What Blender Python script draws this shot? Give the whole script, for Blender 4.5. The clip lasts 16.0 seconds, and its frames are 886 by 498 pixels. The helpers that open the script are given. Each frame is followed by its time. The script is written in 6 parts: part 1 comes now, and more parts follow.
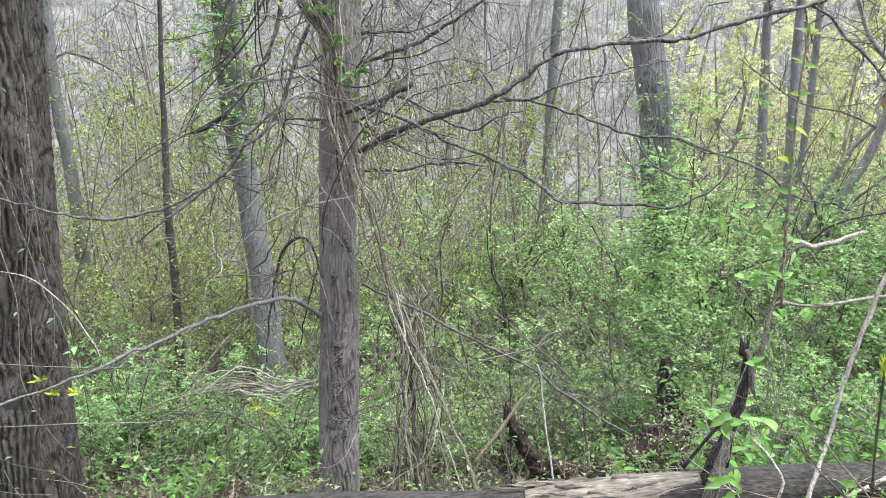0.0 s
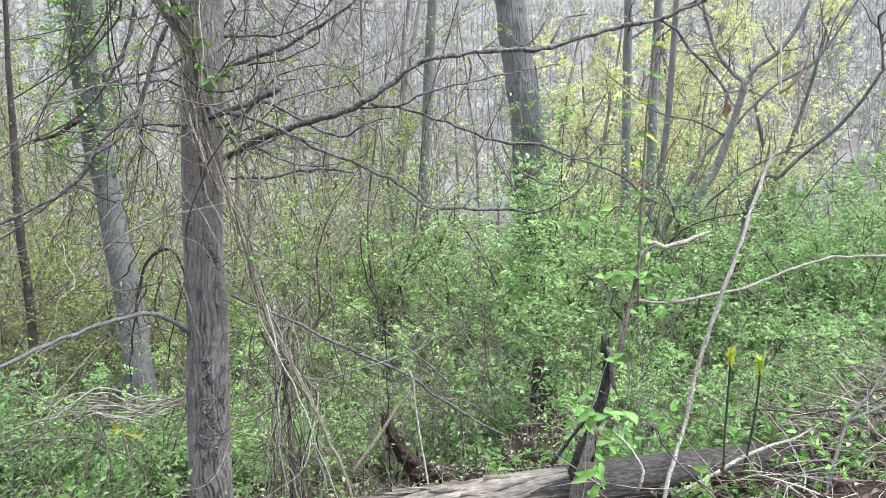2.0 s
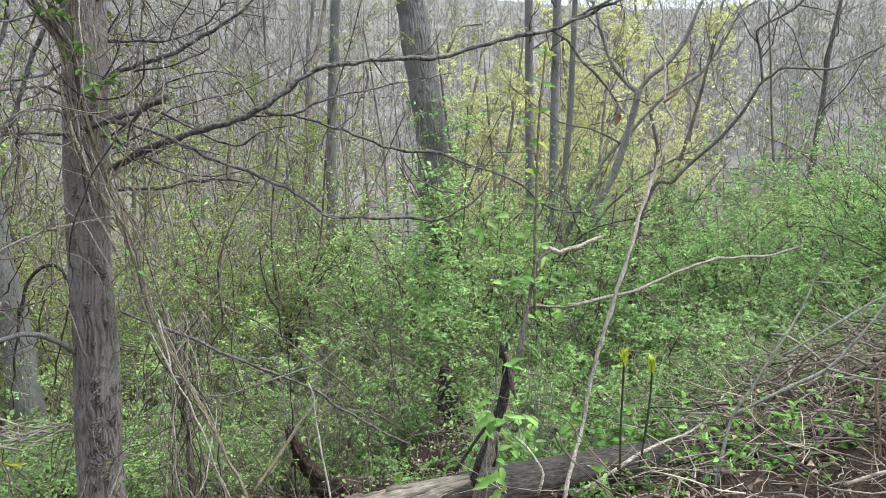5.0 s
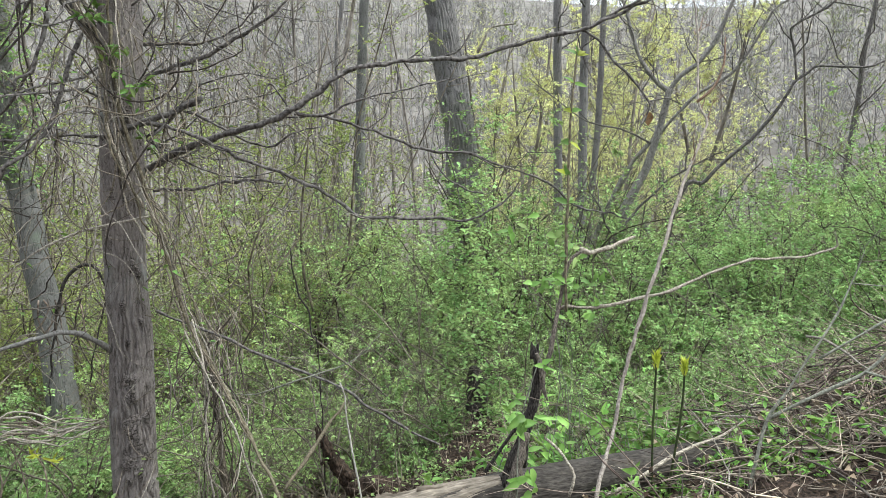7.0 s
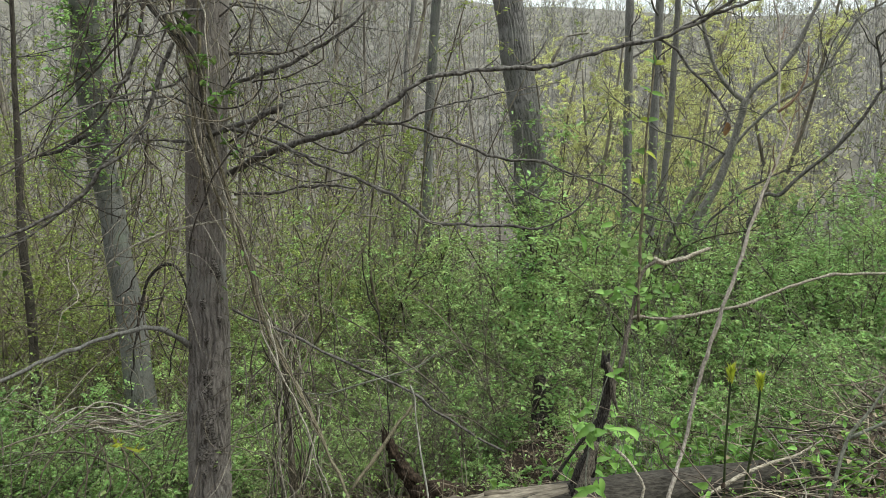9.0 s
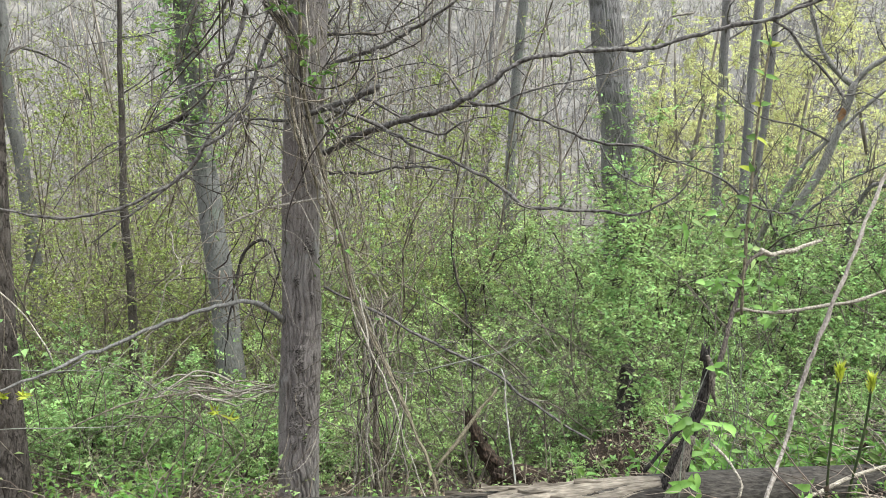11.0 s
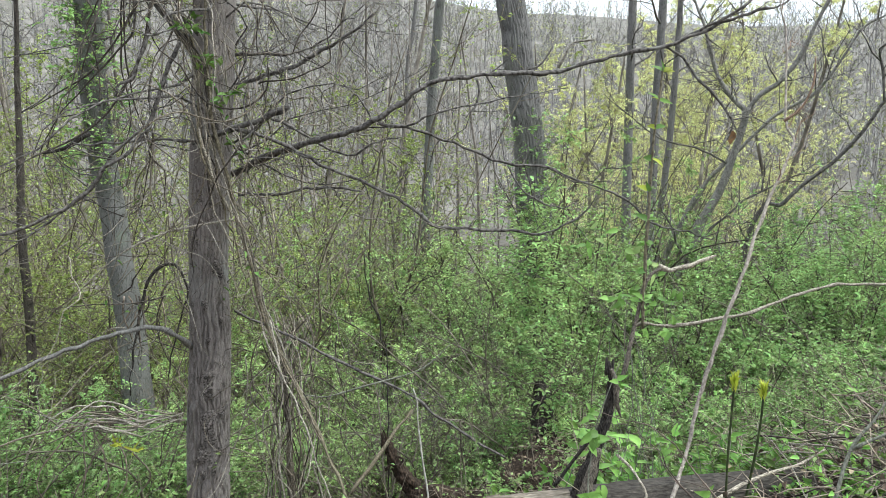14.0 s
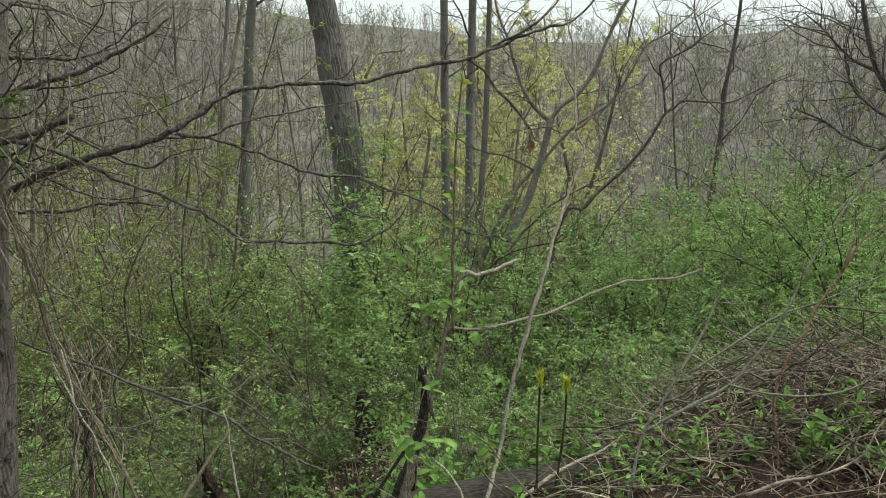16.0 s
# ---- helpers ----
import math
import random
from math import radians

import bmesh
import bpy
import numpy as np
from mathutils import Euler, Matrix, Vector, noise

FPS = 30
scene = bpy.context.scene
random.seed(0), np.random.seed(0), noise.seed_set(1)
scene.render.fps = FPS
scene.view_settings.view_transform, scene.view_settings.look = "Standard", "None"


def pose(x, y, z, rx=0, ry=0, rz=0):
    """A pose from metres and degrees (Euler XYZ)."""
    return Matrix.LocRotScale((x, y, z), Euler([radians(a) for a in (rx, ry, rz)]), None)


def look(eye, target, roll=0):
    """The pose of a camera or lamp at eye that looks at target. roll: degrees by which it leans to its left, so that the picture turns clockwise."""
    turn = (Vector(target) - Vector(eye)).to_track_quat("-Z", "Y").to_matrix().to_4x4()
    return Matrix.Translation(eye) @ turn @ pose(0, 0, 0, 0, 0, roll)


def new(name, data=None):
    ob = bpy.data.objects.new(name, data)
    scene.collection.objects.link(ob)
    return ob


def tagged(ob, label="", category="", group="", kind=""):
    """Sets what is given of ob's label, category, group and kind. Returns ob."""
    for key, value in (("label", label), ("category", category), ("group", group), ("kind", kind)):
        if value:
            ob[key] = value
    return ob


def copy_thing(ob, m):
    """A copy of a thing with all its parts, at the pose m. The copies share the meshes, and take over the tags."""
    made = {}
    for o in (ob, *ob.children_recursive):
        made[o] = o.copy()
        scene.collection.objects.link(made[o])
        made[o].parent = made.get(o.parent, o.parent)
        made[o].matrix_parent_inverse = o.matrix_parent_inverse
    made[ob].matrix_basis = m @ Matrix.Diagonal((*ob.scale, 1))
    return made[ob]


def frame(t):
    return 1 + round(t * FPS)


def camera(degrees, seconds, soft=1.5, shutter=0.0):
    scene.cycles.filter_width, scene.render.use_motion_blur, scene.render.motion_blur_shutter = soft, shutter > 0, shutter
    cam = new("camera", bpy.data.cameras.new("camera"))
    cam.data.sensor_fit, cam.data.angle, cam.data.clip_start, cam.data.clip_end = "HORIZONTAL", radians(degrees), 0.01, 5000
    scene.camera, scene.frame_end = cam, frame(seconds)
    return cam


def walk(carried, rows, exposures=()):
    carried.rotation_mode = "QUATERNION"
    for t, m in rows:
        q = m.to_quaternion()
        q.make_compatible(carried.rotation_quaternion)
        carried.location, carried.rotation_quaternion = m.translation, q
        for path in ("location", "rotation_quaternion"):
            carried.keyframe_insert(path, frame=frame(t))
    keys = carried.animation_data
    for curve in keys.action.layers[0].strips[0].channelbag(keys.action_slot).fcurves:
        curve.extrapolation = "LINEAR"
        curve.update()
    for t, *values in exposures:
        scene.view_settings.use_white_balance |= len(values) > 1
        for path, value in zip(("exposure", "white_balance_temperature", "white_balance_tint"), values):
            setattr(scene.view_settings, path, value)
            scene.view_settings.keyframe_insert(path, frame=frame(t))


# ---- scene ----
cam = camera(61.3, 16.0, soft=0.7)
ROWS = [
    (0.0, 0.0000, 0.0000, 1.6000, 79.000, -0.000, 0.000),
    (0.5, 0.0111, 0.0016, 1.6009, 79.193, -0.113, -3.104),
    (1.0, 0.0274, -0.0018, 1.5998, 79.317, -0.211, -5.837),
    (1.5, 0.0443, 0.0042, 1.5954, 79.519, -0.229, -7.320),
    (2.0, 0.0558, 0.0121, 1.5925, 79.626, -0.390, -9.058),
    (2.5, 0.0644, 0.0216, 1.5927, 79.830, -0.313, -10.181),
    (3.0, 0.0772, 0.0250, 1.5914, 80.122, -0.389, -11.956),
    (3.5, 0.0938, 0.0201, 1.5894, 80.231, -0.503, -13.697),
    (4.0, 0.1070, 0.0187, 1.5903, 80.321, -0.500, -15.504),
    (4.2, 0.1120, 0.0200, 1.5882, 80.326, -0.409, -15.966),
    (6.3, 0.1053, 0.0133, 1.5912, 80.364, -0.160, -15.618),
    (6.5, 0.1030, 0.0141, 1.5909, 80.330, -0.153, -15.177),
    (7.0, 0.0965, 0.0198, 1.5889, 80.376, -0.151, -13.894),
    (7.5, 0.0939, 0.0128, 1.5889, 80.617, -0.198, -12.878),
    (8.0, 0.0981, 0.0058, 1.5858, 81.073, -0.330, -12.388),
    (8.5, 0.0882, 0.0008, 1.5883, 81.319, -0.410, -11.279),
    (9.0, 0.0518, -0.0100, 1.5860, 80.988, -0.633, -8.911),
    (9.5, -0.0033, -0.0100, 1.5880, 80.275, -0.900, -5.667),
    (10.0, -0.0179, 0.0083, 1.5850, 79.633, -1.062, -3.652),
    (10.2, -0.0190, 0.0136, 1.5866, 79.490, -1.051, -3.081),
    (12.5, -0.0180, 0.0080, 1.5833, 79.899, -1.540, -2.848),
    (13.0, -0.0180, 0.0047, 1.5844, 80.111, -1.573, -3.322),
    (13.5, -0.0075, -0.0040, 1.5835, 80.395, -1.391, -4.311),
    (14.0, 0.0232, -0.0026, 1.5809, 81.346, -1.547, -8.948),
    (14.5, 0.0554, -0.0023, 1.5805, 81.830, -1.425, -14.029),
    (15.0, 0.0874, -0.0005, 1.5828, 82.242, -1.392, -18.734),
    (15.5, 0.0952, -0.0032, 1.5846, 82.574, -1.317, -21.751),
    (16.0, 0.0975, 0.0016, 1.5840, 82.403, -1.178, -22.297),
]
walk(cam, [(t, pose(x, y, z, rx, ry, rz)) for t, x, y, z, rx, ry, rz in ROWS],
     exposures=[(0.0, 1.44, 5950, 5), (2.0, 1.48, 5830, 5), (4.0, 1.12, 6060, 3), (7.5, 0.96, 6400, 0), (8.0, 0.86, 6500, -2), (8.5, 0.67, 6600, -4), (9.2, 0.46, 6800, -6), (10.2, 0.98, 6680, -2), (12.5, 1.31, 6080, 2), (13.5, 1.27, 6060, 1), (14.5, 0.47, 6550, -3), (15.0, 0.26, 6850, -6), (16.0, 0.12, 7050, -8)])

# ---- world and light: a bright overcast spring day ----
world = bpy.data.worlds.new("overcast_sky")
scene.world = world
world.use_nodes = True
wn = world.node_tree
sky = wn.nodes.new("ShaderNodeTexSky")
sky.sky_type = "NISHITA"
sky.sun_disc = False
sky.sun_elevation, sky.sun_rotation = radians(61), radians(113)
sky.dust_density = 4.0
cloud = wn.nodes.new("ShaderNodeMix")
cloud.data_type = "RGBA"
cloud.inputs["Factor"].default_value = 0.82
wn.links.new(sky.outputs["Color"], cloud.inputs["A"])
cloud.inputs["B"].default_value = (9.6, 9.75, 10.95, 1)
bg = wn.nodes["Background"]
bg.inputs["Strength"].default_value = 0.104
wn.links.new(cloud.outputs["Result"], bg.inputs["Color"])
sun = new("sun", bpy.data.lights.new("sun", "SUN"))
sun.data.energy, sun.data.angle, sun.data.color = 1.9, radians(24), (1.0, 0.97, 0.92)
sun.matrix_world = look((7, -3, 14), (0, 0, 0))


# ---- materials ----
def material(name, dark, light, scale=(1, 1, 1), grain=8.0, rough=0.9, bump=0.4, detail=6.0, island=0.0, object_random=0.0, translucent=0.0, spots=None, spec=0.25, band=(0.33, 0.66), cracks=None, far=None):
    """A two-scale noise material in object space."""
    m = bpy.data.materials.new(name)
    m.use_nodes = True
    nt = m.node_tree
    n, l = nt.nodes, nt.links
    b = n["Principled BSDF"]
    b.inputs["Roughness"].default_value = rough
    b.inputs["Specular IOR Level"].default_value = spec
    co = n.new("ShaderNodeTexCoord")
    mp = n.new("ShaderNodeMapping")
    mp.inputs["Scale"].default_value = scale
    l.new(co.outputs["Object"], mp.inputs["Vector"])
    fine = n.new("ShaderNodeTexNoise")
    fine.inputs["Scale"].default_value, fine.inputs["Detail"].default_value = grain, detail
    l.new(mp.outputs["Vector"], fine.inputs["Vector"])
    broad = n.new("ShaderNodeTexNoise")
    broad.inputs["Scale"].default_value, broad.inputs["Detail"].default_value = grain * 0.13, 3.0
    l.new(co.outputs["Object"], broad.inputs["Vector"])
    ramp = n.new("ShaderNodeValToRGB")
    ramp.color_ramp.elements[0].position, ramp.color_ramp.elements[0].color = band[0], (*dark, 1)
    ramp.color_ramp.elements[1].position, ramp.color_ramp.elements[1].color = band[1], (*light, 1)
    l.new(fine.outputs["Fac"], ramp.inputs["Fac"])
    hsv = n.new("ShaderNodeHueSaturation")
    l.new(ramp.outputs["Color"], hsv.inputs["Color"])
    val = n.new("ShaderNodeMapRange")
    val.inputs["From Min"].default_value, val.inputs["From Max"].default_value = 0.3, 0.7
    val.inputs["To Min"].default_value, val.inputs["To Max"].default_value = 0.78, 1.22
    l.new(broad.outputs["Fac"], val.inputs["Value"])
    out_val = val.outputs["Result"]
    geo = n.new("ShaderNodeNewGeometry")
    info = n.new("ShaderNodeObjectInfo")
    for amount, source in ((island, geo.outputs["Random Per Island"]), (object_random, info.outputs["Random"])):
        if amount:
            mr = n.new("ShaderNodeMapRange")
            mr.inputs["To Min"].default_value, mr.inputs["To Max"].default_value = 1 - amount, 1 + amount
            l.new(source, mr.inputs["Value"])
            mul = n.new("ShaderNodeMath")
            mul.operation = "MULTIPLY"
            l.new(out_val, mul.inputs[0])
            l.new(mr.outputs["Result"], mul.inputs[1])
            out_val = mul.outputs[0]
    l.new(out_val, hsv.inputs["Value"])
    if island:
        hue = n.new("ShaderNodeMapRange")
        hue.inputs["To Min"].default_value, hue.inputs["To Max"].default_value = 0.472, 0.522
        l.new(geo.outputs["Random Per Island"], hue.inputs["Value"])
        l.new(hue.outputs["Result"], hsv.inputs["Hue"])
    colour = hsv.outputs["Color"]
    height = fine.outputs["Fac"]
    if cracks:
        warp = n.new("ShaderNodeMix")
        warp.data_type = "VECTOR"
        warp.inputs["Factor"].default_value = 0.03
        l.new(mp.outputs["Vector"], warp.inputs["A"])
        l.new(fine.outputs["Color"], warp.inputs["B"])
        stretch = n.new("ShaderNodeMapping")
        stretch.inputs["Scale"].default_value = (1, 1, cracks[1])
        l.new(warp.outputs["Result"], stretch.inputs["Vector"])
        cell = n.new("ShaderNodeTexVoronoi")
        cell.feature = "DISTANCE_TO_EDGE"
        cell.inputs["Scale"].default_value = cracks[0]
        l.new(stretch.outputs["Vector"], cell.inputs["Vector"])
        edge = n.new("ShaderNodeMapRange")
        edge.inputs["From Min"].default_value, edge.inputs["From Max"].default_value = cracks[2] * 0.3, cracks[2]
        l.new(cell.outputs["Distance"], edge.inputs["Value"])
        plate = n.new("ShaderNodeMix")
        plate.data_type = "RGBA"
        plate.inputs["A"].default_value = (*cracks[3], 1)
        l.new(edge.outputs["Result"], plate.inputs["Factor"])
        l.new(colour, plate.inputs["B"])
        colour = plate.outputs["Result"]
        height = edge.outputs["Result"]
    # far: pale grey tone growing along Y, distance haze painted into the colour
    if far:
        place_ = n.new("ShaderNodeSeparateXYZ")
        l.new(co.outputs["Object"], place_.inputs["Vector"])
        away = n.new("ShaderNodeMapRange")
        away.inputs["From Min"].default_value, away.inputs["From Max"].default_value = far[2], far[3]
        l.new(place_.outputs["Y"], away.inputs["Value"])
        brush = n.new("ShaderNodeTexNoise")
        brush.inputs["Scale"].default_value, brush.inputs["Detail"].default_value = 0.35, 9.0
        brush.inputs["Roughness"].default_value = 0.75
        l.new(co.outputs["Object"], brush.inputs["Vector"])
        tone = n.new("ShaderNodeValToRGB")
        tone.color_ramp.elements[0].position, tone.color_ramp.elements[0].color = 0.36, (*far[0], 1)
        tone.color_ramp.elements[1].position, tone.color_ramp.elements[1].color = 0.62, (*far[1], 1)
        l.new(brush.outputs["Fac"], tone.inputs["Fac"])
        # dry blends that haze-pale tone over the base colour
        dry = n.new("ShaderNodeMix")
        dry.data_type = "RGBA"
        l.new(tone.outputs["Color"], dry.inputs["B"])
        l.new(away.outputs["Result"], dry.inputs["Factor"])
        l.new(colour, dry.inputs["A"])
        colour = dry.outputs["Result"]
    if spots:
        sp_noise = n.new("ShaderNodeTexNoise")
        sp_noise.inputs["Scale"].default_value, sp_noise.inputs["Detail"].default_value = spots[1], 4.0
        l.new(co.outputs["Object"], sp_noise.inputs["Vector"])
        sp_ramp = n.new("ShaderNodeValToRGB")
        sp_ramp.color_ramp.elements[0].position, sp_ramp.color_ramp.elements[1].position = spots[2], spots[2] + 0.12
        l.new(sp_noise.outputs["Fac"], sp_ramp.inputs["Fac"])
        mix = n.new("ShaderNodeMix")
        mix.data_type = "RGBA"
        mix.inputs["B"].default_value = (*spots[0], 1)
        l.new(sp_ramp.outputs["Color"], mix.inputs["Factor"])
        l.new(colour, mix.inputs["A"])
        colour = mix.outputs["Result"]
    l.new(colour, b.inputs["Base Color"])
    if bump:
        bp = n.new("ShaderNodeBump")
        bp.inputs["Strength"].default_value, bp.inputs["Distance"].default_value = bump, 0.01
        l.new(height, bp.inputs["Height"])
        l.new(bp.outputs["Normal"], b.inputs["Normal"])
    if translucent:
        tr = n.new("ShaderNodeBsdfTranslucent")
        l.new(colour, tr.inputs["Color"])
        mx = n.new("ShaderNodeMixShader")
        mx.inputs["Fac"].default_value = translucent
        l.new(b.outputs["BSDF"], mx.inputs[1])
        l.new(tr.outputs["BSDF"], mx.inputs[2])
        l.new(mx.outputs["Shader"], n["Material Output"].inputs["Surface"])
    return m


def bark(name, dark, light, groove, across=24.0, along=0.15, width=0.05, depth=0.8, fade=None, lichen=None):
    """Bark with interlaced furrows that run up the trunk; fade: heights between which the furrows grow shallow."""
    m = bpy.data.materials.new(name)
    m.use_nodes = True
    n, l = m.node_tree.nodes, m.node_tree.links
    b = n["Principled BSDF"]
    b.inputs["Roughness"].default_value = 0.92
    b.inputs["Specular IOR Level"].default_value = 0.15
    co = n.new("ShaderNodeTexCoord")

    def noise(scale, stretch, detail, rough=0.55, warp=0.0):
        mp = n.new("ShaderNodeMapping")
        mp.inputs["Scale"].default_value = (1, 1, stretch)
        l.new(co.outputs["Object"], mp.inputs["Vector"])
        t = n.new("ShaderNodeTexNoise")
        t.inputs["Scale"].default_value, t.inputs["Detail"].default_value = scale, detail
        t.inputs["Roughness"].default_value, t.inputs["Distortion"].default_value = rough, warp
        l.new(mp.outputs["Vector"], t.inputs["Vector"])
        return t.outputs["Fac"]

    def ramp(fac, a, b_, ca, cb):
        r = n.new("ShaderNodeValToRGB")
        r.color_ramp.elements[0].position, r.color_ramp.elements[0].color = a, (*ca, 1)
        r.color_ramp.elements[1].position, r.color_ramp.elements[1].color = b_, (*cb, 1)
        l.new(fac, r.inputs["Fac"])
        return r.outputs["Color"]

    def maths(op, a, b_):
        k = n.new("ShaderNodeMath")
        k.operation = op
        for i, q in enumerate((a, b_)):
            if isinstance(q, (int, float)):
                k.inputs[i].default_value = q
            else:
                l.new(q, k.inputs[i])
        return k.outputs[0]

    def spread(value, a, b_, c, d):
        k = n.new("ShaderNodeMapRange")
        for key, q in (("From Min", a), ("From Max", b_), ("To Min", c), ("To Max", d)):
            k.inputs[key].default_value = q
        l.new(value, k.inputs["Value"])
        return k.outputs["Result"]

    def mix(fac, a, b_):
        k = n.new("ShaderNodeMix")
        k.data_type = "RGBA"
        l.new(fac, k.inputs["Factor"])
        for key, q in (("A", a), ("B", b_)):
            if isinstance(q, tuple):
                k.inputs[key].default_value = (*q, 1)
            else:
                l.new(q, k.inputs[key])
        return k.outputs["Result"]

    line = maths("ABSOLUTE", maths("SUBTRACT", noise(across, along, 3.0, 0.5, 0.3), 0.5), 0.0)
    ridge = spread(line, width * 0.15, width, 0.0, 1.0)
    fine = noise(across * 3.2, min(1.0, along * 2.4), 6.0, 0.7)
    colour = ramp(fine, 0.32, 0.68, dark, light)
    broken = spread(noise(across * 0.4, 0.7, 2.0), 0.36, 0.62, 0.12, 1.0)
    cut = maths("MULTIPLY", maths("SUBTRACT", 1.0, ridge), broken)
    if fade:
        sep = n.new("ShaderNodeSeparateXYZ")
        l.new(co.outputs["Object"], sep.inputs["Vector"])
        cut = maths("MULTIPLY", cut, spread(sep.outputs["Z"], fade[0], fade[1], 1.0, fade[2]))
    colour = mix(cut, colour, groove)
    tone = n.new("ShaderNodeHueSaturation")
    l.new(colour, tone.inputs["Color"])
    l.new(spread(noise(2.6, 0.5, 4.0), 0.3, 0.7, 0.78, 1.2), tone.inputs["Value"])
    colour = tone.outputs["Color"]
    if lichen:
        colour = mix(spread(noise(lichen[1], 0.6, 5.0, 0.7), 0.56, 0.72, 0.0, 0.75), colour, lichen[0])
    l.new(colour, b.inputs["Base Color"])
    bp = n.new("ShaderNodeBump")
    bp.inputs["Strength"].default_value, bp.inputs["Distance"].default_value = depth, 0.008
    l.new(maths("SUBTRACT", maths("MULTIPLY", fine, 0.35), cut), bp.inputs["Height"])
    l.new(bp.outputs["Normal"], b.inputs["Normal"])
    return m


M_BARK = bark("mauve_grey_furrowed_bark", (0.18, 0.159, 0.147), (0.32, 0.287, 0.27), (0.13, 0.113, 0.104), 60, 0.2, 0.04, 0.7, lichen=((0.31, 0.315, 0.295), 4.0))
M_BARK_SLIM = bark("cool_grey_bark", (0.125, 0.122, 0.116), (0.225, 0.222, 0.214), (0.075, 0.071, 0.068), 26, 0.24, 0.035, 0.7, lichen=((0.19, 0.24, 0.17), 3.0))
M_BARK_DARK = bark("deep_furrowed_dark_bark", (0.058, 0.049, 0.043), (0.145, 0.126, 0.113), (0.04, 0.033, 0.03), 50, 0.25, 0.05, 0.9, lichen=((0.105, 0.112, 0.085), 3.0))
M_BARK_BIG = bark("grey_furrowed_bark", (0.14, 0.132, 0.131), (0.265, 0.254, 0.25), (0.10, 0.093, 0.091), 34, 0.2, 0.045, 0.9, lichen=((0.21, 0.22, 0.20), 2.0))
M_LIMB = material("dark_limb_bark", (0.045, 0.040, 0.038), (0.215, 0.198, 0.187), (1, 1, 1), 60, bump=0.9, band=(0.34, 0.68), spots=((0.23, 0.225, 0.21), 14.0, 0.62))
M_TRUNK_SMOOTH = material("smooth_grey_bark", (0.125, 0.117, 0.107), (0.33, 0.312, 0.29), (1, 1, 0.5), 90, bump=0.7, spots=((0.13, 0.14, 0.10), 8.0, 0.64))
M_LIMB_GREY = material("smooth_mid_grey_bark", (0.10, 0.096, 0.09), (0.24, 0.23, 0.218), (1, 1, 0.5), 110, bump=0.6, spots=((0.16, 0.18, 0.13), 9.0, 0.64))
M_LIMB_PALE = material("weathered_pale_wood", (0.15, 0.132, 0.108), (0.46, 0.42, 0.36), (1, 1, 1), 130, bump=0.6, object_random=0.25)
M_BLEACHED = material("bleached_bare_wood", (0.34, 0.32, 0.28), (0.64, 0.61, 0.55), (1, 1, 1), 40, bump=0.3)
M_BRANCH_TAN = material("tan_grey_dead_bark", (0.11, 0.094, 0.074), (0.46, 0.41, 0.34), (1, 1, 1), 130, bump=0.8, object_random=0.3, spots=((0.21, 0.215, 0.145), 16.0, 0.62))
M_VINE = material("stringy_vine_bark", (0.085, 0.070, 0.053), (0.33, 0.285, 0.225), (1, 1, 1), 130, bump=0.8, object_random=0.3, spots=((0.17, 0.175, 0.115), 16.0, 0.62))
M_VINE_MAIN = material("olive_brown_vine_bark", (0.075, 0.063, 0.042), (0.27, 0.235, 0.165), (1, 1, 0.4), 150, bump=0.8)
M_VINE_DARK = material("dark_vine_bark", (0.035, 0.03, 0.026), (0.14, 0.118, 0.10), (1, 1, 1), 45, bump=0.5, object_random=0.3)
M_STEM = material("tan_sapling_bark", (0.22, 0.188, 0.163), (0.50, 0.445, 0.395), (1, 1, 0.5), 140, bump=0.5, spots=((0.17, 0.135, 0.115), 22.0, 0.64))
M_STEM_RED = material("reddish_brown_stem", (0.11, 0.071, 0.052), (0.33, 0.222, 0.16), (1, 1, 0.5), 140, bump=0.5, spots=((0.24, 0.19, 0.145), 20.0, 0.62))
M_STEM_GREEN = material("green_grey_stem", (0.11, 0.115, 0.09), (0.31, 0.315, 0.26), (1, 1, 0.5), 130, bump=0.4)
M_SNAG = material("grey_brown_snag_bark", (0.05, 0.041, 0.035), (0.25, 0.215, 0.18), (1, 1, 0.35), 260, bump=1.0, spots=((0.10, 0.13, 0.06), 9.0, 0.68))
M_SHOOT = material("dark_green_shoot", (0.03, 0.045, 0.02), (0.08, 0.10, 0.04), (1, 1, 1), 40, bump=0.2, rough=0.6)
M_KNOT = material("dark_bark_scar", (0.04, 0.034, 0.03), (0.23, 0.204, 0.19), (1, 1, 1.5), 85, bump=1.0, band=(0.38, 0.56))
M_ROT = material("rotten_dark_brown_wood", (0.012, 0.009, 0.007), (0.092, 0.062, 0.045), (1, 1, 0.6), 90, bump=1.0, band=(0.36, 0.70))
M_CHAR = material("blackened_broken_wood", (0.010, 0.009, 0.0085), (0.11, 0.096, 0.087), (1, 1, 0.3), 240, bump=1.0, band=(0.36, 0.72))
M_LOG = material("weathered_log_wood", (0.02, 0.0175, 0.0155), (0.10, 0.088, 0.077), (0.2, 1, 1), 130, bump=0.7, band=(0.28, 0.76), spots=((0.125, 0.105, 0.088), 3.0, 0.62))
M_LOG_PALE = material("pale_splintered_wood", (0.085, 0.071, 0.056), (0.27, 0.232, 0.188), (0.16, 1, 1), 120, bump=0.7, band=(0.28, 0.74), object_random=0.3)
M_TWIG = material("thicket_twig_bark", (0.062, 0.051, 0.038), (0.32, 0.272, 0.212), (1, 1, 1), 8, bump=0.0, island=0.5, object_random=0.3)
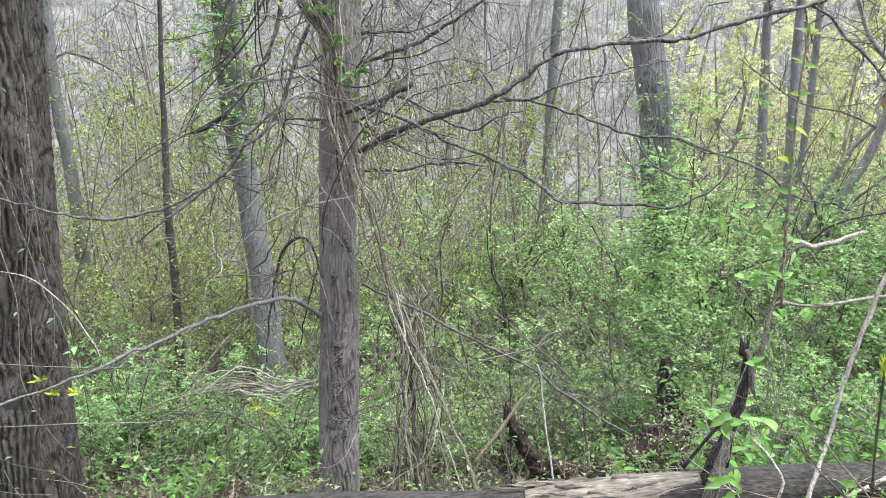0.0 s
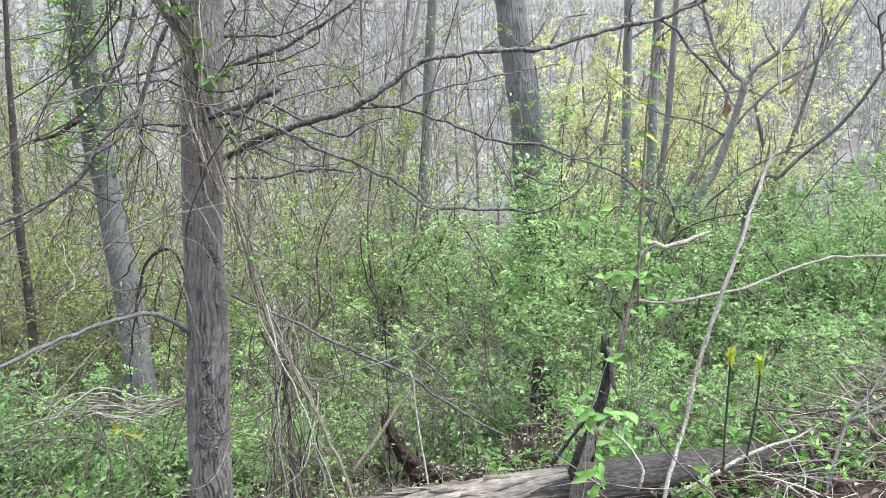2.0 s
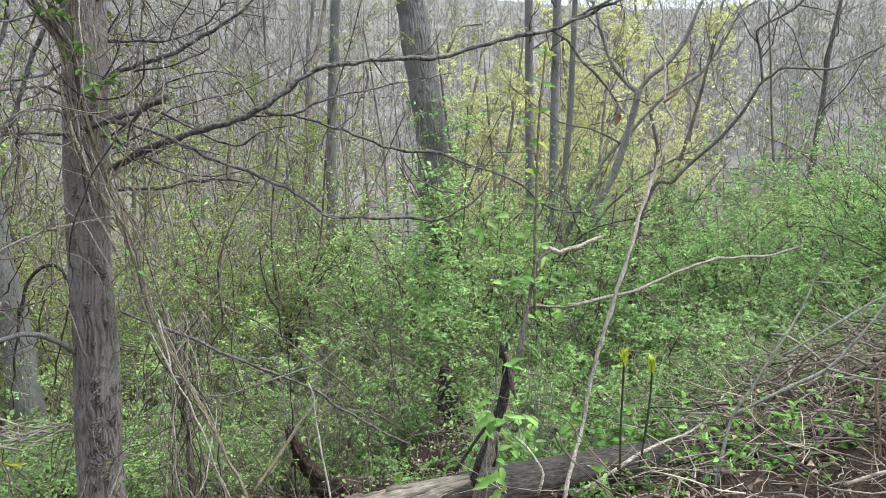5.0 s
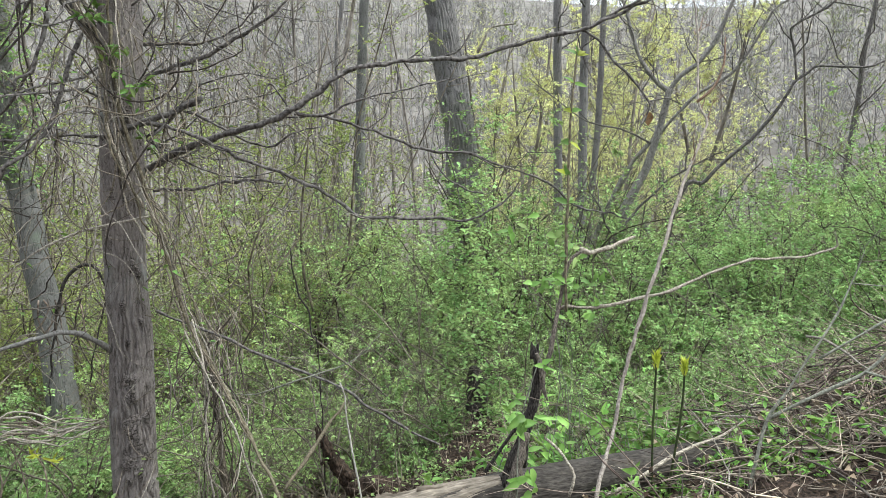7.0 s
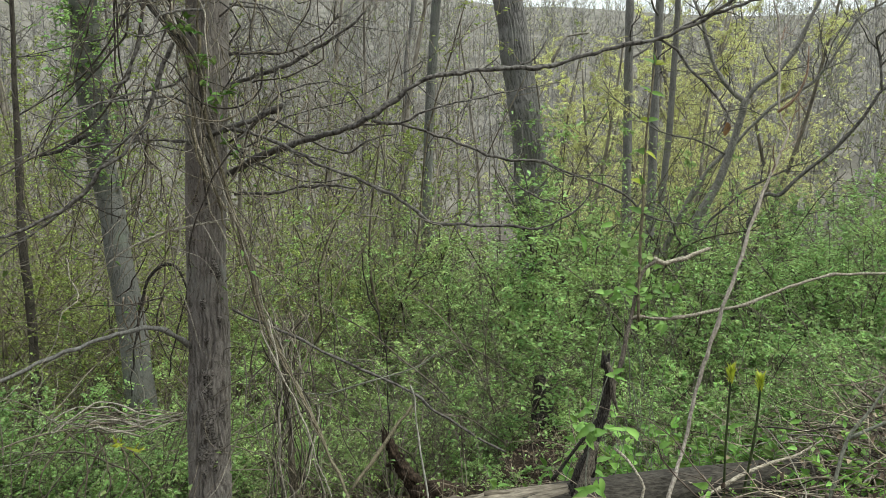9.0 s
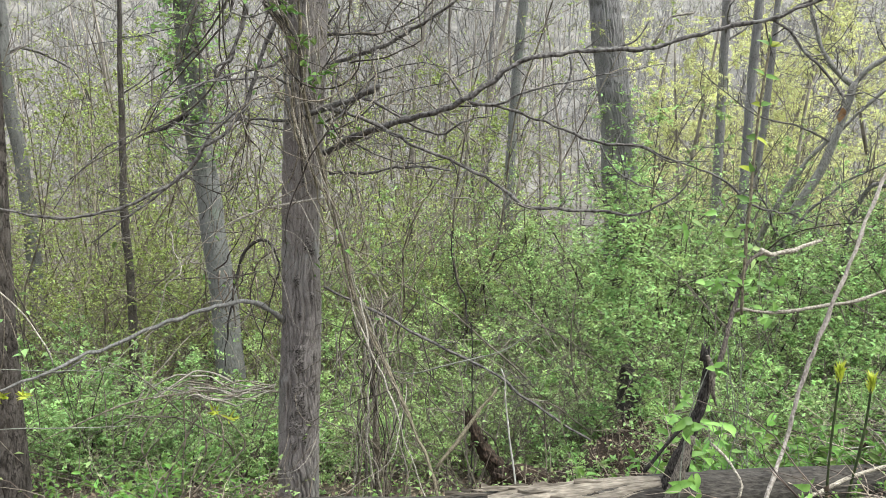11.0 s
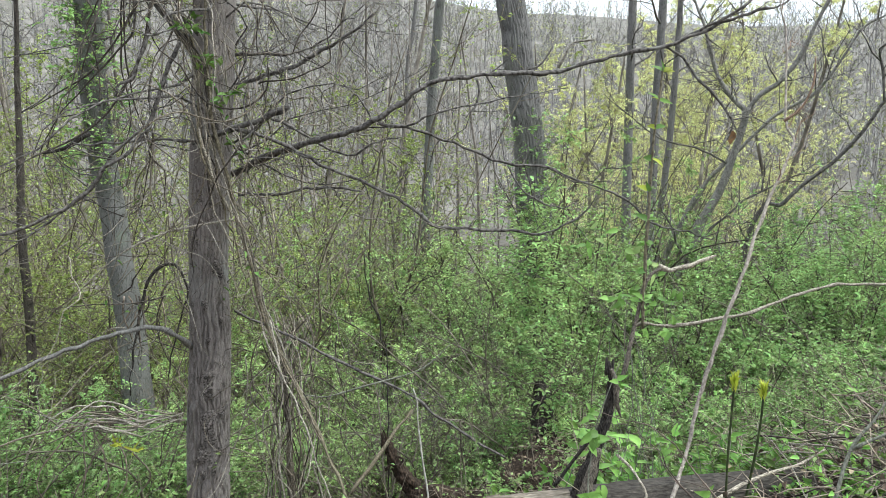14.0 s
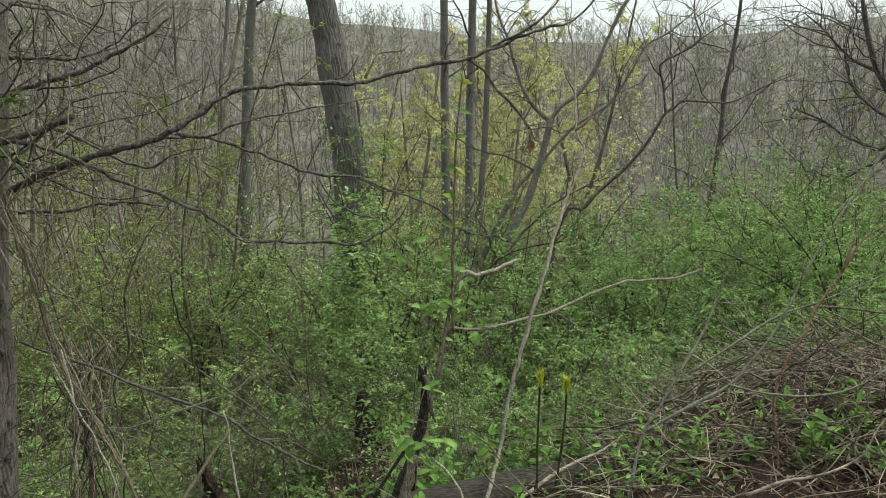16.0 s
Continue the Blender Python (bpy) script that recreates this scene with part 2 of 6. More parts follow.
M_SHRUB_TWIG = material("shrub_bark", (0.013, 0.011, 0.0085), (0.135, 0.116, 0.088), (1, 1, 1), 8, bump=0.0, island=0.6, object_random=0.3)
M_PILE_TWIG = material("dead_twig_bark", (0.05, 0.038, 0.03), (0.44, 0.36, 0.295), (1, 1, 1), 8, bump=0.0, island=0.8)
M_TWIG_DRY = material("dry_stick_bark", (0.065, 0.050, 0.040), (0.34, 0.275, 0.225), (1, 1, 1), 30, bump=0.2, object_random=0.7)
M_WOOD_NEAR = material("bare_woodland_bark", (0.125, 0.108, 0.092), (0.32, 0.285, 0.25), (1, 1, 0.3), 12, bump=0.0, object_random=0.4)
# olive buds greyed and lightened: distance haze is put into the crown colour
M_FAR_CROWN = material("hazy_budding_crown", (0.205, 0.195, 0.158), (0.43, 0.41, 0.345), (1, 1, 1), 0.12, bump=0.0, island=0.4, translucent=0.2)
M_GREY_TWIG = material("grey_shrub_bark", (0.085, 0.073, 0.058), (0.27, 0.235, 0.19), (1, 1, 1), 15, bump=0.0, island=0.5, object_random=0.2)
# pale mauve-grey stands for distance haze, painted into the far bark
M_WOOD_FAR = material("haze_tinted_far_bark", (0.165, 0.156, 0.153), (0.39, 0.372, 0.37), (1, 1, 0.3), 4, bump=0.0, island=0.5)
M_LEAF = material("spring_green_leaf", (0.16, 0.275, 0.09), (0.475, 0.65, 0.265), (1, 1, 1), 5, rough=0.55, bump=0.0, island=0.42, object_random=0.14, translucent=0.46, spec=0.2)
M_LEAF_DARK = material("dark_green_crown_leaf", (0.07, 0.095, 0.045), (0.17, 0.20, 0.10), (1, 1, 1), 0.3, bump=0.0, island=0.5, translucent=0.15)
M_LEAF_PALE = material("pale_young_green_leaf", (0.185, 0.285, 0.09), (0.50, 0.635, 0.265), (1, 1, 1), 5, rough=0.55, bump=0.0, island=0.5, object_random=0.18, translucent=0.42, spec=0.2)
M_LEAF_OLIVE = material("olive_young_leaf", (0.19, 0.245, 0.062), (0.41, 0.475, 0.155), (1, 1, 1), 9, rough=0.6, bump=0.0, island=0.4, object_random=0.2, translucent=0.32, spec=0.2)
M_LEAF_YELLOW = material("young_yellow_green_leaf", (0.58, 0.60, 0.25), (0.82, 0.82, 0.44), (1, 1, 1), 9, rough=0.6, bump=0.0, island=0.25, object_random=0.12, translucent=0.48, spec=0.2)
M_LEAF_NEAR = material("fresh_green_leaf", (0.105, 0.225, 0.045), (0.285, 0.47, 0.12), (1, 1, 1), 14, rough=0.45, bump=0.2, object_random=0.35, island=0.3, translucent=0.34, spec=0.3)
M_BUD = material("yellow_bud_leaf", (0.30, 0.37, 0.03), (0.54, 0.58, 0.09), (1, 1, 1), 14, rough=0.5, bump=0.1, object_random=0.3, translucent=0.3)
M_LITTER = material("dry_leaf_litter", (0.06, 0.044, 0.033), (0.36, 0.275, 0.205), (1, 1, 1), 16, bump=0.2, island=0.7, translucent=0.1)
M_DRY_LEAF = material("dry_brown_leaf", (0.22, 0.12, 0.06), (0.42, 0.27, 0.15), (1, 1, 1), 20, bump=0.2, object_random=0.3, translucent=0.2)
# far tones from 20 to 60 m carry the hillside's haze in the colour
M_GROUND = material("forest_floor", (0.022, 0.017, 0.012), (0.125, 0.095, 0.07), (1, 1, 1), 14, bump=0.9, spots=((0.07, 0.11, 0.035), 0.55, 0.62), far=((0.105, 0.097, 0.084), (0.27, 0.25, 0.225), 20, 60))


# ---- geometry tools ----
def spline(rows, step):
    """Points with radii along a smooth curve through the rows (x, y, z, radius)."""
    p = np.array(rows, float)
    q = np.vstack([2 * p[0] - p[1], p, 2 * p[-1] - p[-2]])
    out = []
    for i in range(1, len(q) - 2):
        a, b, c, d = q[i - 1:i + 3]
        k = max(2, int(np.linalg.norm(c[:3] - b[:3]) / step))
        t = (np.arange(k) / k)[:, None]
        out.append(0.5 * (2 * b + (c - a) * t + (2 * a - 5 * b + 4 * c - d) * t ** 2 + (3 * b - a - 3 * c + d) * t ** 3))
    out.append(p[-1:])
    r = np.vstack(out)
    r[:, 3] = np.maximum(r[:, 3], 0.0006)
    return r


TABLE = np.random.default_rng(5).random((64, 256))


def value_noise(u, v, period=64):
    """Smooth value noise, periodic in u."""
    ui, vi = np.floor(u).astype(int), np.floor(v).astype(int)
    fu, fv = u - ui, v - vi
    fu, fv = fu * fu * (3 - 2 * fu), fv * fv * (3 - 2 * fv)
    a, b = ui % period % 64, (ui + 1) % period % 64
    c, d = vi % 256, (vi + 1) % 256
    return (TABLE[a, c] * (1 - fu) + TABLE[b, c] * fu) * (1 - fv) + (TABLE[a, d] * (1 - fu) + TABLE[b, d] * fu) * fv


class Geo:
    """Gathers vertices and faces for one mesh."""

    def __init__(self):
        self.v, self.q, self.t, self.n = [], [], [], 0

    def add(self, v, quads=None, tris=None):
        if quads is not None and len(quads):
            self.q.append(np.asarray(quads) + self.n)
        if tris is not None and len(tris):
            self.t.append(np.asarray(tris) + self.n)
        self.v.append(np.asarray(v, float))
        self.n += len(v)

    def tube(self, p, sides=6, relief=None, end=True):
        """A round stick along the rows p (x, y, z, radius)."""
        p = np.asarray(p, float)
        n = len(p)
        tan = np.gradient(p[:, :3], axis=0)
        tan /= np.linalg.norm(tan, axis=1)[:, None] + 1e-9
        ref = np.array([1.0, 0.0, 0.0]) if abs(tan[0, 0]) < 0.8 else np.array([0.0, 1.0, 0.0])
        nor = np.empty((n, 3))
        cur = ref
        for i in range(n):
            cur = cur - tan[i] * (cur @ tan[i])
            cur = cur / (np.linalg.norm(cur) + 1e-9)
            nor[i] = cur
        bin_ = np.cross(tan, nor)
        th = np.arange(sides) * 2 * np.pi / sides
        r = np.repeat(p[:, 3:4], sides, axis=1)
        if relief is not None:
            s = np.concatenate([[0], np.cumsum(np.linalg.norm(np.diff(p[:, :3], axis=0), axis=1))])
            r = relief(r, np.tile(th, (n, 1)), np.repeat(s[:, None], sides, axis=1))
        v = p[:, None, :3] + r[..., None] * (np.cos(th)[None, :, None] * nor[:, None] + np.sin(th)[None, :, None] * bin_[:, None])
        i = np.arange(n - 1)[:, None] * sides
        j = np.arange(sides)[None]
        k = (j + 1) % sides
        quads = np.stack([i + j, i + k, i + sides + k, i + sides + j], -1).reshape(-1, 4)
        v = v.reshape(-1, 3)
        tris = None
        if end:
            v = np.vstack([v, p[:1, :3], p[-1:, :3]])
            j = np.arange(sides)
            k = (j + 1) % sides
            m = (n - 1) * sides
            tris = np.vstack([np.stack([k, j, np.full(sides, n * sides)], 1), np.stack([m + j, m + k, np.full(sides, n * sides + 1)], 1)])
        self.add(v, quads, tris)

    def leaves(self, c, d, up, length, width, fold=0.25, oval=False):
        """Folded diamond leaves from c along d."""
        d = d / (np.linalg.norm(d, axis=1)[:, None] + 1e-9)
        side = np.cross(d, up)
        side /= np.linalg.norm(side, axis=1)[:, None] + 1e-9
        nor = np.cross(side, d)
        length, width = np.broadcast_to(length, len(c))[:, None], np.broadcast_to(width, len(c))[:, None]
        if oval:
            low, high = c + d * length * 0.28, c + d * length * 0.66 - nor * length * 0.04
            v = np.stack([c, low + side * width * 0.44 + nor * width * fold, high + side * width * 0.40 + nor * width * fold * 0.8, c + d * length - nor * length * 0.14, high - side * width * 0.40 + nor * width * fold * 0.8, low - side * width * 0.44 + nor * width * fold], 1)
            i = np.arange(len(c))[:, None] * 6
            self.add(v.reshape(-1, 3), None, np.vstack([i + np.array([[0, k, k + 1]]) for k in (1, 2, 3, 4)]))
            return
        mid = c + d * length * 0.42
        v = np.stack([c, mid + side * width / 2 + nor * width * fold, c + d * length - nor * length * 0.12, mid - side * width / 2 + nor * width * fold], 1)
        i = np.arange(len(c))[:, None] * 4
        self.add(v.reshape(-1, 3), None, np.vstack([i + np.array([[0, 1, 2]]), i + np.array([[0, 2, 3]])]))

    def mesh(self, name, mat, smooth=True):
        me = bpy.data.meshes.new(name)
        v = np.vstack(self.v)
        q = np.vstack(self.q) if self.q else np.zeros((0, 4), int)
        t = np.vstack(self.t) if self.t else np.zeros((0, 3), int)
        me.vertices.add(len(v))
        me.vertices.foreach_set("co", v.ravel())
        me.loops.add(q.size + t.size)
        me.loops.foreach_set("vertex_index", np.concatenate([q.ravel(), t.ravel()]).astype(np.int32))
        me.polygons.add(len(q) + len(t))
        me.polygons.foreach_set("loop_start", np.concatenate([np.arange(len(q)) * 4, q.size + np.arange(len(t)) * 3]).astype(np.int32))
        me.polygons.foreach_set("use_smooth", np.full(len(q) + len(t), smooth))
        me.update(calc_edges=True)
        me.materials.append(mat)
        return me


def part(name, geo, mat, parent, label="", smooth=True):
    ob = new(name, geo.mesh(name, mat, smooth) if isinstance(geo, Geo) else geo)
    ob.parent = parent
    if parent is not None:
        ob.location = -parent.location if not parent.parent else Vector((0, 0, 0))
    if label:
        tagged(ob, label)
    return ob


def thing(name, base, label, category, group=""):
    ob = new(name)
    ob.empty_display_size = 0.1
    ob.location = base
    return tagged(ob, label, category, group)


def stick(name, rows, mat, parent, sides=7, step=0.03, label="", wobble=0.0, seed=0):
    """One branch as a part of its own; rows in world metres."""
    g = Geo()
    p = spline(rows, step)
    if wobble:
        rng = np.random.default_rng(seed)
        a = rng.normal(size=(len(p), 3))
        for _ in range(2):
            a = (np.roll(a, 1, 0) + a + np.roll(a, -1, 0)) / 3
        p[:, :3] += a * wobble
        p[:, 3] *= 1 + 0.18 * a[:, 0]
    run = np.concatenate([[0], np.cumsum(np.linalg.norm(np.diff(p[:, :3], axis=0), axis=1))])
    p[:, 3] *= 0.92 + 0.26 * value_noise(run * 0 + seed + len(rows), run * 16) ** 2
    rough = None
    if sides > 8:
        def rough(r, th, s):
            return r * (0.94 + 0.22 * (value_noise(th / (2 * np.pi) * 9, s * 30 + seed, 9) - 0.4) + 0.12 * (value_noise(th * 0 + 3, s * 7 + seed * 3) - 0.5))
    g.tube(p, sides, rough)
    return part(name, g, mat, parent, label)


def bark_relief(amp, plates, stretch, seed=0):
    """Interlaced furrows: narrow cracks between long plates, running along the trunk."""
    def f(r, th, s):
        u = th / (2 * np.pi) * plates
        a = value_noise(u + seed, s * stretch, plates)
        b = value_noise(u * 2 + seed + 9, s * stretch * 2.6, min(64, plates * 2))
        c = value_noise(u / 4 + seed, s * 1.3, max(1, plates // 4))
        mix = a * 0.75 + b * 0.25
        crack = np.exp(-((mix - 0.5) / 0.09) ** 2)
        return r - amp * crack + amp * 0.45 * (b - 0.5) + r * 0.09 * (c - 0.5)
    return f


def ridged(amp, count, seed=0, smooth=None):
    """Long wavy ridges that join and part; smooth: runs from the top between which the furrows deepen."""
    def f(r, th, s):
        turn = th / (2 * np.pi)
        u = turn * count + 1.7 * (value_noise(turn * 8 + seed, s * 5, 8) - 0.5) + 1.0 * (value_noise(turn * 20 + seed, s * 15, 20) - 0.5)
        gap = np.abs(u - np.round(u))
        there = np.clip((value_noise(np.round(u) * 3.3 + seed, s * 8 + np.round(u) * 1.7) - 0.24) / 0.2, 0, 1)
        cut = np.exp(-(gap / 0.2) ** 2) * there
        cross = np.clip((value_noise(np.round(u + 0.5) * 5.1, s * 34 + np.round(u + 0.5) * 2.3) - 0.74) / 0.12, 0, 1) * 0.5
        deep = 1.0 if smooth is None else smooth[2] + (1 - smooth[2]) * np.clip((s - smooth[0]) / (smooth[1] - smooth[0]), 0, 1)
        grain = value_noise(turn * 60, s * 70, 60) - 0.5
        return r - amp * deep * np.maximum(cut, cross) + amp * 0.35 * grain + r * 0.07 * (value_noise(turn * 5 + seed, s * 1.4, 5) - 0.5)
    return f


# ---- the lie of the land ----
def ground_z(x, y):
    x, y = np.asarray(x, float), np.asarray(y, float)
    d = np.hypot(x, np.maximum(y, 0))
    # behind y = -4 an added, unseen rise cuts the low sky light
    near = np.interp(y, [-120, -60, -4, 0, 2.3, 3.2, 4.2, 5.2, 6.6, 9, 13, 18, 30, 60, 400], [40, 20, 0.1, 0, 0.03, -0.36, -0.86, -1.22, -1.72, -2.75, -4.1, -5.3, -7.2, -8, -8])
    near = near + (np.clip(x - 1.0, 0, 14) * 0.10 + np.clip(x - 1.0, 0, 2.2) * 0.11) * np.clip((y + 1) / 4, 0, 1) * np.clip(1.6 - y / 40, 0, 1)
    az = np.degrees(np.arctan2(x, np.maximum(y, 0.1)))
    high = np.interp(az, [-80, -20, 5, 14, 20, 30, 36, 43, 50, 60, 80], [49, 47, 43, 38.4, 37.4, 36.2, 35.4, 36.8, 38.8, 40, 40])
    s = np.clip((d - 30) / 165, 0, 1)
    return near + high * s * s * (3 - 2 * s) * 1.0 + 0.05 * np.sin(x * 2.1 + y) * np.sin(y * 1.7) + 0.8 * np.sin(x * 0.09) * np.sin(y * 0.07) * np.clip(d / 60, 0, 1)


def build_ground():
    k = np.linspace(-1, 1, 181)
    xs = np.sign(k) * (np.abs(k) * 12 + np.abs(k) ** 4 * 500)
    m = np.linspace(0, 1, 220)
    ys = -30 + m * 55 + m ** 5 * 520 - (1 - m) ** 9 * 120
    x, y = np.meshgrid(xs, ys)
    v = np.stack([x, y, ground_z(x, y)], -1).reshape(-1, 3)
    nx = len(xs)
    i = np.arange(len(ys) - 1)[:, None] * nx + np.arange(nx - 1)[None]
    g = Geo()
    g.add(v, np.stack([i, i + 1, i + nx + 1, i + nx], -1).reshape(-1, 4))
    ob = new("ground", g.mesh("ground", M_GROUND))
    tagged(ob, "sloping brown forest floor of soil and dead leaves, falling into a valley", "ground", kind="structure")


build_ground()


# ---- trees ----
def grounded(rows, deep=0.3):
    """Carries a trunk's foot down into the ground."""
    rows = [tuple(r) for r in rows]
    if rows[0][2] < rows[-1][2]:
        rows = rows[::-1]
    (x1, y1, z1, r1), (x0, y0, z0, r0) = rows[-2], rows[-1]
    g = float(ground_z(x0, y0)) - deep
    if z0 > g:
        k = min(1.2, (z0 - g) / max(0.2, z1 - z0))
        rows.append((x0 + (x0 - x1) * k * 0.6, y0 + (y0 - y1) * k * 0.6, g, r0 * 1.25))
    return rows


def foot(rows):
    x, y = rows[-1][0], rows[-1][1]
    return (x, y, float(ground_z(x, y)))


def trunk(name, rows, mat, parent, sides=40, amp=0.006, plates=18, stretch=5.0, step=0.02, seed=0, relief=None):
    g = Geo()
    g.tube(spline(rows, step), sides, relief or bark_relief(amp, plates, stretch, seed))
    return part(name, g, mat, parent)


def stuff(name, g, mat, parent, label=""):
    return tagged(part(name, g, mat, parent, label), kind="stuff")


def twig_rows(rng, p0, d0, length, r0, wander=0.35, droop=0.0, n=6):
    """A wandering twig as rows (x, y, z, radius)."""
    p, d = np.array(p0, float), np.array(d0, float)
    d = d / (np.linalg.norm(d) + 1e-9)
    out = []
    for i in range(n):
        out.append((*p, r0 * (1 - 0.75 * i / (n - 1))))
        d = d + rng.normal(size=3) * wander + np.array([0, 0, -droop])
        d = d / np.linalg.norm(d)
        p = p + d * length / (n - 1)
    return np.array(out)


def side_twigs(g, rng, rows, count, length, r0, levels=1, wander=0.3, droop=0.0, start=0.1, sides=4, tips=None, up=0.25):
    """Side twigs that spring from a curve."""
    p = np.asarray(rows, float)
    for _ in range(count):
        k = rng.uniform(start, 0.98) * (len(p) - 1)
        i = int(k)
        a = p[i] + (p[min(i + 1, len(p) - 1)] - p[i]) * (k - i)
        t = p[min(i + 1, len(p) - 1), :3] - p[max(i - 1, 0), :3]
        t = t / (np.linalg.norm(t) + 1e-9)
        d = rng.normal(size=3)
        d = d - t * (d @ t)
        d = d / np.linalg.norm(d) + t * rng.uniform(0.1, 1.0) + np.array([0, 0, up])
        ln = length * rng.uniform(0.4, 1.3)
        r = min(r0 * rng.uniform(0.6, 1.2), a[3] * 0.8 + 0.0003)
        tw = twig_rows(rng, a[:3], d, ln, r, wander, droop, n=5 if levels > 1 else 4)
        g.tube(tw, sides, end=False)
        if tips is not None:
            tips.append(tw)
        if levels > 1:
            side_twigs(g, rng, tw, 3, length * 0.45, r0 * 0.6, levels - 1, wander, droop, 0.25, 3, tips, up)


def leaf_spray(g, rng, twigs, per, length, width, start=0.2, oval=False, hang=0.0, clump=0.0):
    """Leaves along twigs."""
    c, d, s = [], [], []
    for j, tw in enumerate(twigs):
        if j % 4 == 0:
            full = per * math.exp(rng.normal() * clump - clump * clump / 2)
        n = rng.poisson(full)
        if n == 0:
            continue
        k = rng.uniform(start, 1.0, n) * (len(tw) - 1)
        i = np.minimum(k.astype(int), len(tw) - 2)
        c.append(tw[i, :3] + (tw[i + 1, :3] - tw[i, :3]) * (k - i)[:, None])
        d.append((tw[i + 1, :3] - tw[i, :3]) / (np.linalg.norm(tw[i + 1, :3] - tw[i, :3], axis=1)[:, None] + 1e-9))
    if not c:
        return
    c, d = np.vstack(c), np.vstack(d)
    n = len(c)
    dirs = d * 0.45 + rng.normal(size=(n, 3)) * np.array([0.75, 0.75, 0.3]) - np.array([0, 0, hang])
    size = rng.uniform(0.55, 1.25, n)
    g.leaves(c, dirs, np.array([0, -0.15, 1.0]) + rng.normal(size=(n, 3)) * 0.33, length * size, width * size, 0.25, oval)


# limbs, stems and trunks as (x, y, z, radius) in metres
MAIN_TRUNK = [(-0.51, 4.30, 3.34, 0.1007), (-0.54, 4.25, 2.44, 0.1059), (-0.56, 4.22, 1.85, 0.1084), (-0.58, 4.20, 1.40, 0.1079), (-0.60, 4.20, 0.85, 0.1047), (-0.60, 4.20, 0.38, 0.1110), (-0.62, 4.20, -0.10, 0.1174), (-0.63, 4.20, -0.69, 0.1237), (-0.66, 4.20, -1.26, 0.1586)]
LIMB_MAIN = [(-0.46, 4.19, 1.34, 0.0263), (-0.32, 4.07, 1.42, 0.0236), (-0.12, 3.90, 1.50, 0.0209), (0.06, 3.76, 1.56, 0.0194), (0.18, 3.67, 1.60, 0.0181), (0.27, 3.61, 1.65, 0.0180), (0.36, 3.59, 1.71, 0.0160), (0.42, 3.59, 1.76, 0.0150), (0.54, 3.58, 1.83, 0.0130), (0.67, 3.57, 1.86, 0.0126), (0.91, 3.56, 1.88, 0.0124), (1.13, 3.56, 1.90, 0.0138), (1.29, 3.55, 1.95, 0.0117), (1.53, 3.52, 2.01, 0.0113), (1.70, 3.51, 2.05, 0.0108), (1.87, 3.49, 2.13, 0.0097), (2.06, 3.47, 2.21, 0.0086), (2.21, 3.46, 2.25, 0.0075), (2.38, 3.44, 2.40, 0.0063)]
LIMB_MAIN_FORK = [(1.75, 3.51, 2.08, 0.0088), (1.90, 3.48, 2.16, 0.0088), (2.00, 3.43, 2.23, 0.0074), (2.14, 3.48, 2.35, 0.0060), (2.21, 3.46, 2.47, 0.0045)]
LIMB_DROOPING = [(1.66, 3.52, 2.04, 0.0090), (1.74, 3.49, 1.98, 0.0083), (1.81, 3.46, 1.88, 0.0083), (1.87, 3.43, 1.82, 0.0077), (1.93, 3.41, 1.75, 0.0077), (1.97, 3.39, 1.68, 0.0064), (1.95, 3.40, 1.60, 0.0051)]
TWIG_HOOK = [(0.78, 3.75, 1.86, 0.0071), (0.79, 3.73, 1.80, 0.0085), (0.77, 3.72, 1.73, 0.0070), (0.72, 3.70, 1.67, 0.0042)]
TWIG_PALE = [(1.21, 3.80, 1.94, 0.0072), (1.26, 3.80, 2.03, 0.0057), (1.29, 3.80, 2.07, 0.0050), (1.40, 3.80, 2.09, 0.0043)]
TWIG_UPPER = [(0.91, 3.75, 1.90, 0.0085), (1.04, 3.73, 1.92, 0.0070), (1.11, 3.73, 1.96, 0.0056), (1.16, 3.75, 2.04, 0.0042)]
LIMB_SECOND = [(0.27, 3.62, 1.63, 0.0098), (0.47, 3.62, 1.60, 0.0086), (0.67, 3.65, 1.54, 0.0081), (0.82, 3.60, 1.48, 0.0080), (0.93, 3.60, 1.45, 0.0086), (1.09, 3.60, 1.44, 0.0080), (1.23, 3.60, 1.39, 0.0073), (1.40, 3.60, 1.34, 0.0067), (1.54, 3.60, 1.28, 0.0061), (1.65, 3.60, 1.19, 0.0061), (1.74, 3.60, 1.15, 0.0055), (1.88, 3.60, 1.12, 0.0049), (2.01, 3.60, 1.08, 0.0037)]
TWIG_SAG = [(0.92, 3.60, 1.44, 0.0054), (0.97, 3.58, 1.35, 0.0047), (1.06, 3.55, 1.28, 0.0047), (1.17, 3.55, 1.24, 0.0040), (1.27, 3.55, 1.27, 0.0027)]
LIMB_THIRD = [(-0.59, 4.10, 1.52, 0.0155), (-0.43, 4.00, 1.58, 0.0136), (-0.24, 3.90, 1.54, 0.0118), (-0.11, 3.85, 1.48, 0.0102), (0.05, 3.80, 1.40, 0.0100), (0.21, 3.75, 1.34, 0.0092), (0.35, 3.70, 1.28, 0.0098), (0.48, 3.70, 1.20, 0.0098), (0.57, 3.65, 1.13, 0.0090), (0.77, 3.65, 1.12, 0.0083), (0.96, 3.65, 1.11, 0.0083), (1.13, 3.65, 1.10, 0.0076), (1.22, 3.60, 1.15, 0.0068), (1.32, 3.60, 1.21, 0.0054), (1.38, 3.60, 1.30, 0.0027)]
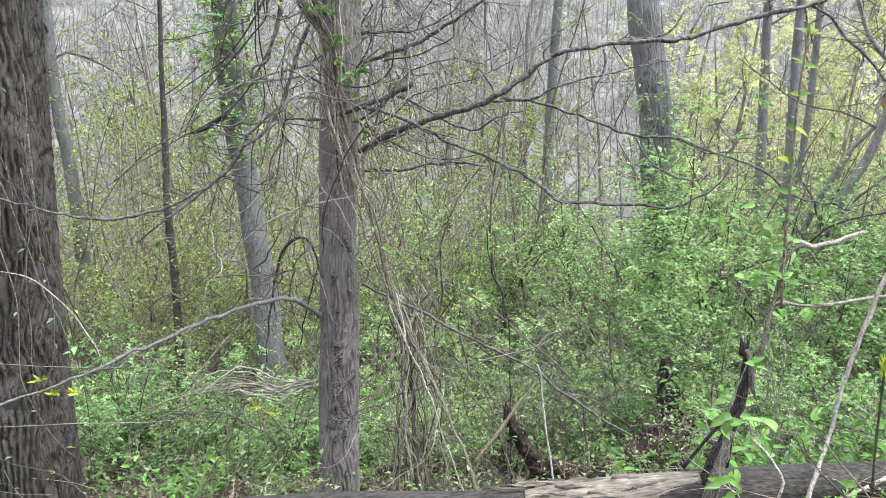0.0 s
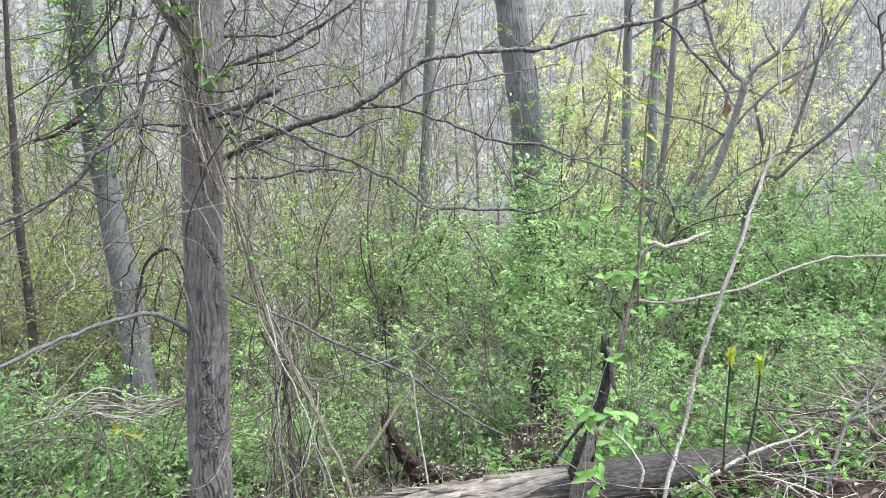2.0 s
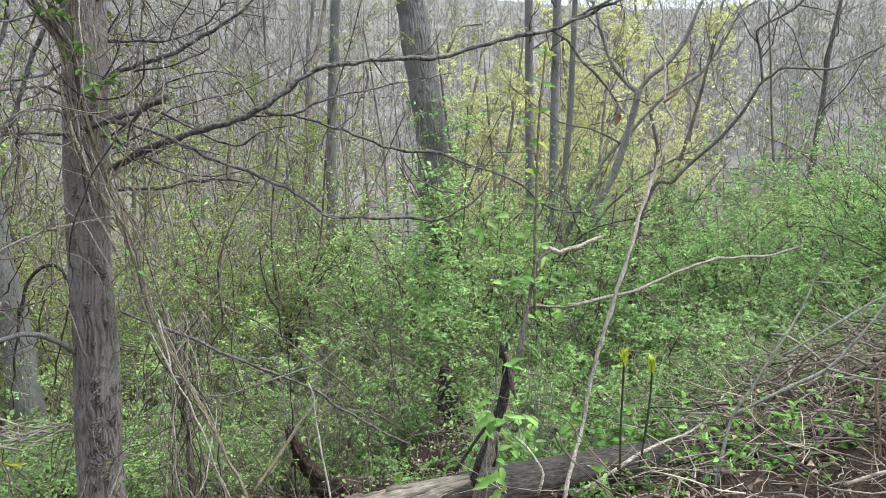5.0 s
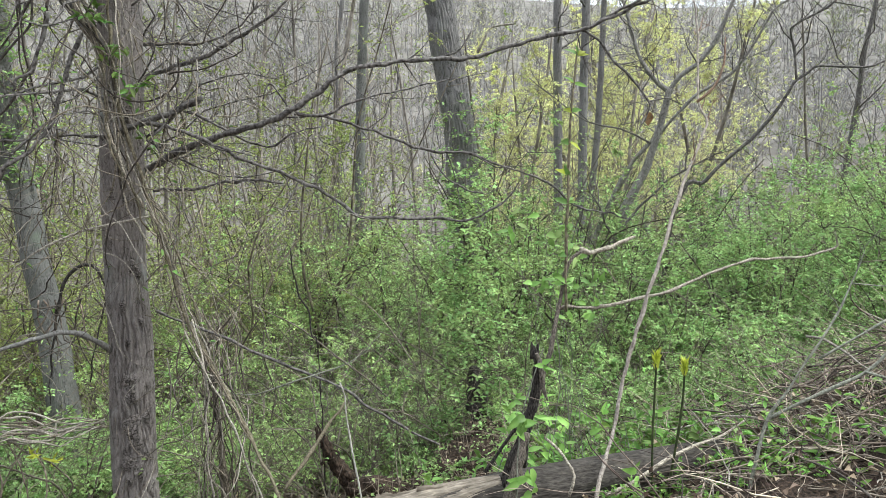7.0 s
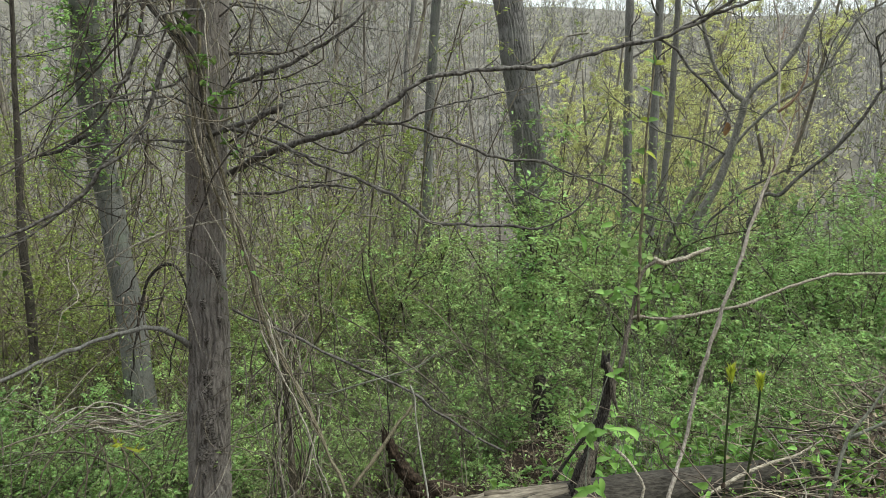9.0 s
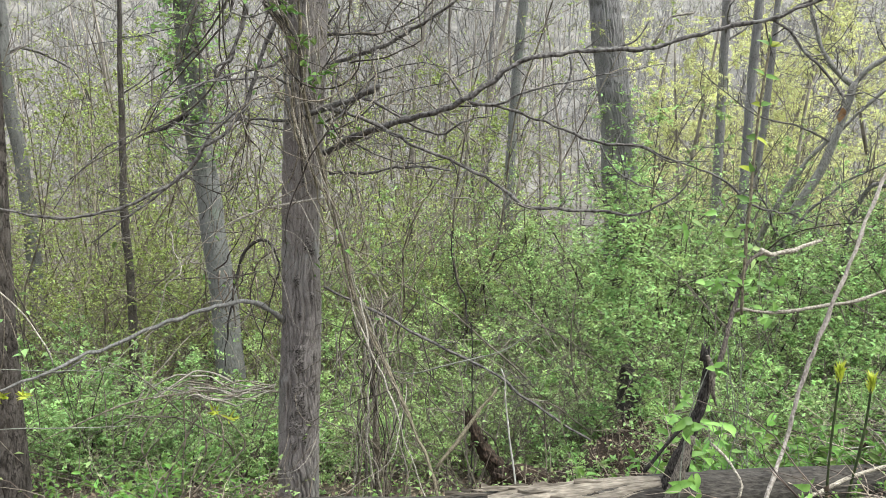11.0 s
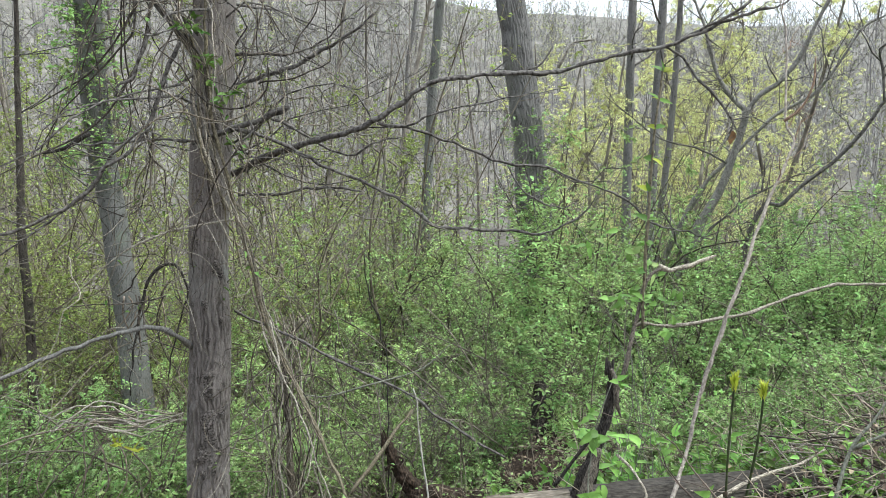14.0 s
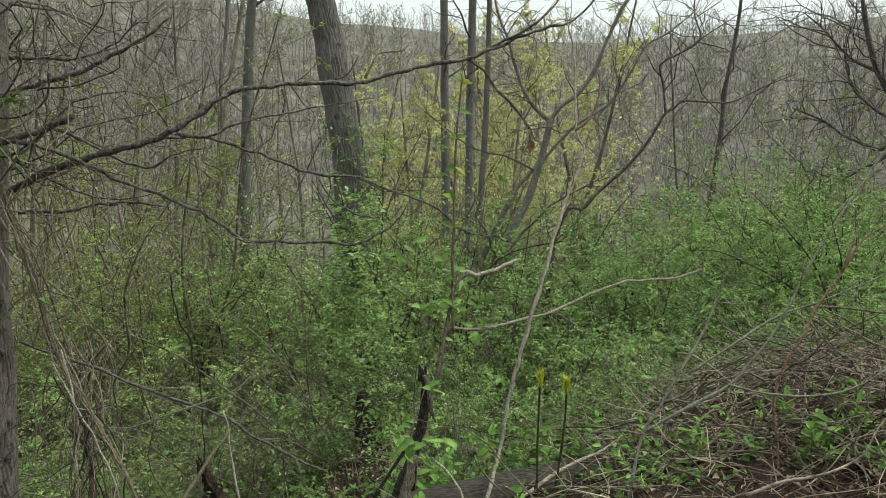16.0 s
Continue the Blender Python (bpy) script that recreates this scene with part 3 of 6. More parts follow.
LIMB_STUB = [(-0.65, 4.15, 1.51, 0.0251), (-0.55, 4.05, 1.54, 0.0229), (-0.43, 4.00, 1.59, 0.0196), (-0.30, 3.95, 1.63, 0.0179), (-0.23, 3.93, 1.67, 0.0223), (-0.15, 3.90, 1.71, 0.0118)]
TWIG_CROSS = [(-0.24, 3.93, 1.64, 0.0089), (-0.13, 3.90, 1.60, 0.0088), (0.02, 3.90, 1.51, 0.0081), (0.16, 3.90, 1.47, 0.0074), (0.28, 3.88, 1.53, 0.0059), (0.43, 3.85, 1.57, 0.0036)]
TWIG_LEFT_HIGH = [(-0.59, 4.10, 1.52, 0.0124), (-0.74, 4.05, 1.52, 0.0092), (-0.91, 4.00, 1.51, 0.0083), (-1.13, 3.95, 1.49, 0.0067), (-1.21, 3.95, 1.50, 0.0045)]
LIMB_SWEEP = [(-0.69, 4.00, 2.01, 0.0133), (-0.76, 3.95, 1.81, 0.0131), (-0.82, 3.90, 1.61, 0.0130), (-0.90, 3.85, 1.47, 0.0115), (-1.01, 3.80, 1.38, 0.0114), (-1.10, 3.80, 1.26, 0.0101), (-1.26, 3.75, 1.15, 0.0100), (-1.45, 3.70, 1.07, 0.0086), (-1.68, 3.65, 1.04, 0.0085), (-1.88, 3.60, 1.08, 0.0072), (-2.12, 3.55, 1.15, 0.0071), (-2.30, 3.50, 1.17, 0.0058)]
LIMB_SWEEP_SIDE = [(-0.83, 3.90, 1.60, 0.0088), (-1.00, 3.90, 1.44, 0.0088), (-1.09, 3.90, 1.29, 0.0081), (-1.19, 3.90, 1.20, 0.0074), (-1.38, 3.90, 1.05, 0.0059), (-1.63, 3.90, 0.88, 0.0044)]
LIMB_LOW_LEFT = [(-0.67, 4.20, 0.34, 0.0276), (-0.71, 4.12, 0.42, 0.0197), (-0.76, 4.05, 0.49, 0.0164), (-0.86, 4.00, 0.54, 0.0150), (-0.97, 3.95, 0.54, 0.0142), (-1.11, 3.90, 0.51, 0.0134), (-1.33, 3.80, 0.44, 0.0136), (-1.50, 3.70, 0.37, 0.0122), (-1.60, 3.65, 0.35, 0.0120), (-1.70, 3.55, 0.31, 0.0106), (-1.83, 3.45, 0.27, 0.0093), (-1.97, 3.40, 0.23, 0.0086), (-2.08, 3.30, 0.21, 0.0079), (-2.20, 3.20, 0.17, 0.0067)]
TWIG_LOW = [(-1.59, 3.65, 0.35, 0.0069), (-1.64, 3.62, 0.30, 0.0068), (-1.71, 3.60, 0.28, 0.0048), (-1.83, 3.58, 0.30, 0.0027)]
LIMB_DEAD_TOP = [(-1.02, 4.30, 2.43, 0.0212), (-0.92, 4.30, 2.31, 0.0228), (-0.83, 4.32, 2.20, 0.0245), (-0.73, 4.35, 2.08, 0.0263), (-0.63, 4.38, 2.00, 0.0298), (-0.55, 4.41, 1.95, 0.0349)]
TWIG_RIGHT_MID = [(-0.43, 4.15, 1.24, 0.0110), (-0.20, 4.10, 1.24, 0.0093), (-0.07, 4.05, 1.28, 0.0092), (0.11, 4.00, 1.29, 0.0076), (0.23, 4.00, 1.28, 0.0060)]
VINE_MAIN = [(-0.56, 4.00, 2.23, 0.0118), (-0.56, 3.98, 1.95, 0.0118), (-0.54, 3.97, 1.64, 0.0132), (-0.47, 3.95, 1.38, 0.0131), (-0.40, 3.93, 1.11, 0.0131), (-0.34, 3.90, 0.88, 0.0144), (-0.28, 3.85, 0.64, 0.0142), (-0.19, 3.80, 0.44, 0.0140), (-0.07, 3.70, 0.22, 0.0137), (0.03, 3.60, 0.02, 0.0120), (0.11, 3.50, -0.12, 0.0116), (0.18, 3.40, -0.34, 0.0113)]
ROPE = [(-0.73, 3.91, 2.28), (-0.71, 3.91, 2.13), (-0.61, 3.93, 1.93), (-0.58, 3.93, 1.76), (-0.56, 3.94, 1.56), (-0.53, 3.94, 1.36), (-0.47, 3.95, 1.11), (-0.42, 3.96, 0.91)]
ROPE_SPRIGS = [(-0.52, 3.92, 1.9), (-0.47, 3.92, 1.75), (-0.41, 3.93, 1.48), (-0.63, 3.9, 2.06), (-0.5, 3.92, 1.84)]
WHITE_STICK = [(0.39, 2.95, 0.54, 0.0027), (0.41, 2.95, 0.48, 0.0034), (0.42, 2.95, 0.35, 0.0034), (0.45, 2.95, 0.15, 0.0036), (0.49, 2.95, -0.11, 0.0038)]
FALLEN_BRANCH = [(-0.49, 4.4, 0.53, 0.0096), (-0.28, 4.3, 0.46, 0.0082), (-0.08, 4.2, 0.38, 0.0092), (0.12, 4.1, 0.3, 0.0089), (0.3, 4.0, 0.24, 0.0088), (0.49, 3.95, 0.16, 0.0086), (0.64, 3.9, 0.05, 0.0075), (0.83, 3.9, -0.08, 0.0075), (1.04, 3.9, -0.22, 0.0064)]
PALE_CROSS_BRANCH = [(-0.08, 4.0, 0.15, 0.0027), (0.05, 4.0, 0.14, 0.0046), (0.21, 3.95, 0.2, 0.0045), (0.46, 3.95, 0.26, 0.004), (0.61, 3.95, 0.33, 0.0036), (0.72, 3.95, 0.44, 0.0027)]
DARK_STEM = [(0.27, 4.6, 0.83, 0.0041), (0.31, 4.6, 0.56, 0.0047), (0.37, 4.6, 0.42, 0.0052), (0.39, 4.6, 0.27, 0.0052), (0.43, 4.6, 0.12, 0.0041)]
ROTTEN_STUMP = [(0.42, 4.60, -0.37, 0.0208), (0.48, 4.60, -0.52, 0.0382), (0.56, 4.60, -0.66, 0.0556), (0.64, 4.60, -0.80, 0.0764), (0.68, 4.60, -0.99, 0.1042)]
SNAG_TRUNK = [(0.98, 2.61, 0.14, 0.0203), (1.02, 2.62, 0.28, 0.0204), (1.07, 2.62, 0.39, 0.0214), (1.11, 2.63, 0.52, 0.0207), (1.12, 2.63, 0.64, 0.0190), (1.11, 2.63, 0.73, 0.0121)]
SNAG_STEM = [(1.12, 2.65, 0.46, 0.0085), (1.16, 2.66, 0.60, 0.0098), (1.20, 2.67, 0.76, 0.0099), (1.23, 2.70, 0.86, 0.0081), (1.26, 2.71, 1.00, 0.0075), (1.30, 2.73, 1.06, 0.0076), (1.34, 2.74, 1.08, 0.0070)]
SNAG_DEAD_BRANCH = [(1.33, 2.74, 1.08, 0.0130), (1.37, 2.74, 1.08, 0.0117), (1.44, 2.75, 1.09, 0.0105), (1.52, 2.77, 1.10, 0.0079), (1.59, 2.78, 1.11, 0.0040)]
SNAG_SIDE_BRANCH = [(1.23, 2.70, 0.86, 0.0087), (1.28, 2.71, 0.87, 0.0074), (1.40, 2.74, 0.85, 0.0071), (1.57, 2.79, 0.85, 0.0078), (1.74, 2.86, 0.85, 0.0075), (1.90, 2.91, 0.87, 0.0077), (2.12, 3.00, 0.91, 0.0076), (2.39, 3.09, 0.94, 0.0073), (2.58, 3.14, 0.93, 0.0070), (2.78, 3.19, 0.93, 0.0066), (2.98, 3.24, 0.95, 0.0062), (2.99, 3.24, 0.99, 0.0045), (2.97, 3.24, 1.04, 0.0028)]
CLIMBER_STEM = [(1.26, 2.69, 0.85, 0.0065), (1.26, 2.71, 1.13, 0.0060), (1.27, 2.73, 1.33, 0.0055), (1.28, 2.75, 1.57, 0.0055), (1.30, 2.77, 1.74, 0.0050), (1.32, 2.79, 1.90, 0.0022)]
SAPLING_STEM = [(1.335, 2.53, 0.02, 0.0118), (1.355, 2.556, 0.13, 0.0112), (1.415, 2.62, 0.225, 0.0105), (1.49, 2.69, 0.33, 0.0100), (1.52, 2.72, 0.46, 0.0094), (1.57, 2.74, 0.62, 0.0088), (1.65, 2.77, 0.85, 0.0090), (1.74, 2.81, 1.06, 0.0085), (1.81, 2.85, 1.22, 0.0086), (1.89, 2.89, 1.38, 0.0087), (1.98, 2.93, 1.54, 0.0067), (2.00, 2.94, 1.60, 0.0063), (1.98, 2.98, 1.68, 0.0060), (2.00, 3.05, 1.94, 0.0054), (2.01, 3.10, 2.09, 0.0047), (1.99, 3.14, 2.24, 0.0040)]
SAPLING_SIDE = [(1.97, 2.98, 1.68, 0.0062), (2.04, 2.97, 1.74, 0.0050), (2.09, 2.98, 1.84, 0.0044), (2.11, 3.01, 1.96, 0.0025)]
GREY_STEM = [(1.90, 2.36, 0.15, 0.0082), (1.93, 2.36, 0.32, 0.0078), (1.98, 2.38, 0.46, 0.0067), (2.06, 2.38, 0.57, 0.0051), (2.13, 2.37, 0.69, 0.0046), (2.24, 2.38, 0.84, 0.0041), (2.34, 2.40, 1.01, 0.0035), (2.38, 2.41, 1.10, 0.0018)]
GREY_FORK_A = [(1.98, 2.38, 0.46, 0.0082), (2.08, 2.34, 0.53, 0.0075), (2.21, 2.29, 0.61, 0.0068), (2.31, 2.27, 0.66, 0.0068), (2.39, 2.24, 0.76, 0.0061), (2.51, 2.22, 0.93, 0.0053), (2.62, 2.22, 1.12, 0.0054), (2.75, 2.21, 1.32, 0.0047), (2.88, 2.20, 1.49, 0.0048), (2.99, 2.19, 1.64, 0.0040)]
GREY_FORK_B = [(2.18, 2.37, 0.69, 0.0055), (2.36, 2.31, 0.82, 0.0052), (2.52, 2.27, 0.92, 0.0048), (2.71, 2.22, 0.99, 0.0040), (2.94, 2.18, 1.07, 0.0033), (3.09, 2.15, 1.14, 0.0025)]
GREY_FORK_C = [(2.30, 2.27, 0.66, 0.0058), (2.41, 2.20, 0.64, 0.0050), (2.55, 2.13, 0.63, 0.0049), (2.71, 2.05, 0.66, 0.0041), (2.85, 1.99, 0.76, 0.0033)]
BROWN_STEM = [(2.46, 2.12, 0.16, 0.0076), (2.47, 2.15, 0.40, 0.0070), (2.47, 2.19, 0.59, 0.0071), (2.51, 2.19, 0.74, 0.0068), (2.59, 2.18, 0.87, 0.0065), (2.66, 2.18, 0.99, 0.0061), (2.76, 2.17, 1.12, 0.0051), (2.85, 2.16, 1.25, 0.0044), (3.00, 2.13, 1.34, 0.0037)]
BROWN_SIDE = [(2.65, 2.18, 0.98, 0.0054), (2.74, 2.14, 0.98, 0.0054), (2.90, 2.09, 0.96, 0.0045), (3.10, 2.03, 0.94, 0.0037)]
BROWN_TOP = [(2.76, 2.17, 1.12, 0.0068), (2.79, 2.17, 1.19, 0.0057), (2.82, 2.17, 1.27, 0.0034)]
BUD_LEFT = [(1.6303, 2.6087, 0.0875, 0.0048), (1.6209, 2.6087, 0.3332, 0.0048), (1.6209, 2.6087, 0.4749, 0.0044), (1.6209, 2.6087, 0.6355, 0.0048)]
BUD_RIGHT = [(1.7343, 2.6371, 0.1442, 0.0058), (1.7532, 2.6276, 0.3521, 0.0054), (1.7627, 2.6276, 0.4938, 0.0045), (1.7627, 2.6276, 0.5883, 0.0049)]
LOG = [(-0.82, 2.79, -0.09, 0.11), (-0.33, 2.75, -0.05, 0.116), (0.15, 2.70, -0.02, 0.116), (0.58, 2.66, 0.062, 0.102), (1.02, 2.66, 0.11, 0.10), (1.50, 2.75, 0.092, 0.096), (2.04, 2.88, 0.045, 0.092), (2.51, 3.02, -0.005, 0.09)]
GREY_PALE_STICK = [(1.3941, 2.552, 0.1253, 0.0084), (1.5264, 2.5709, 0.1631, 0.008), (1.7248, 2.6371, 0.2103, 0.0076), (1.9233, 2.6938, 0.2292, 0.0078), (2.0462, 2.7221, 0.2481, 0.0067), (2.1595, 2.7505, 0.2859, 0.0041)]
PALE_ROOT = [(1.18, 2.43, 0.21, 0.0059), (1.21, 2.45, 0.28, 0.0059), (1.2, 2.49, 0.32, 0.006), (1.18, 2.54, 0.35, 0.0053), (1.14, 2.59, 0.38, 0.0039)]
LEFT_TREE_TRUNK = [(-2.20, 3.90, 3.18, 0.2062), (-2.24, 3.90, 2.37, 0.2209), (-2.27, 3.90, 1.70, 0.2283), (-2.31, 3.90, 1.03, 0.2430), (-2.34, 3.90, 0.34, 0.2622), (-2.36, 3.90, -0.32, 0.2872), (-2.38, 3.90, -0.88, 0.3314)]
SECOND_TRUNK = [(-2.36, 8.00, 4.84, 0.1209), (-2.25, 8.00, 2.97, 0.1269), (-2.25, 8.00, 2.31, 0.1269), (-2.19, 8.00, 1.50, 0.1299), (-2.10, 8.00, 0.79, 0.1269), (-2.03, 8.00, -0.01, 0.1329), (-1.95, 8.00, -0.71, 0.1450), (-1.90, 8.00, -1.78, 0.1632), (-1.87, 8.00, -3.04, 0.1934)]
BIG_TRUNK = [(2.09, 10.00, 6.30, 0.1700), (2.29, 9.92, 4.02, 0.1836), (2.45, 9.85, 3.18, 0.1904), (2.62, 9.78, 2.18, 0.2040), (2.76, 9.72, 1.14, 0.2175), (2.91, 9.66, -0.38, 0.2515), (3.06, 9.60, -2.30, 0.3127)]
TREE2_TRUNK = [(2.19, 13.86, 7.92, 0.0689), (2.13, 13.87, 4.57, 0.0815), (2.06, 13.88, 3.59, 0.0847), (1.98, 13.9, 1.98, 0.0878), (1.93, 13.91, -0.11, 0.094), (1.91, 13.91, -2.76, 0.1129)]
POLE_A = [(2.91, 24.93, 10.95, 0.0492), (2.95, 24.92, 5.87, 0.0633), (2.72, 24.97, 3.74, 0.0633), (2.74, 24.97, 0.44, 0.0702), (2.67, 24.98, -3.79, 0.0843)]
POLE_B = [(5.70, 13.92, 7.53, 0.0669), (5.75, 13.89, 4.45, 0.0743), (5.81, 13.87, 2.30, 0.0818), (5.88, 13.84, 0.06, 0.0892), (5.96, 13.81, -2.76, 0.1041)]
POLE_C = [(5.78, 12.80, 7.15, 0.0624), (5.85, 12.77, 4.27, 0.0694), (5.86, 12.77, 2.26, 0.0763), (5.89, 12.76, 0.17, 0.0832), (5.93, 12.74, -2.68, 0.1041)]
POLE_D = [(7.35, 15.40, 8.35, 0.0524), (7.43, 15.37, 4.85, 0.0568), (7.41, 15.37, 1.79, 0.0699), (7.31, 15.41, -0.39, 0.0742), (7.31, 15.41, -2.78, 0.0873)]
FORK_TRUNK = [(3.82, 7.66, -0.33, 0.0695), (3.95, 7.61, 0.27, 0.0614), (4.06, 7.56, 0.67, 0.0534), (4.23, 7.49, 1.06, 0.0454), (4.33, 7.45, 1.44, 0.0401), (4.40, 7.42, 1.76, 0.0374), (4.43, 7.41, 1.96, 0.0361)]
FORK_RIGHT = [(4.42, 7.41, 1.92, 0.0250), (4.52, 7.37, 2.08, 0.0250), (4.71, 7.29, 2.24, 0.0237), (4.84, 7.24, 2.45, 0.0225), (4.98, 7.18, 2.82, 0.0212), (5.13, 7.12, 3.19, 0.0200), (5.37, 7.02, 3.67, 0.0162), (5.61, 6.92, 4.32, 0.0125)]
FORK_LEFT = [(4.45, 7.40, 1.90, 0.0270), (4.31, 7.46, 2.02, 0.0250), (4.16, 7.52, 2.22, 0.0231), (4.05, 7.57, 2.50, 0.0193), (3.97, 7.60, 2.80, 0.0173), (3.85, 7.65, 3.10, 0.0154), (3.78, 7.68, 3.46, 0.0116)]
FORK_MID = [(3.65, 7.95, -0.65, 0.0394), (3.82, 7.88, 0.17, 0.0361), (4.00, 7.80, 0.71, 0.0338), (4.14, 7.74, 1.04, 0.0282), (4.32, 7.67, 1.31, 0.0239), (4.58, 7.56, 1.63, 0.0211), (4.75, 7.49, 1.84, 0.0197), (4.92, 7.42, 1.98, 0.0197), (5.13, 7.34, 2.13, 0.0169), (5.32, 7.26, 2.42, 0.0141), (5.48, 7.19, 2.77, 0.0127), (5.71, 7.10, 2.93, 0.0099), (5.99, 6.98, 3.18, 0.0070)]
LEAN_TRUNK = [(4.02, 6.50, 0.77, 0.0222), (4.24, 6.40, 1.02, 0.0200), (4.44, 6.32, 1.25, 0.0189), (4.64, 6.24, 1.45, 0.0177), (4.84, 6.16, 1.73, 0.0166), (4.95, 6.11, 1.96, 0.0144), (5.05, 6.07, 2.04, 0.0122), (5.15, 6.03, 2.11, 0.0111), (5.54, 5.87, 2.10, 0.0089), (5.83, 5.75, 2.25, 0.0067), (6.13, 5.62, 2.39, 0.0044)]
LEAN_SIDE = [(4.97, 6.10, 1.99, 0.0136), (4.93, 6.12, 2.26, 0.0119), (4.91, 6.13, 2.45, 0.0102), (5.19, 6.01, 2.64, 0.0102), (5.24, 5.99, 2.75, 0.0085), (5.17, 6.02, 2.96, 0.0068), (5.18, 6.01, 3.23, 0.0051)]
RIGHT_TREE_TRUNK = [(11.42, 12.64, -0.17, 0.0616), (11.50, 12.60, 0.92, 0.0555), (11.58, 12.57, 1.99, 0.0524), (11.62, 12.55, 3.05, 0.0462), (11.73, 12.51, 3.86, 0.0401), (11.80, 12.48, 4.77, 0.0339), (11.79, 12.48, 6.10, 0.0247)]
DARK_HOOK = [(-0.81, 3.90, 2.08, 0.0088), (-0.83, 3.90, 1.99, 0.0096), (-0.87, 3.90, 1.89, 0.0103), (-0.90, 3.90, 1.81, 0.0103), (-0.96, 3.90, 1.78, 0.0088), (-0.98, 3.90, 1.72, 0.0059)]
DARK_TWIG = [(-1.42, 5.00, 1.53, 0.0132), (-1.49, 5.00, 1.49, 0.0170), (-1.56, 5.00, 1.44, 0.0132), (-1.70, 5.00, 1.40, 0.0057)]
DARK_ARCH = [(-1.29, 5.20, -0.25, 0.0045), (-1.25, 5.20, 0.10, 0.0060), (-1.19, 5.20, 0.39, 0.0091), (-1.12, 5.20, 0.59, 0.0121), (-1.01, 5.20, 0.67, 0.0136), (-0.93, 5.20, 0.63, 0.0113), (-0.89, 5.20, 0.47, 0.0083), (-0.97, 5.20, 0.18, 0.0060), (-1.04, 5.20, -0.12, 0.0045)]
TENDRIL_A = [(-0.35, 3.90, 1.78, 0.0059), (-0.37, 3.90, 1.70, 0.0074), (-0.33, 3.85, 1.58, 0.0058), (-0.38, 3.85, 1.51, 0.0058), (-0.36, 3.90, 1.45, 0.0044)]
TENDRIL_B = [(0.14, 3.70, 1.69, 0.0028), (0.15, 3.70, 1.75, 0.0042), (0.18, 3.70, 1.76, 0.0056), (0.23, 3.70, 1.69, 0.0049), (0.26, 3.70, 1.62, 0.0042)]
LIMB_UPPER = [(-0.44, 4.20, 1.80, 0.0143), (-0.32, 4.15, 1.86, 0.0141), (-0.13, 4.10, 1.92, 0.0124), (0.05, 4.05, 2.02, 0.0107), (0.19, 4.00, 2.11, 0.0076), (0.28, 4.00, 2.20, 0.0060)]
LIMB_UPPER_B = [(-0.44, 4.20, 1.97, 0.0111), (-0.25, 4.10, 1.98, 0.0093), (-0.11, 4.00, 1.98, 0.0076), (0.05, 3.95, 2.06, 0.0060), (0.13, 3.90, 2.16, 0.0044)]
TWIG_STRAIGHT = [(0.15, 3.70, 1.61, 0.0056), (0.39, 3.60, 1.62, 0.0054), (0.57, 3.55, 1.69, 0.0054), (0.81, 3.50, 1.75, 0.0040), (1.17, 3.50, 1.82, 0.0026)]
SNAG_PROP = [(0.95, 2.75, 0.18, 0.0088), (1.01, 2.75, 0.26, 0.0082), (1.08, 2.74, 0.37, 0.0076), (1.13, 2.74, 0.44, 0.0063), (1.16, 2.74, 0.47, 0.0038)]
SNAG_ROD = [(1.07, 2.62, 0.25, 0.0071), (1.08, 2.62, 0.33, 0.0081), (1.09, 2.62, 0.42, 0.0081), (1.11, 2.61, 0.51, 0.0051)]
PALE_VINE_LEFT = [(-2.27, 3.60, 0.79, 0.0024), (-2.13, 3.60, 0.78, 0.0033), (-2.02, 3.60, 0.74, 0.0033), (-1.89, 3.60, 0.62, 0.0037), (-1.80, 3.60, 0.49, 0.0037), (-1.74, 3.60, 0.38, 0.0033), (-1.73, 3.60, 0.31, 0.0024)]
THIN_STEM_LOW = [(-2.33, 3.50, 0.01, 0.0019), (-2.04, 3.50, 0.02, 0.0024), (-1.79, 3.50, 0.03, 0.0026), (-1.55, 3.60, -0.01, 0.0025), (-1.39, 3.70, -0.04, 0.0020)]
THIN_STEM_MID = [(-2.22, 3.40, 0.39, 0.0015), (-1.95, 3.40, 0.37, 0.0018), (-1.73, 3.50, 0.32, 0.0019), (-1.47, 3.60, 0.28, 0.0018), (-1.17, 3.80, 0.09, 0.0022)]
LEFT_FAR_TRUNK = [(-6.11, 12.00, 3.98, 0.0770), (-6.10, 12.00, 1.89, 0.0906), (-5.99, 12.00, 0.75, 0.0997), (-5.91, 12.00, -0.35, 0.1088), (-5.89, 12.00, -1.68, 0.1178), (-5.92, 12.00, -3.06, 0.1360)]
DARK_THIN_TRUNK = [(-3.26, 9.00, 3.14, 0.0238), (-3.30, 9.00, 2.01, 0.0306), (-3.32, 9.00, 1.09, 0.0408), (-3.34, 9.00, 0.28, 0.0476), (-3.31, 9.00, -0.57, 0.0510), (-3.32, 9.00, -1.60, 0.0612)]
BROWN_PROP = [(0.17, 3.82, -0.35, 0.0101), (0.23, 3.85, -0.27, 0.0102), (0.30, 3.92, -0.21, 0.0104), (0.41, 4.03, -0.11, 0.0091), (0.53, 4.13, -0.00, 0.0062)]
STRAND_A = [(-0.28, 3.78, 0.57, 0.0037), (-0.22, 3.74, 0.43, 0.0046), (-0.14, 3.68, 0.29, 0.0045), (-0.07, 3.60, 0.14, 0.0044), (-0.03, 3.56, 0.02, 0.0035), (0.05, 3.50, -0.15, 0.0034), (0.12, 3.40, -0.33, 0.0033)]
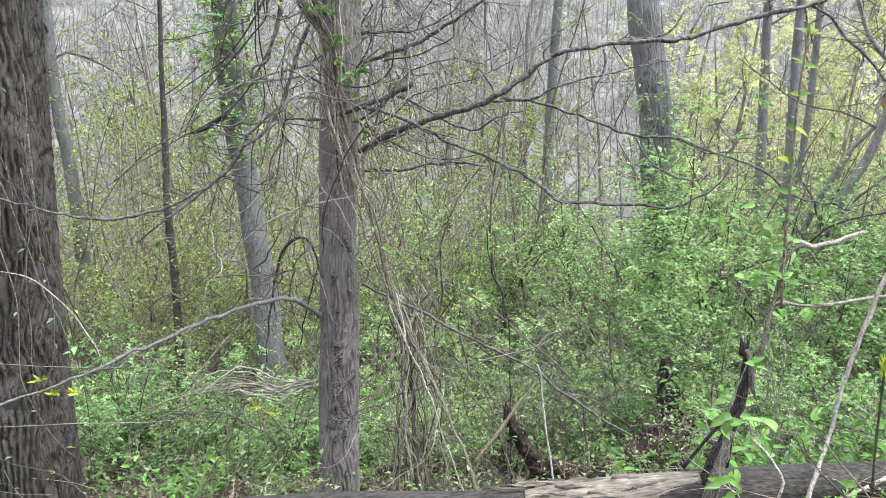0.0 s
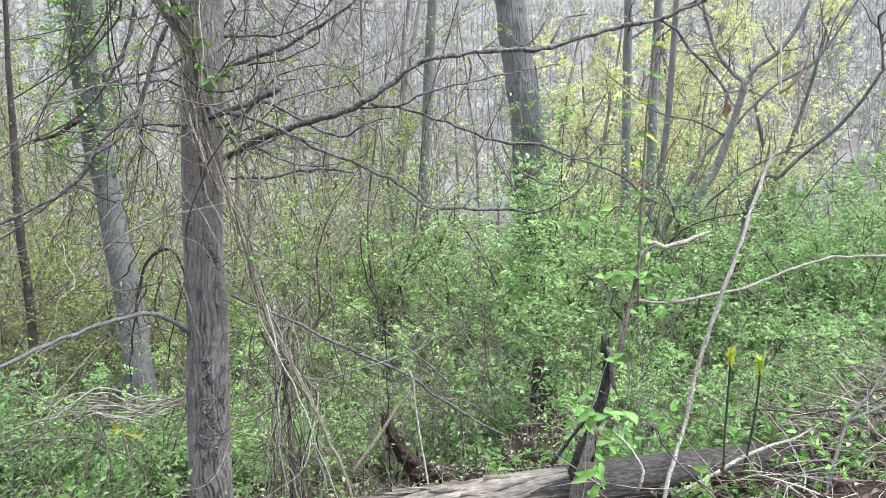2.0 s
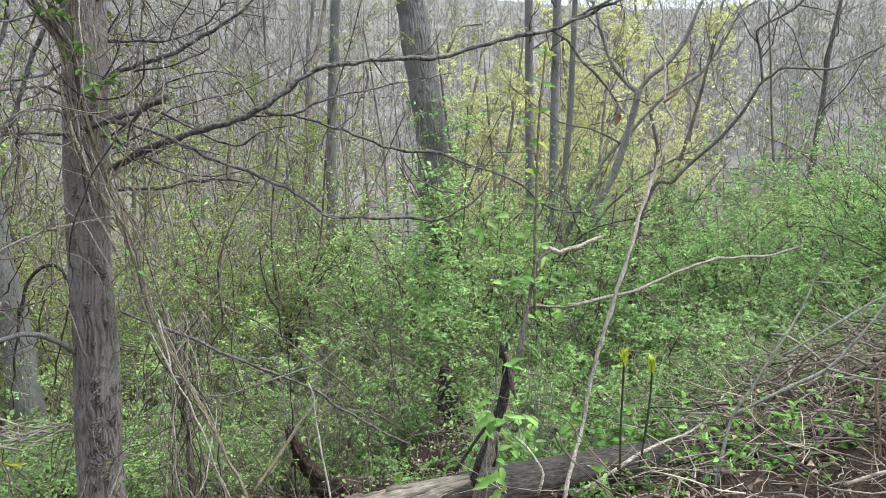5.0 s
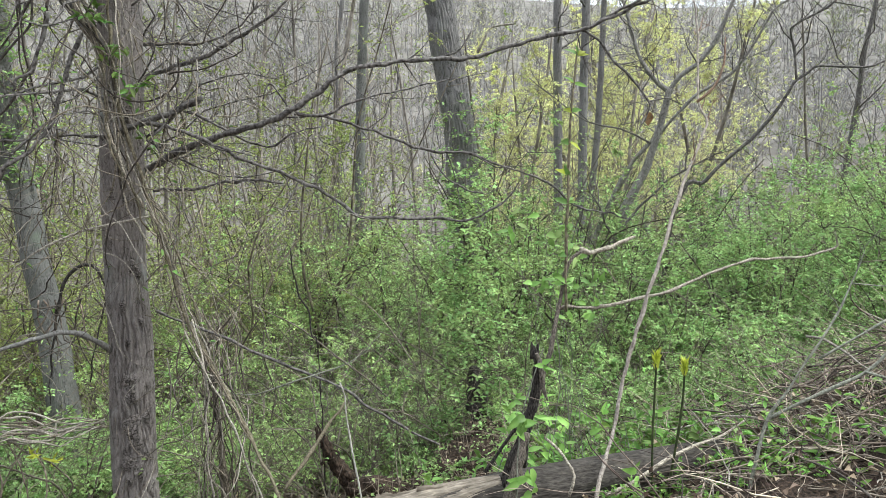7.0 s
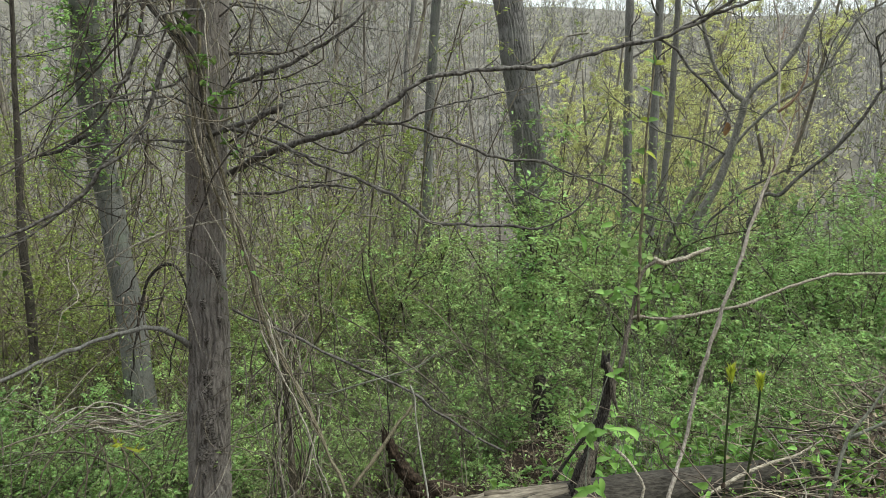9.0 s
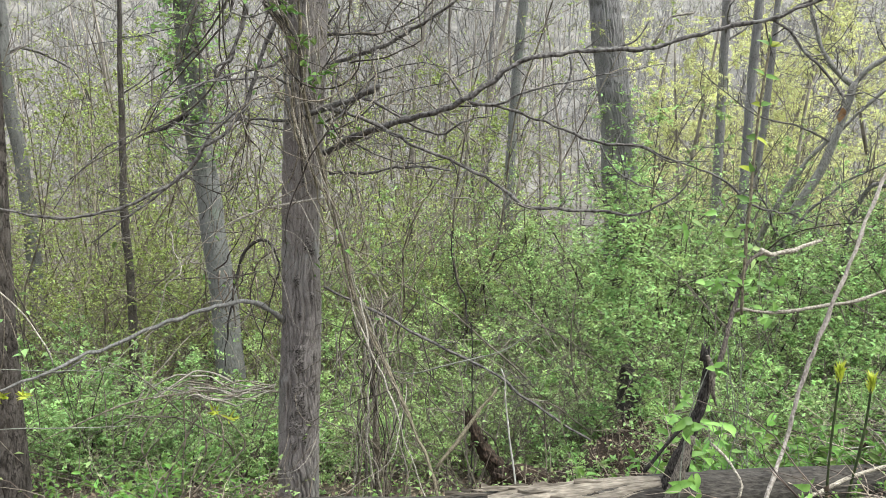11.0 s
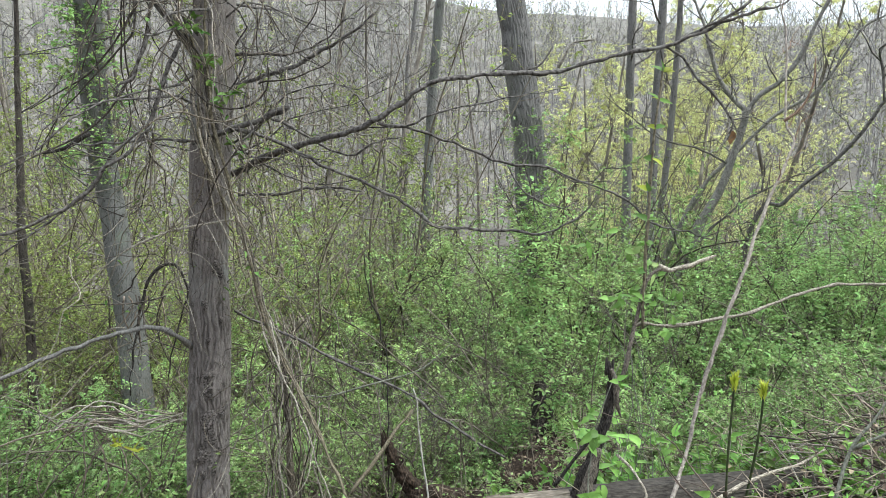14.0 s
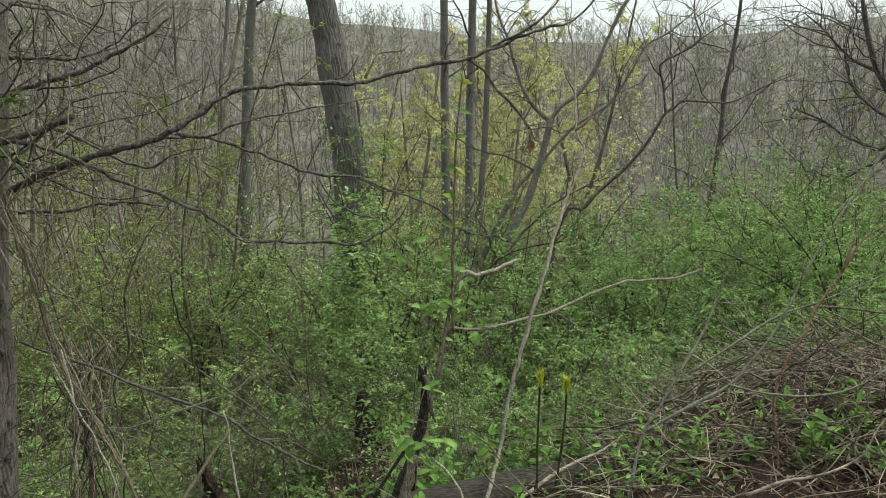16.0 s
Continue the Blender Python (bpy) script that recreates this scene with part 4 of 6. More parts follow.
STRAND_B = [(-0.24, 3.80, 0.62, 0.0057), (-0.21, 3.75, 0.45, 0.0045), (-0.18, 3.70, 0.29, 0.0045), (-0.20, 3.70, 0.10, 0.0045), (-0.19, 3.70, -0.12, 0.0045), (-0.15, 3.70, -0.38, 0.0045)]
STRAND_C = [(-0.43, 3.9, 1.18, 0.0046), (-0.34, 3.86, 0.97, 0.0057), (-0.3, 3.84, 0.77, 0.0056), (-0.25, 3.8, 0.55, 0.0045), (-0.14, 3.74, 0.4, 0.0044), (-0.05, 3.66, 0.15, 0.0043), (0.02, 3.6, 0.05, 0.0032)]


def build_main_tree():
    rng = np.random.default_rng(11)
    rows = grounded(MAIN_TRUNK)
    top = rows[0]
    rows = [(top[0] + 0.12, top[1] + 0.15, 8.2, 0.05), (top[0] + 0.02, top[1] + 0.05, 5.5, 0.085)] + rows
    tree = thing("tree", foot(rows), "slim grey-barked tree with scarred trunk and crooked bare limbs", "tree")
    t = trunk("trunk", rows, M_BARK, tree, sides=210, step=0.016, relief=ridged(0.019, 30, 2, (7.0, 7.9, 0.18)))
    # dark scars and knots, given as height, turn round the trunk and size
    for z, a, s in ((0.84, -60, 0.045), (0.79, -50, 0.035), (0.64, -95, 0.03), (0.44, -88, 0.025), (0.23, -88, 0.055), (0.15, -84, 0.05), (-0.03, -82, 0.075), (-0.09, -78, 0.06), (-0.21, -98, 0.06),
                    (0.02, -45, 0.035), (-0.28, -70, 0.04), (-0.33, -95, 0.025), (1.22, -110, 0.03), (1.2, -80, 0.025), (0.55, -50, 0.02), (1.62, -70, 0.03), (-0.2, -50, 0.03), (1.0, -120, 0.02)):
        g = Geo()
        c = np.array([np.interp(z, [r[2] for r in rows[::-1]], [r[j] for r in rows[::-1]]) for j in (0, 1, 3)])
        n = np.array([math.cos(radians(a)), math.sin(radians(a)), 0])
        side = np.array([-n[1], n[0], 0])
        u, v = np.meshgrid(np.linspace(0, 2 * np.pi, 15)[:-1], np.linspace(0.05, 1, 5))
        jag = 0.75 + 0.5 * value_noise(u * 2.2 + z * 40, v * 3 + a, 14) + 0.25 * np.sin(u * 3 + a)
        x, y = np.cos(u) * v * s * 0.6 * jag, np.sin(u) * v * s * 1.1 * jag
        h = 0.006 * (1 - v ** 2) + 0.03 * (value_noise(u * 3 + 5, v * 6 + z * 9, 19) - 0.45) * (1 - v ** 4)
        base = np.sqrt(np.maximum(c[2] ** 2 - x ** 2, 0)) + 0.002
        pts = np.array([c[0], c[1], z]) + (base + h)[..., None] * n + x[..., None] * side + y[..., None] * np.array([0, 0, 1.0])
        i = np.arange(4)[:, None] * 14
        j = np.arange(14)[None]
        k = (j + 1) % 14
        g.add(pts.reshape(-1, 3), np.stack([i + j, i + k, i + 14 + k, i + 14 + j], -1).reshape(-1, 4), np.stack([np.zeros(12, int), np.arange(1, 13), np.arange(2, 14)], 1))
        part("knot", g, M_KNOT, t, "dark rough bark scar")
    g = Geo()
    slim = lambda rows_: [(x, y, z, r * 0.84) for x, y, z, r in rows_]
    for i, (rows_, name) in enumerate(((LIMB_MAIN, "limb"), (LIMB_MAIN_FORK, "limb"), (LIMB_DROOPING, "limb"), (LIMB_SECOND, "limb"), (LIMB_THIRD, "limb"), (LIMB_STUB, "limb_stub"), (LIMB_SWEEP, "limb"),
                                       (LIMB_SWEEP_SIDE, "limb"), (LIMB_LOW_LEFT, "low_limb"), (LIMB_DEAD_TOP, "limb"), (TWIG_HOOK, "branch"), (TWIG_UPPER, "branch"), (TWIG_SAG, "branch"),
                                       (DARK_HOOK, "branch"), (TENDRIL_A, "branch"), (TENDRIL_B, "branch"), (TWIG_STRAIGHT, "branch"), (LIMB_UPPER, "limb"), (LIMB_UPPER_B, "limb"), (TWIG_CROSS, "branch"), (TWIG_LEFT_HIGH, "branch"), (TWIG_LOW, "branch"), (TWIG_RIGHT_MID, "branch"))):
        stick(name, slim(rows_), M_LIMB_GREY if name == "low_limb" else M_LIMB, tree, sides=12, step=0.015, wobble=0.006, seed=i)
        if name == "limb":
            side_twigs(g, rng, spline(rows_, 0.08), 15, 0.36, 0.0036, 2, 0.42)
    stick("branch", TWIG_PALE, M_LIMB_PALE, tree, label="pale weathered dead branch", wobble=0.003)
    for k in range(26):
        z = rng.uniform(1.3, 2.6)
        a = rng.uniform(0, 2 * np.pi)
        tw = twig_rows(rng, (-0.55 + 0.09 * math.cos(a), 4.22 + 0.09 * math.sin(a), z), (math.cos(a), math.sin(a), rng.uniform(-0.2, 0.8)), rng.uniform(0.5, 1.6), rng.uniform(0.004, 0.008), 0.35, n=9)
        g.tube(tw, 5)
        side_twigs(g, rng, tw, 6, 0.35, 0.003, 2, 0.4)
    stuff("twig_spray", g, M_LIMB, tree, "fine dark bare twigs")
    # canopy above the picture
    g = Geo()
    for k in range(14):
        a = rng.uniform(0, 2 * np.pi)
        tw = twig_rows(rng, (-0.45, 4.35, rng.uniform(4.0, 7.8)), (math.cos(a), math.sin(a), 0.7), rng.uniform(1.2, 2.4), 0.02, 0.2, n=9)
        g.tube(tw, 6)
        side_twigs(g, rng, tw, 8, 0.7, 0.006, 2, 0.35)
    part("crown", g, M_LIMB, tree)


def build_vines():
    rng = np.random.default_rng(21)
    v = thing("climbing_vine", (0.27, 3.5, float(ground_z(0.27, 3.5))), "tan stringy vine climbing the grey tree trunk", "vine")
    stick("stem", grounded([(x, y, z, r * 0.72) for x, y, z, r in VINE_MAIN], 0.05), M_VINE_MAIN, v, sides=10, wobble=0.006)
    for rows, mt in ((STRAND_A, M_LIMB_PALE), (STRAND_B, M_LIMB_PALE), (STRAND_C, M_VINE), (BROWN_PROP, M_VINE_MAIN)):
        stick("strand", rows, mt, v, 7, wobble=0.012, seed=4)
    rope = spline([(x, y, z, 0.006) for x, y, z in ROPE], 0.05)
    for k in range(7):
        tw = rope.copy()
        turn = np.arange(len(rope)) * rng.uniform(0.12, 0.3) + k * 0.9
        off = 0.008 + 0.05 * value_noise(turn * 0 + k * 3, np.arange(len(rope)) * 0.13 + k * 5)
        tw[:, 0] += off * np.cos(turn)
        tw[:, 1] += off * 0.5 * np.sin(turn)
        tw[:, 3] = rng.uniform(0.0035, 0.0085)
        stick("strand", tw[rng.integers(0, 6):len(tw) - rng.integers(0, 8)], (M_BRANCH_TAN, M_VINE, M_LIMB_PALE, M_VINE, M_VINE_DARK, M_BRANCH_TAN, M_VINE_MAIN)[k], v, 8, 0.04, wobble=0.012, seed=k)
    core = spline(VINE_MAIN, 0.04)
    for k in range(2):
        turn = np.arange(len(core)) * (0.10 + 0.03 * k) + k * 1.3
        tw = core.copy()
        off = 0.014 + 0.03 * value_noise(turn * 0 + k, np.arange(len(core)) * 0.16 + k * 7)
        tw[:, 0] += off * np.cos(turn)
        tw[:, 1] += off * np.sin(turn)
        tw[:, 3] = (0.0045, 0.0035, 0.004)[k]
        stick("strand", tw[int(len(tw) * 0.12 * k):int(len(tw) * (0.8 - 0.06 * k))], (M_VINE, M_LIMB_PALE, M_VINE_DARK)[k], v, 6, 0.04, wobble=0.01, seed=k)
    for k in range(44):
        # curled loose ends beside the trunk
        tw = twig_rows(rng, (rng.uniform(-0.45, 0.45), rng.uniform(3.75, 4.1), rng.uniform(1.0, 2.5)), (rng.normal(), rng.normal() * 0.3, rng.normal() - 0.3), rng.uniform(0.4, 1.1), rng.uniform(0.0018, 0.004), 0.55, 0.05, n=14)
        stick("strand", tw, (M_LIMB_PALE, M_VINE, M_LIMB)[k % 3], v, 5, 0.04)
    lv = []
    for k in range(92):
        x, z = (rng.uniform(-0.88, -0.25) if k < 40 else rng.uniform(-1.25, 0.1)), rng.uniform(1.2, 2.5)
        y = rng.uniform(3.85, 4.08)
        tw = twig_rows(rng, (x, y, z), (rng.normal() * 0.4 + 0.12, rng.normal() * 0.06, rng.choice([-1, -1, 1])), rng.uniform(0.5, 1.6), rng.uniform(0.002, 0.0055), 0.24 if k % 2 else 0.42, 0.04, n=13)
        tw[:, 1] = np.clip(tw[:, 1], 3.7, 4.12)
        stick("strand", tw, (M_VINE, M_LIMB_PALE, M_VINE_DARK, M_VINE)[k % 4], v, 6, 0.04)
        lv.append(tw)
    for k in range(40):
        tw = twig_rows(rng, (rng.uniform(-1.5, -0.6), rng.uniform(3.95, 4.6), rng.uniform(0.3, 1.5)), (rng.normal(), rng.normal() * 0.3, rng.normal() * 0.6 + 0.2), rng.uniform(0.6, 1.7), rng.uniform(0.002, 0.0042), 0.42, 0.10, n=15)
        stick("strand", tw, (M_LIMB_PALE, M_VINE, M_VINE_DARK)[k % 3], v, 5, 0.04)
        lv.append(tw)
    for k in range(9):
        tw = twig_rows(rng, (rng.uniform(-1.0, -0.62), rng.uniform(3.95, 4.25), rng.uniform(2.2, 2.9)), (rng.normal() * 0.1, rng.normal() * 0.05, -1), rng.uniform(1.0, 2.0), rng.uniform(0.005, 0.010), 0.16, 0.02, n=13)
        stick("strand", tw, M_VINE_DARK, v, 6, 0.04)
    for k in range(26):
        x = rng.uniform(-0.4, 0.12)
        tw = twig_rows(rng, (x, rng.uniform(3.7, 4.3), rng.uniform(0.1, 1.0)), (rng.normal() * 0.3, rng.normal() * 0.12, -1), rng.uniform(0.7, 1.6), rng.uniform(0.0018, 0.0045), 0.36, 0.08, n=13)
        stick("strand", tw, (M_LIMB_PALE, M_VINE, M_VINE_DARK)[k % 3], v, 5, 0.05)
        lv.append(tw)
    g = Geo()
    leaf_spray(g, rng, lv[::2], 1.4, 0.045, 0.024, 0.2, True)
    buds = [twig_rows(rng, at, rng.normal(size=3), 0.09, 0.002, 0.4, n=4) for at in ROPE_SPRIGS for _ in range(3)]
    leaf_spray(g, rng, buds, 6, 0.05, 0.026, 0.1, True)
    stuff("foliage", g, M_LEAF_NEAR, v, "small fresh green leaves")
    vs = thing("vine_stem", (-0.18, 4.62, float(ground_z(-0.18, 4.62))), "rough brown upright stem wrapped in dry vines", "vine")
    g = Geo()
    g.tube(spline([(-0.24, 4.6, 0.3, 0.004), (-0.22, 4.6, 0.1, 0.012), (-0.19, 4.62, -0.36, 0.02), (-0.17, 4.62, -1.2, 0.036)], 0.02), 24, bark_relief(0.014, 9, 7.0, 8))
    part("stem", g, M_VINE, vs)
    for k in range(26):
        x = -0.2 + rng.normal() * 0.06
        rows = [(x + rng.normal() * 0.05, 4.55 + rng.normal() * 0.03, 0.45 - 0.9 * j / 5 + rng.normal() * 0.03 - 0.18 * j / 5, rng.uniform(0.002, 0.005)) for j in range(6)]
        stick("strand", grounded(rows, 0.02), (M_VINE, M_LIMB_PALE, M_VINE_DARK)[k % 3], vs, 6, wobble=0.008, seed=k)
    w = thing("twig_wreath", (-1.2, 4.05, float(ground_z(-1.2, 4.05))), "pale twisted dry vine stems hung in a loose bundle", "vine")
    for k in range(14):
        z = 0.02 + rng.normal() * 0.025
        x0 = rng.uniform(-1.42, -1.2)
        rows = [(x0, 3.95, z - 0.02, 0.002), (x0 + 0.06, 3.95 + rng.normal() * 0.04, z + 0.03 + rng.normal() * 0.02, 0.004), (x0 + 0.25, 3.97 + rng.normal() * 0.04, z + 0.02 + rng.normal() * 0.03, 0.0045),
                (-0.92, 4.0 + rng.normal() * 0.03, z + 0.03 + rng.normal() * 0.03, 0.004), (-0.74, 4.08, z + rng.normal() * 0.03, 0.003)]
        stick("stem", rows, (M_LIMB_PALE, M_LIMB_PALE, M_VINE)[k % 3], w, 6, wobble=0.022, seed=k)
    stick("stem", [(-2.0, 3.9, -0.24, 0.002), (-1.75, 3.92, -0.12, 0.004), (-1.5, 3.95, -0.02, 0.005), (-1.2, 3.97, 0.03, 0.005), (-0.9, 4.0, 0.05, 0.004)], M_VINE, w, 5)
    for k in range(6):
        stick("stem", [(-1.2 + rng.normal() * 0.15, 4.0, 0.02, 0.004), (-1.2 + rng.normal() * 0.15, 4.0, -0.3, 0.004), (-1.25 + rng.normal() * 0.2, 4.05, -0.75, 0.004)], M_TWIG_DRY, w, 5, wobble=0.01, seed=k)
    c = thing("pale_stick", (-1.0, 4.0, 0.7), "pale dead curved vine stick hung across the trunk", "stick")
    stick("stick", [(-1.33, 4.0, 0.62, 0.002), (-1.02, 3.95, 0.92, 0.004), (-0.8, 3.95, 1.04, 0.006), (-0.66, 3.95, 1.08, 0.0065), (-0.44, 3.97, 1.12, 0.006)], M_LIMB_PALE, c)


def build_left_tree():
    rng = np.random.default_rng(31)
    rows = grounded(LEFT_TREE_TRUNK)
    t0 = rows[0]
    rows = [(t0[0] + 0.1, t0[1], 9.0, 0.11), (t0[0] + 0.05, t0[1], 5.5, 0.18)] + rows
    tree = thing("large_tree", foot(rows), "large dark tree with deep vertical bark furrows and thin vines", "tree")
    trunk("trunk", rows, M_BARK_DARK, tree, sides=330, step=0.022, relief=ridged(0.032, 46, 3))
    lv = []
    for k in range(12):
        x = rng.uniform(-2.25, -1.98)
        tw = twig_rows(rng, (x, 3.72, rng.uniform(1.0, 2.2)), (rng.normal() * 0.12, 0, -1), rng.uniform(1.0, 2.2), 0.004, 0.12, n=12)
        tw[:, 1] = 3.66
        stick("vine", tw, M_VINE if k % 2 else M_VINE_DARK, tree, 5, 0.05, "thin brown climbing vine stem")
        lv.append(tw)
    g = Geo()
    leaf_spray(g, rng, lv, 1.6, 0.05, 0.028)
    stuff("foliage", g, M_LEAF, tree)
    g = Geo()
    for k in range(12):
        a = rng.uniform(0, 2 * np.pi)
        tw = twig_rows(rng, (-2.15, 3.9, rng.uniform(4.5, 8.8)), (math.cos(a), math.sin(a), 0.6), rng.uniform(1.5, 3), 0.035, 0.2, n=9)
        g.tube(tw, 6)
        side_twigs(g, rng, tw, 8, 0.8, 0.008, 2, 0.35)
    part("crown", g, M_LIMB, tree)


def build_named_tree(name, rows, mat, label, seed, amp=0.006, plates=16, ivy=0.0, ivy_from=-9.0, top=9.0, limbs=(), category="tree", sides=40, step=0.04, branches=9, spread=2.2):
    rng = np.random.default_rng(seed)
    rows = grounded(rows)
    t0, t1 = rows[0], rows[1]
    if top > t0[2] + 0.5:
        k = (top - t0[2]) / max(0.3, t0[2] - t1[2])
        lean = 0.5
        rows = [(t0[0] + (t0[0] - t1[0]) * k * lean, t0[1] + (t0[1] - t1[1]) * k * lean, top, t0[3] * 0.45)] + rows
    tree = thing(name, foot(rows), label, category)
    p = spline(rows, 0.25)
    p[1:-1, :2] += 0.05 * p[1:-1, 3:] * rng.normal(size=(len(p) - 2, 2))
    p[:, 3] *= rng.uniform(0.985, 1.015, len(p))
    rows = [tuple(r) for r in p]
    trunk("trunk", rows, mat, tree, sides, amp, plates, 3.0, step, seed, ridged(amp * 2.2, plates, seed % 9))
    g = Geo()
    for limb in limbs:
        stick("limb", limb, mat, tree, sides=12, step=0.05, wobble=0.008, seed=seed)
        side_twigs(g, rng, spline(limb, 0.2), 14, 0.9, 0.008, 2, 0.3)
    p = spline(rows, 0.3)
    p = p[p[:, 2] > p[:, 2].min() + 0.42 * (p[:, 2].max() - p[:, 2].min())]
    for k in range(branches):
        i = rng.integers(0, len(p))
        a = rng.uniform(0, 2 * np.pi)
        tw = twig_rows(rng, p[i, :3], (math.cos(a), math.sin(a), 0.7), rng.uniform(0.5, 1.0) * spread, p[i, 3] * 0.3, 0.22, n=9)
        g.tube(tw, 6)
        side_twigs(g, rng, tw, 8, 0.7, 0.008, 2, 0.35)
    part("crown", g, M_WOOD_NEAR if mat == M_WOOD_NEAR else M_LIMB, tree)
    if ivy:
        g, tw2, st = Geo(), [], Geo()
        q = spline(rows, 0.1)
        q = q[(q[:, 2] < ivy) & (q[:, 2] > ivy_from)]
        for k in range(260):
            i = rng.integers(0, len(q))
            a = rng.uniform(-np.pi, 0.1)
            d = np.array([math.cos(a), math.sin(a), 0.1])
            tw = twig_rows(rng, q[i, :3] + d * q[i, 3], d, rng.uniform(0.15, 0.5), 0.003, 0.5, n=5)
            st.tube(tw, 3, end=False)
            tw2.append(tw)
        leaf_spray(g, rng, tw2, 9, 0.052, 0.03, 0.1, True)
        stuff("ivy_twig_spray", st, M_TWIG, tree)
        stuff("ivy_foliage", g, M_LEAF, tree, "green climbing leaves")


build_main_tree()
build_vines()
build_left_tree()
build_named_tree("tree", SECOND_TRUNK, M_BARK_SLIM, "grey straight tree trunk with green climbing leaves", 41, 0.003, 20, 3.4, 1.0)
build_named_tree("large_tree", BIG_TRUNK, M_BARK_BIG, "large grey furrowed tree with climbing leaves below", 42, 0.010, 36, 1.9, top=12, sides=150, step=0.04)
build_named_tree("tree", TREE2_TRUNK, M_BARK_SLIM, "slim straight grey tree with bare crown", 43, 0.006, 14, 0.0, top=11)
build_named_tree("tree", LEFT_FAR_TRUNK, M_BARK_SLIM, "slim grey tree in the thicket", 51, 0.005, 12, top=10)
build_named_tree("tree", DARK_THIN_TRUNK, M_BARK_DARK, "thin dark bare tree in the thicket", 52, 0.004, 12, top=8, branches=14, sides=20)
build_named_tree("tree", POLE_A, M_BARK_BIG, "tall slim bare tree farther down the slope", 44, 0.006, 12, top=15)
build_named_tree("tree", POLE_B, M_BARK_BIG, "tall slim grey bare tree on the slope", 45, 0.005, 12, top=12)
build_named_tree("tree", POLE_C, M_BARK_BIG, "tall slim grey bare tree on the slope", 46, 0.005, 12, top=12)
build_named_tree("tree", POLE_D, M_BARK_BIG, "tall thin grey bare tree on the slope", 47, 0.004, 12, top=12)
build_named_tree("forked_tree", FORK_TRUNK, M_TRUNK_SMOOTH, "leaning smooth grey tree forking into crooked bare limbs", 48, 0.004, 14, top=0, limbs=(FORK_RIGHT, FORK_LEFT, FORK_MID), branches=3)
build_named_tree("leaning_tree", LEAN_TRUNK, M_LIMB, "thin leaning crooked bare tree", 49, 0.003, 12, top=0, limbs=(LEAN_SIDE,), branches=5, spread=1.0, sides=20)
build_named_tree("tree", RIGHT_TREE_TRUNK, M_LIMB, "dark slender bare tree on the slope", 50, 0.005, 12, top=7.5, branches=16, spread=3.0)

CROOKED_TRUNK = [(7.02, 4.95, -0.3, 0.05), (6.98, 5.0, 1.3, 0.04), (6.9, 5.1, 2.0, 0.034), (6.79, 5.25, 2.4, 0.03), (6.71, 5.35, 2.8, 0.026), (6.62, 5.45, 3.5, 0.02)]
CROOKED_LIMBS = ([(6.92, 5.08, 1.81, 0.024), (6.83, 5.2, 1.67, 0.02), (6.65, 5.42, 1.8, 0.016), (6.51, 5.58, 1.94, 0.012), (6.3, 5.8, 2.06, 0.007)], [(6.94, 5.06, 1.7, 0.022), (6.8, 5.23, 1.53, 0.018), (6.64, 5.43, 1.4, 0.014), (6.4, 5.66, 1.44, 0.008)],
                 [(6.79, 5.25, 2.4, 0.018), (6.61, 5.46, 2.57, 0.014), (6.5, 5.59, 2.79, 0.01), (6.3, 5.75, 3.0, 0.006)], [(6.91, 5.08, 1.91, 0.018), (6.73, 5.32, 2.13, 0.014), (6.62, 5.45, 2.41, 0.01), (6.57, 5.5, 2.7, 0.006)])
build_named_tree("crooked_tree", CROOKED_TRUNK, M_LIMB, "crooked dark bare tree with angular limbs", 53, 0.004, 12, top=4.5, limbs=CROOKED_LIMBS, branches=10, spread=1.6, sides=20)


# ---- near things ----
def near_leaf(name, rng, parent, at, d, length, width, mat, label=""):
    """One broad leaf with a folded midrib and pointed tip."""
    d = np.array(d, float)
    d /= np.linalg.norm(d)
    up = np.array([0, -0.85, 0.6]) + rng.normal(size=3) * 0.35
    side = np.cross(d, up)
    side /= np.linalg.norm(side)
    nor = np.cross(side, d)
    g, v = Geo(), []
    for s in np.linspace(0, 1, 7):
        w = width / 2 * math.sin(math.pi * min(1, s * 0.9 + 0.08) ** 0.8) * (1 - 0.3 * s)
        c = np.array(at) + d * length * s - nor * length * 0.25 * s * s
        v += [c - side * w + nor * w * 0.35, c, c + side * w + nor * w * 0.35]
    i = np.arange(6)[:, None] * 3
    g.add(np.array(v), np.vstack([i + np.array([[0, 1, 4, 3]]), i + np.array([[1, 2, 5, 4]])]))
    return part(name, g, mat, parent, label)


def crumbled(r, th, s_):
    """Rotten wood: deep uneven hollows and shreds."""
    a = value_noise(th / (2 * np.pi) * 7, s_ * 14, 7)
    b = value_noise(th / (2 * np.pi) * 18, s_ * 38 + 5, 18)
    return r * (0.55 + 0.75 * a) + 0.022 * (b - 0.5)


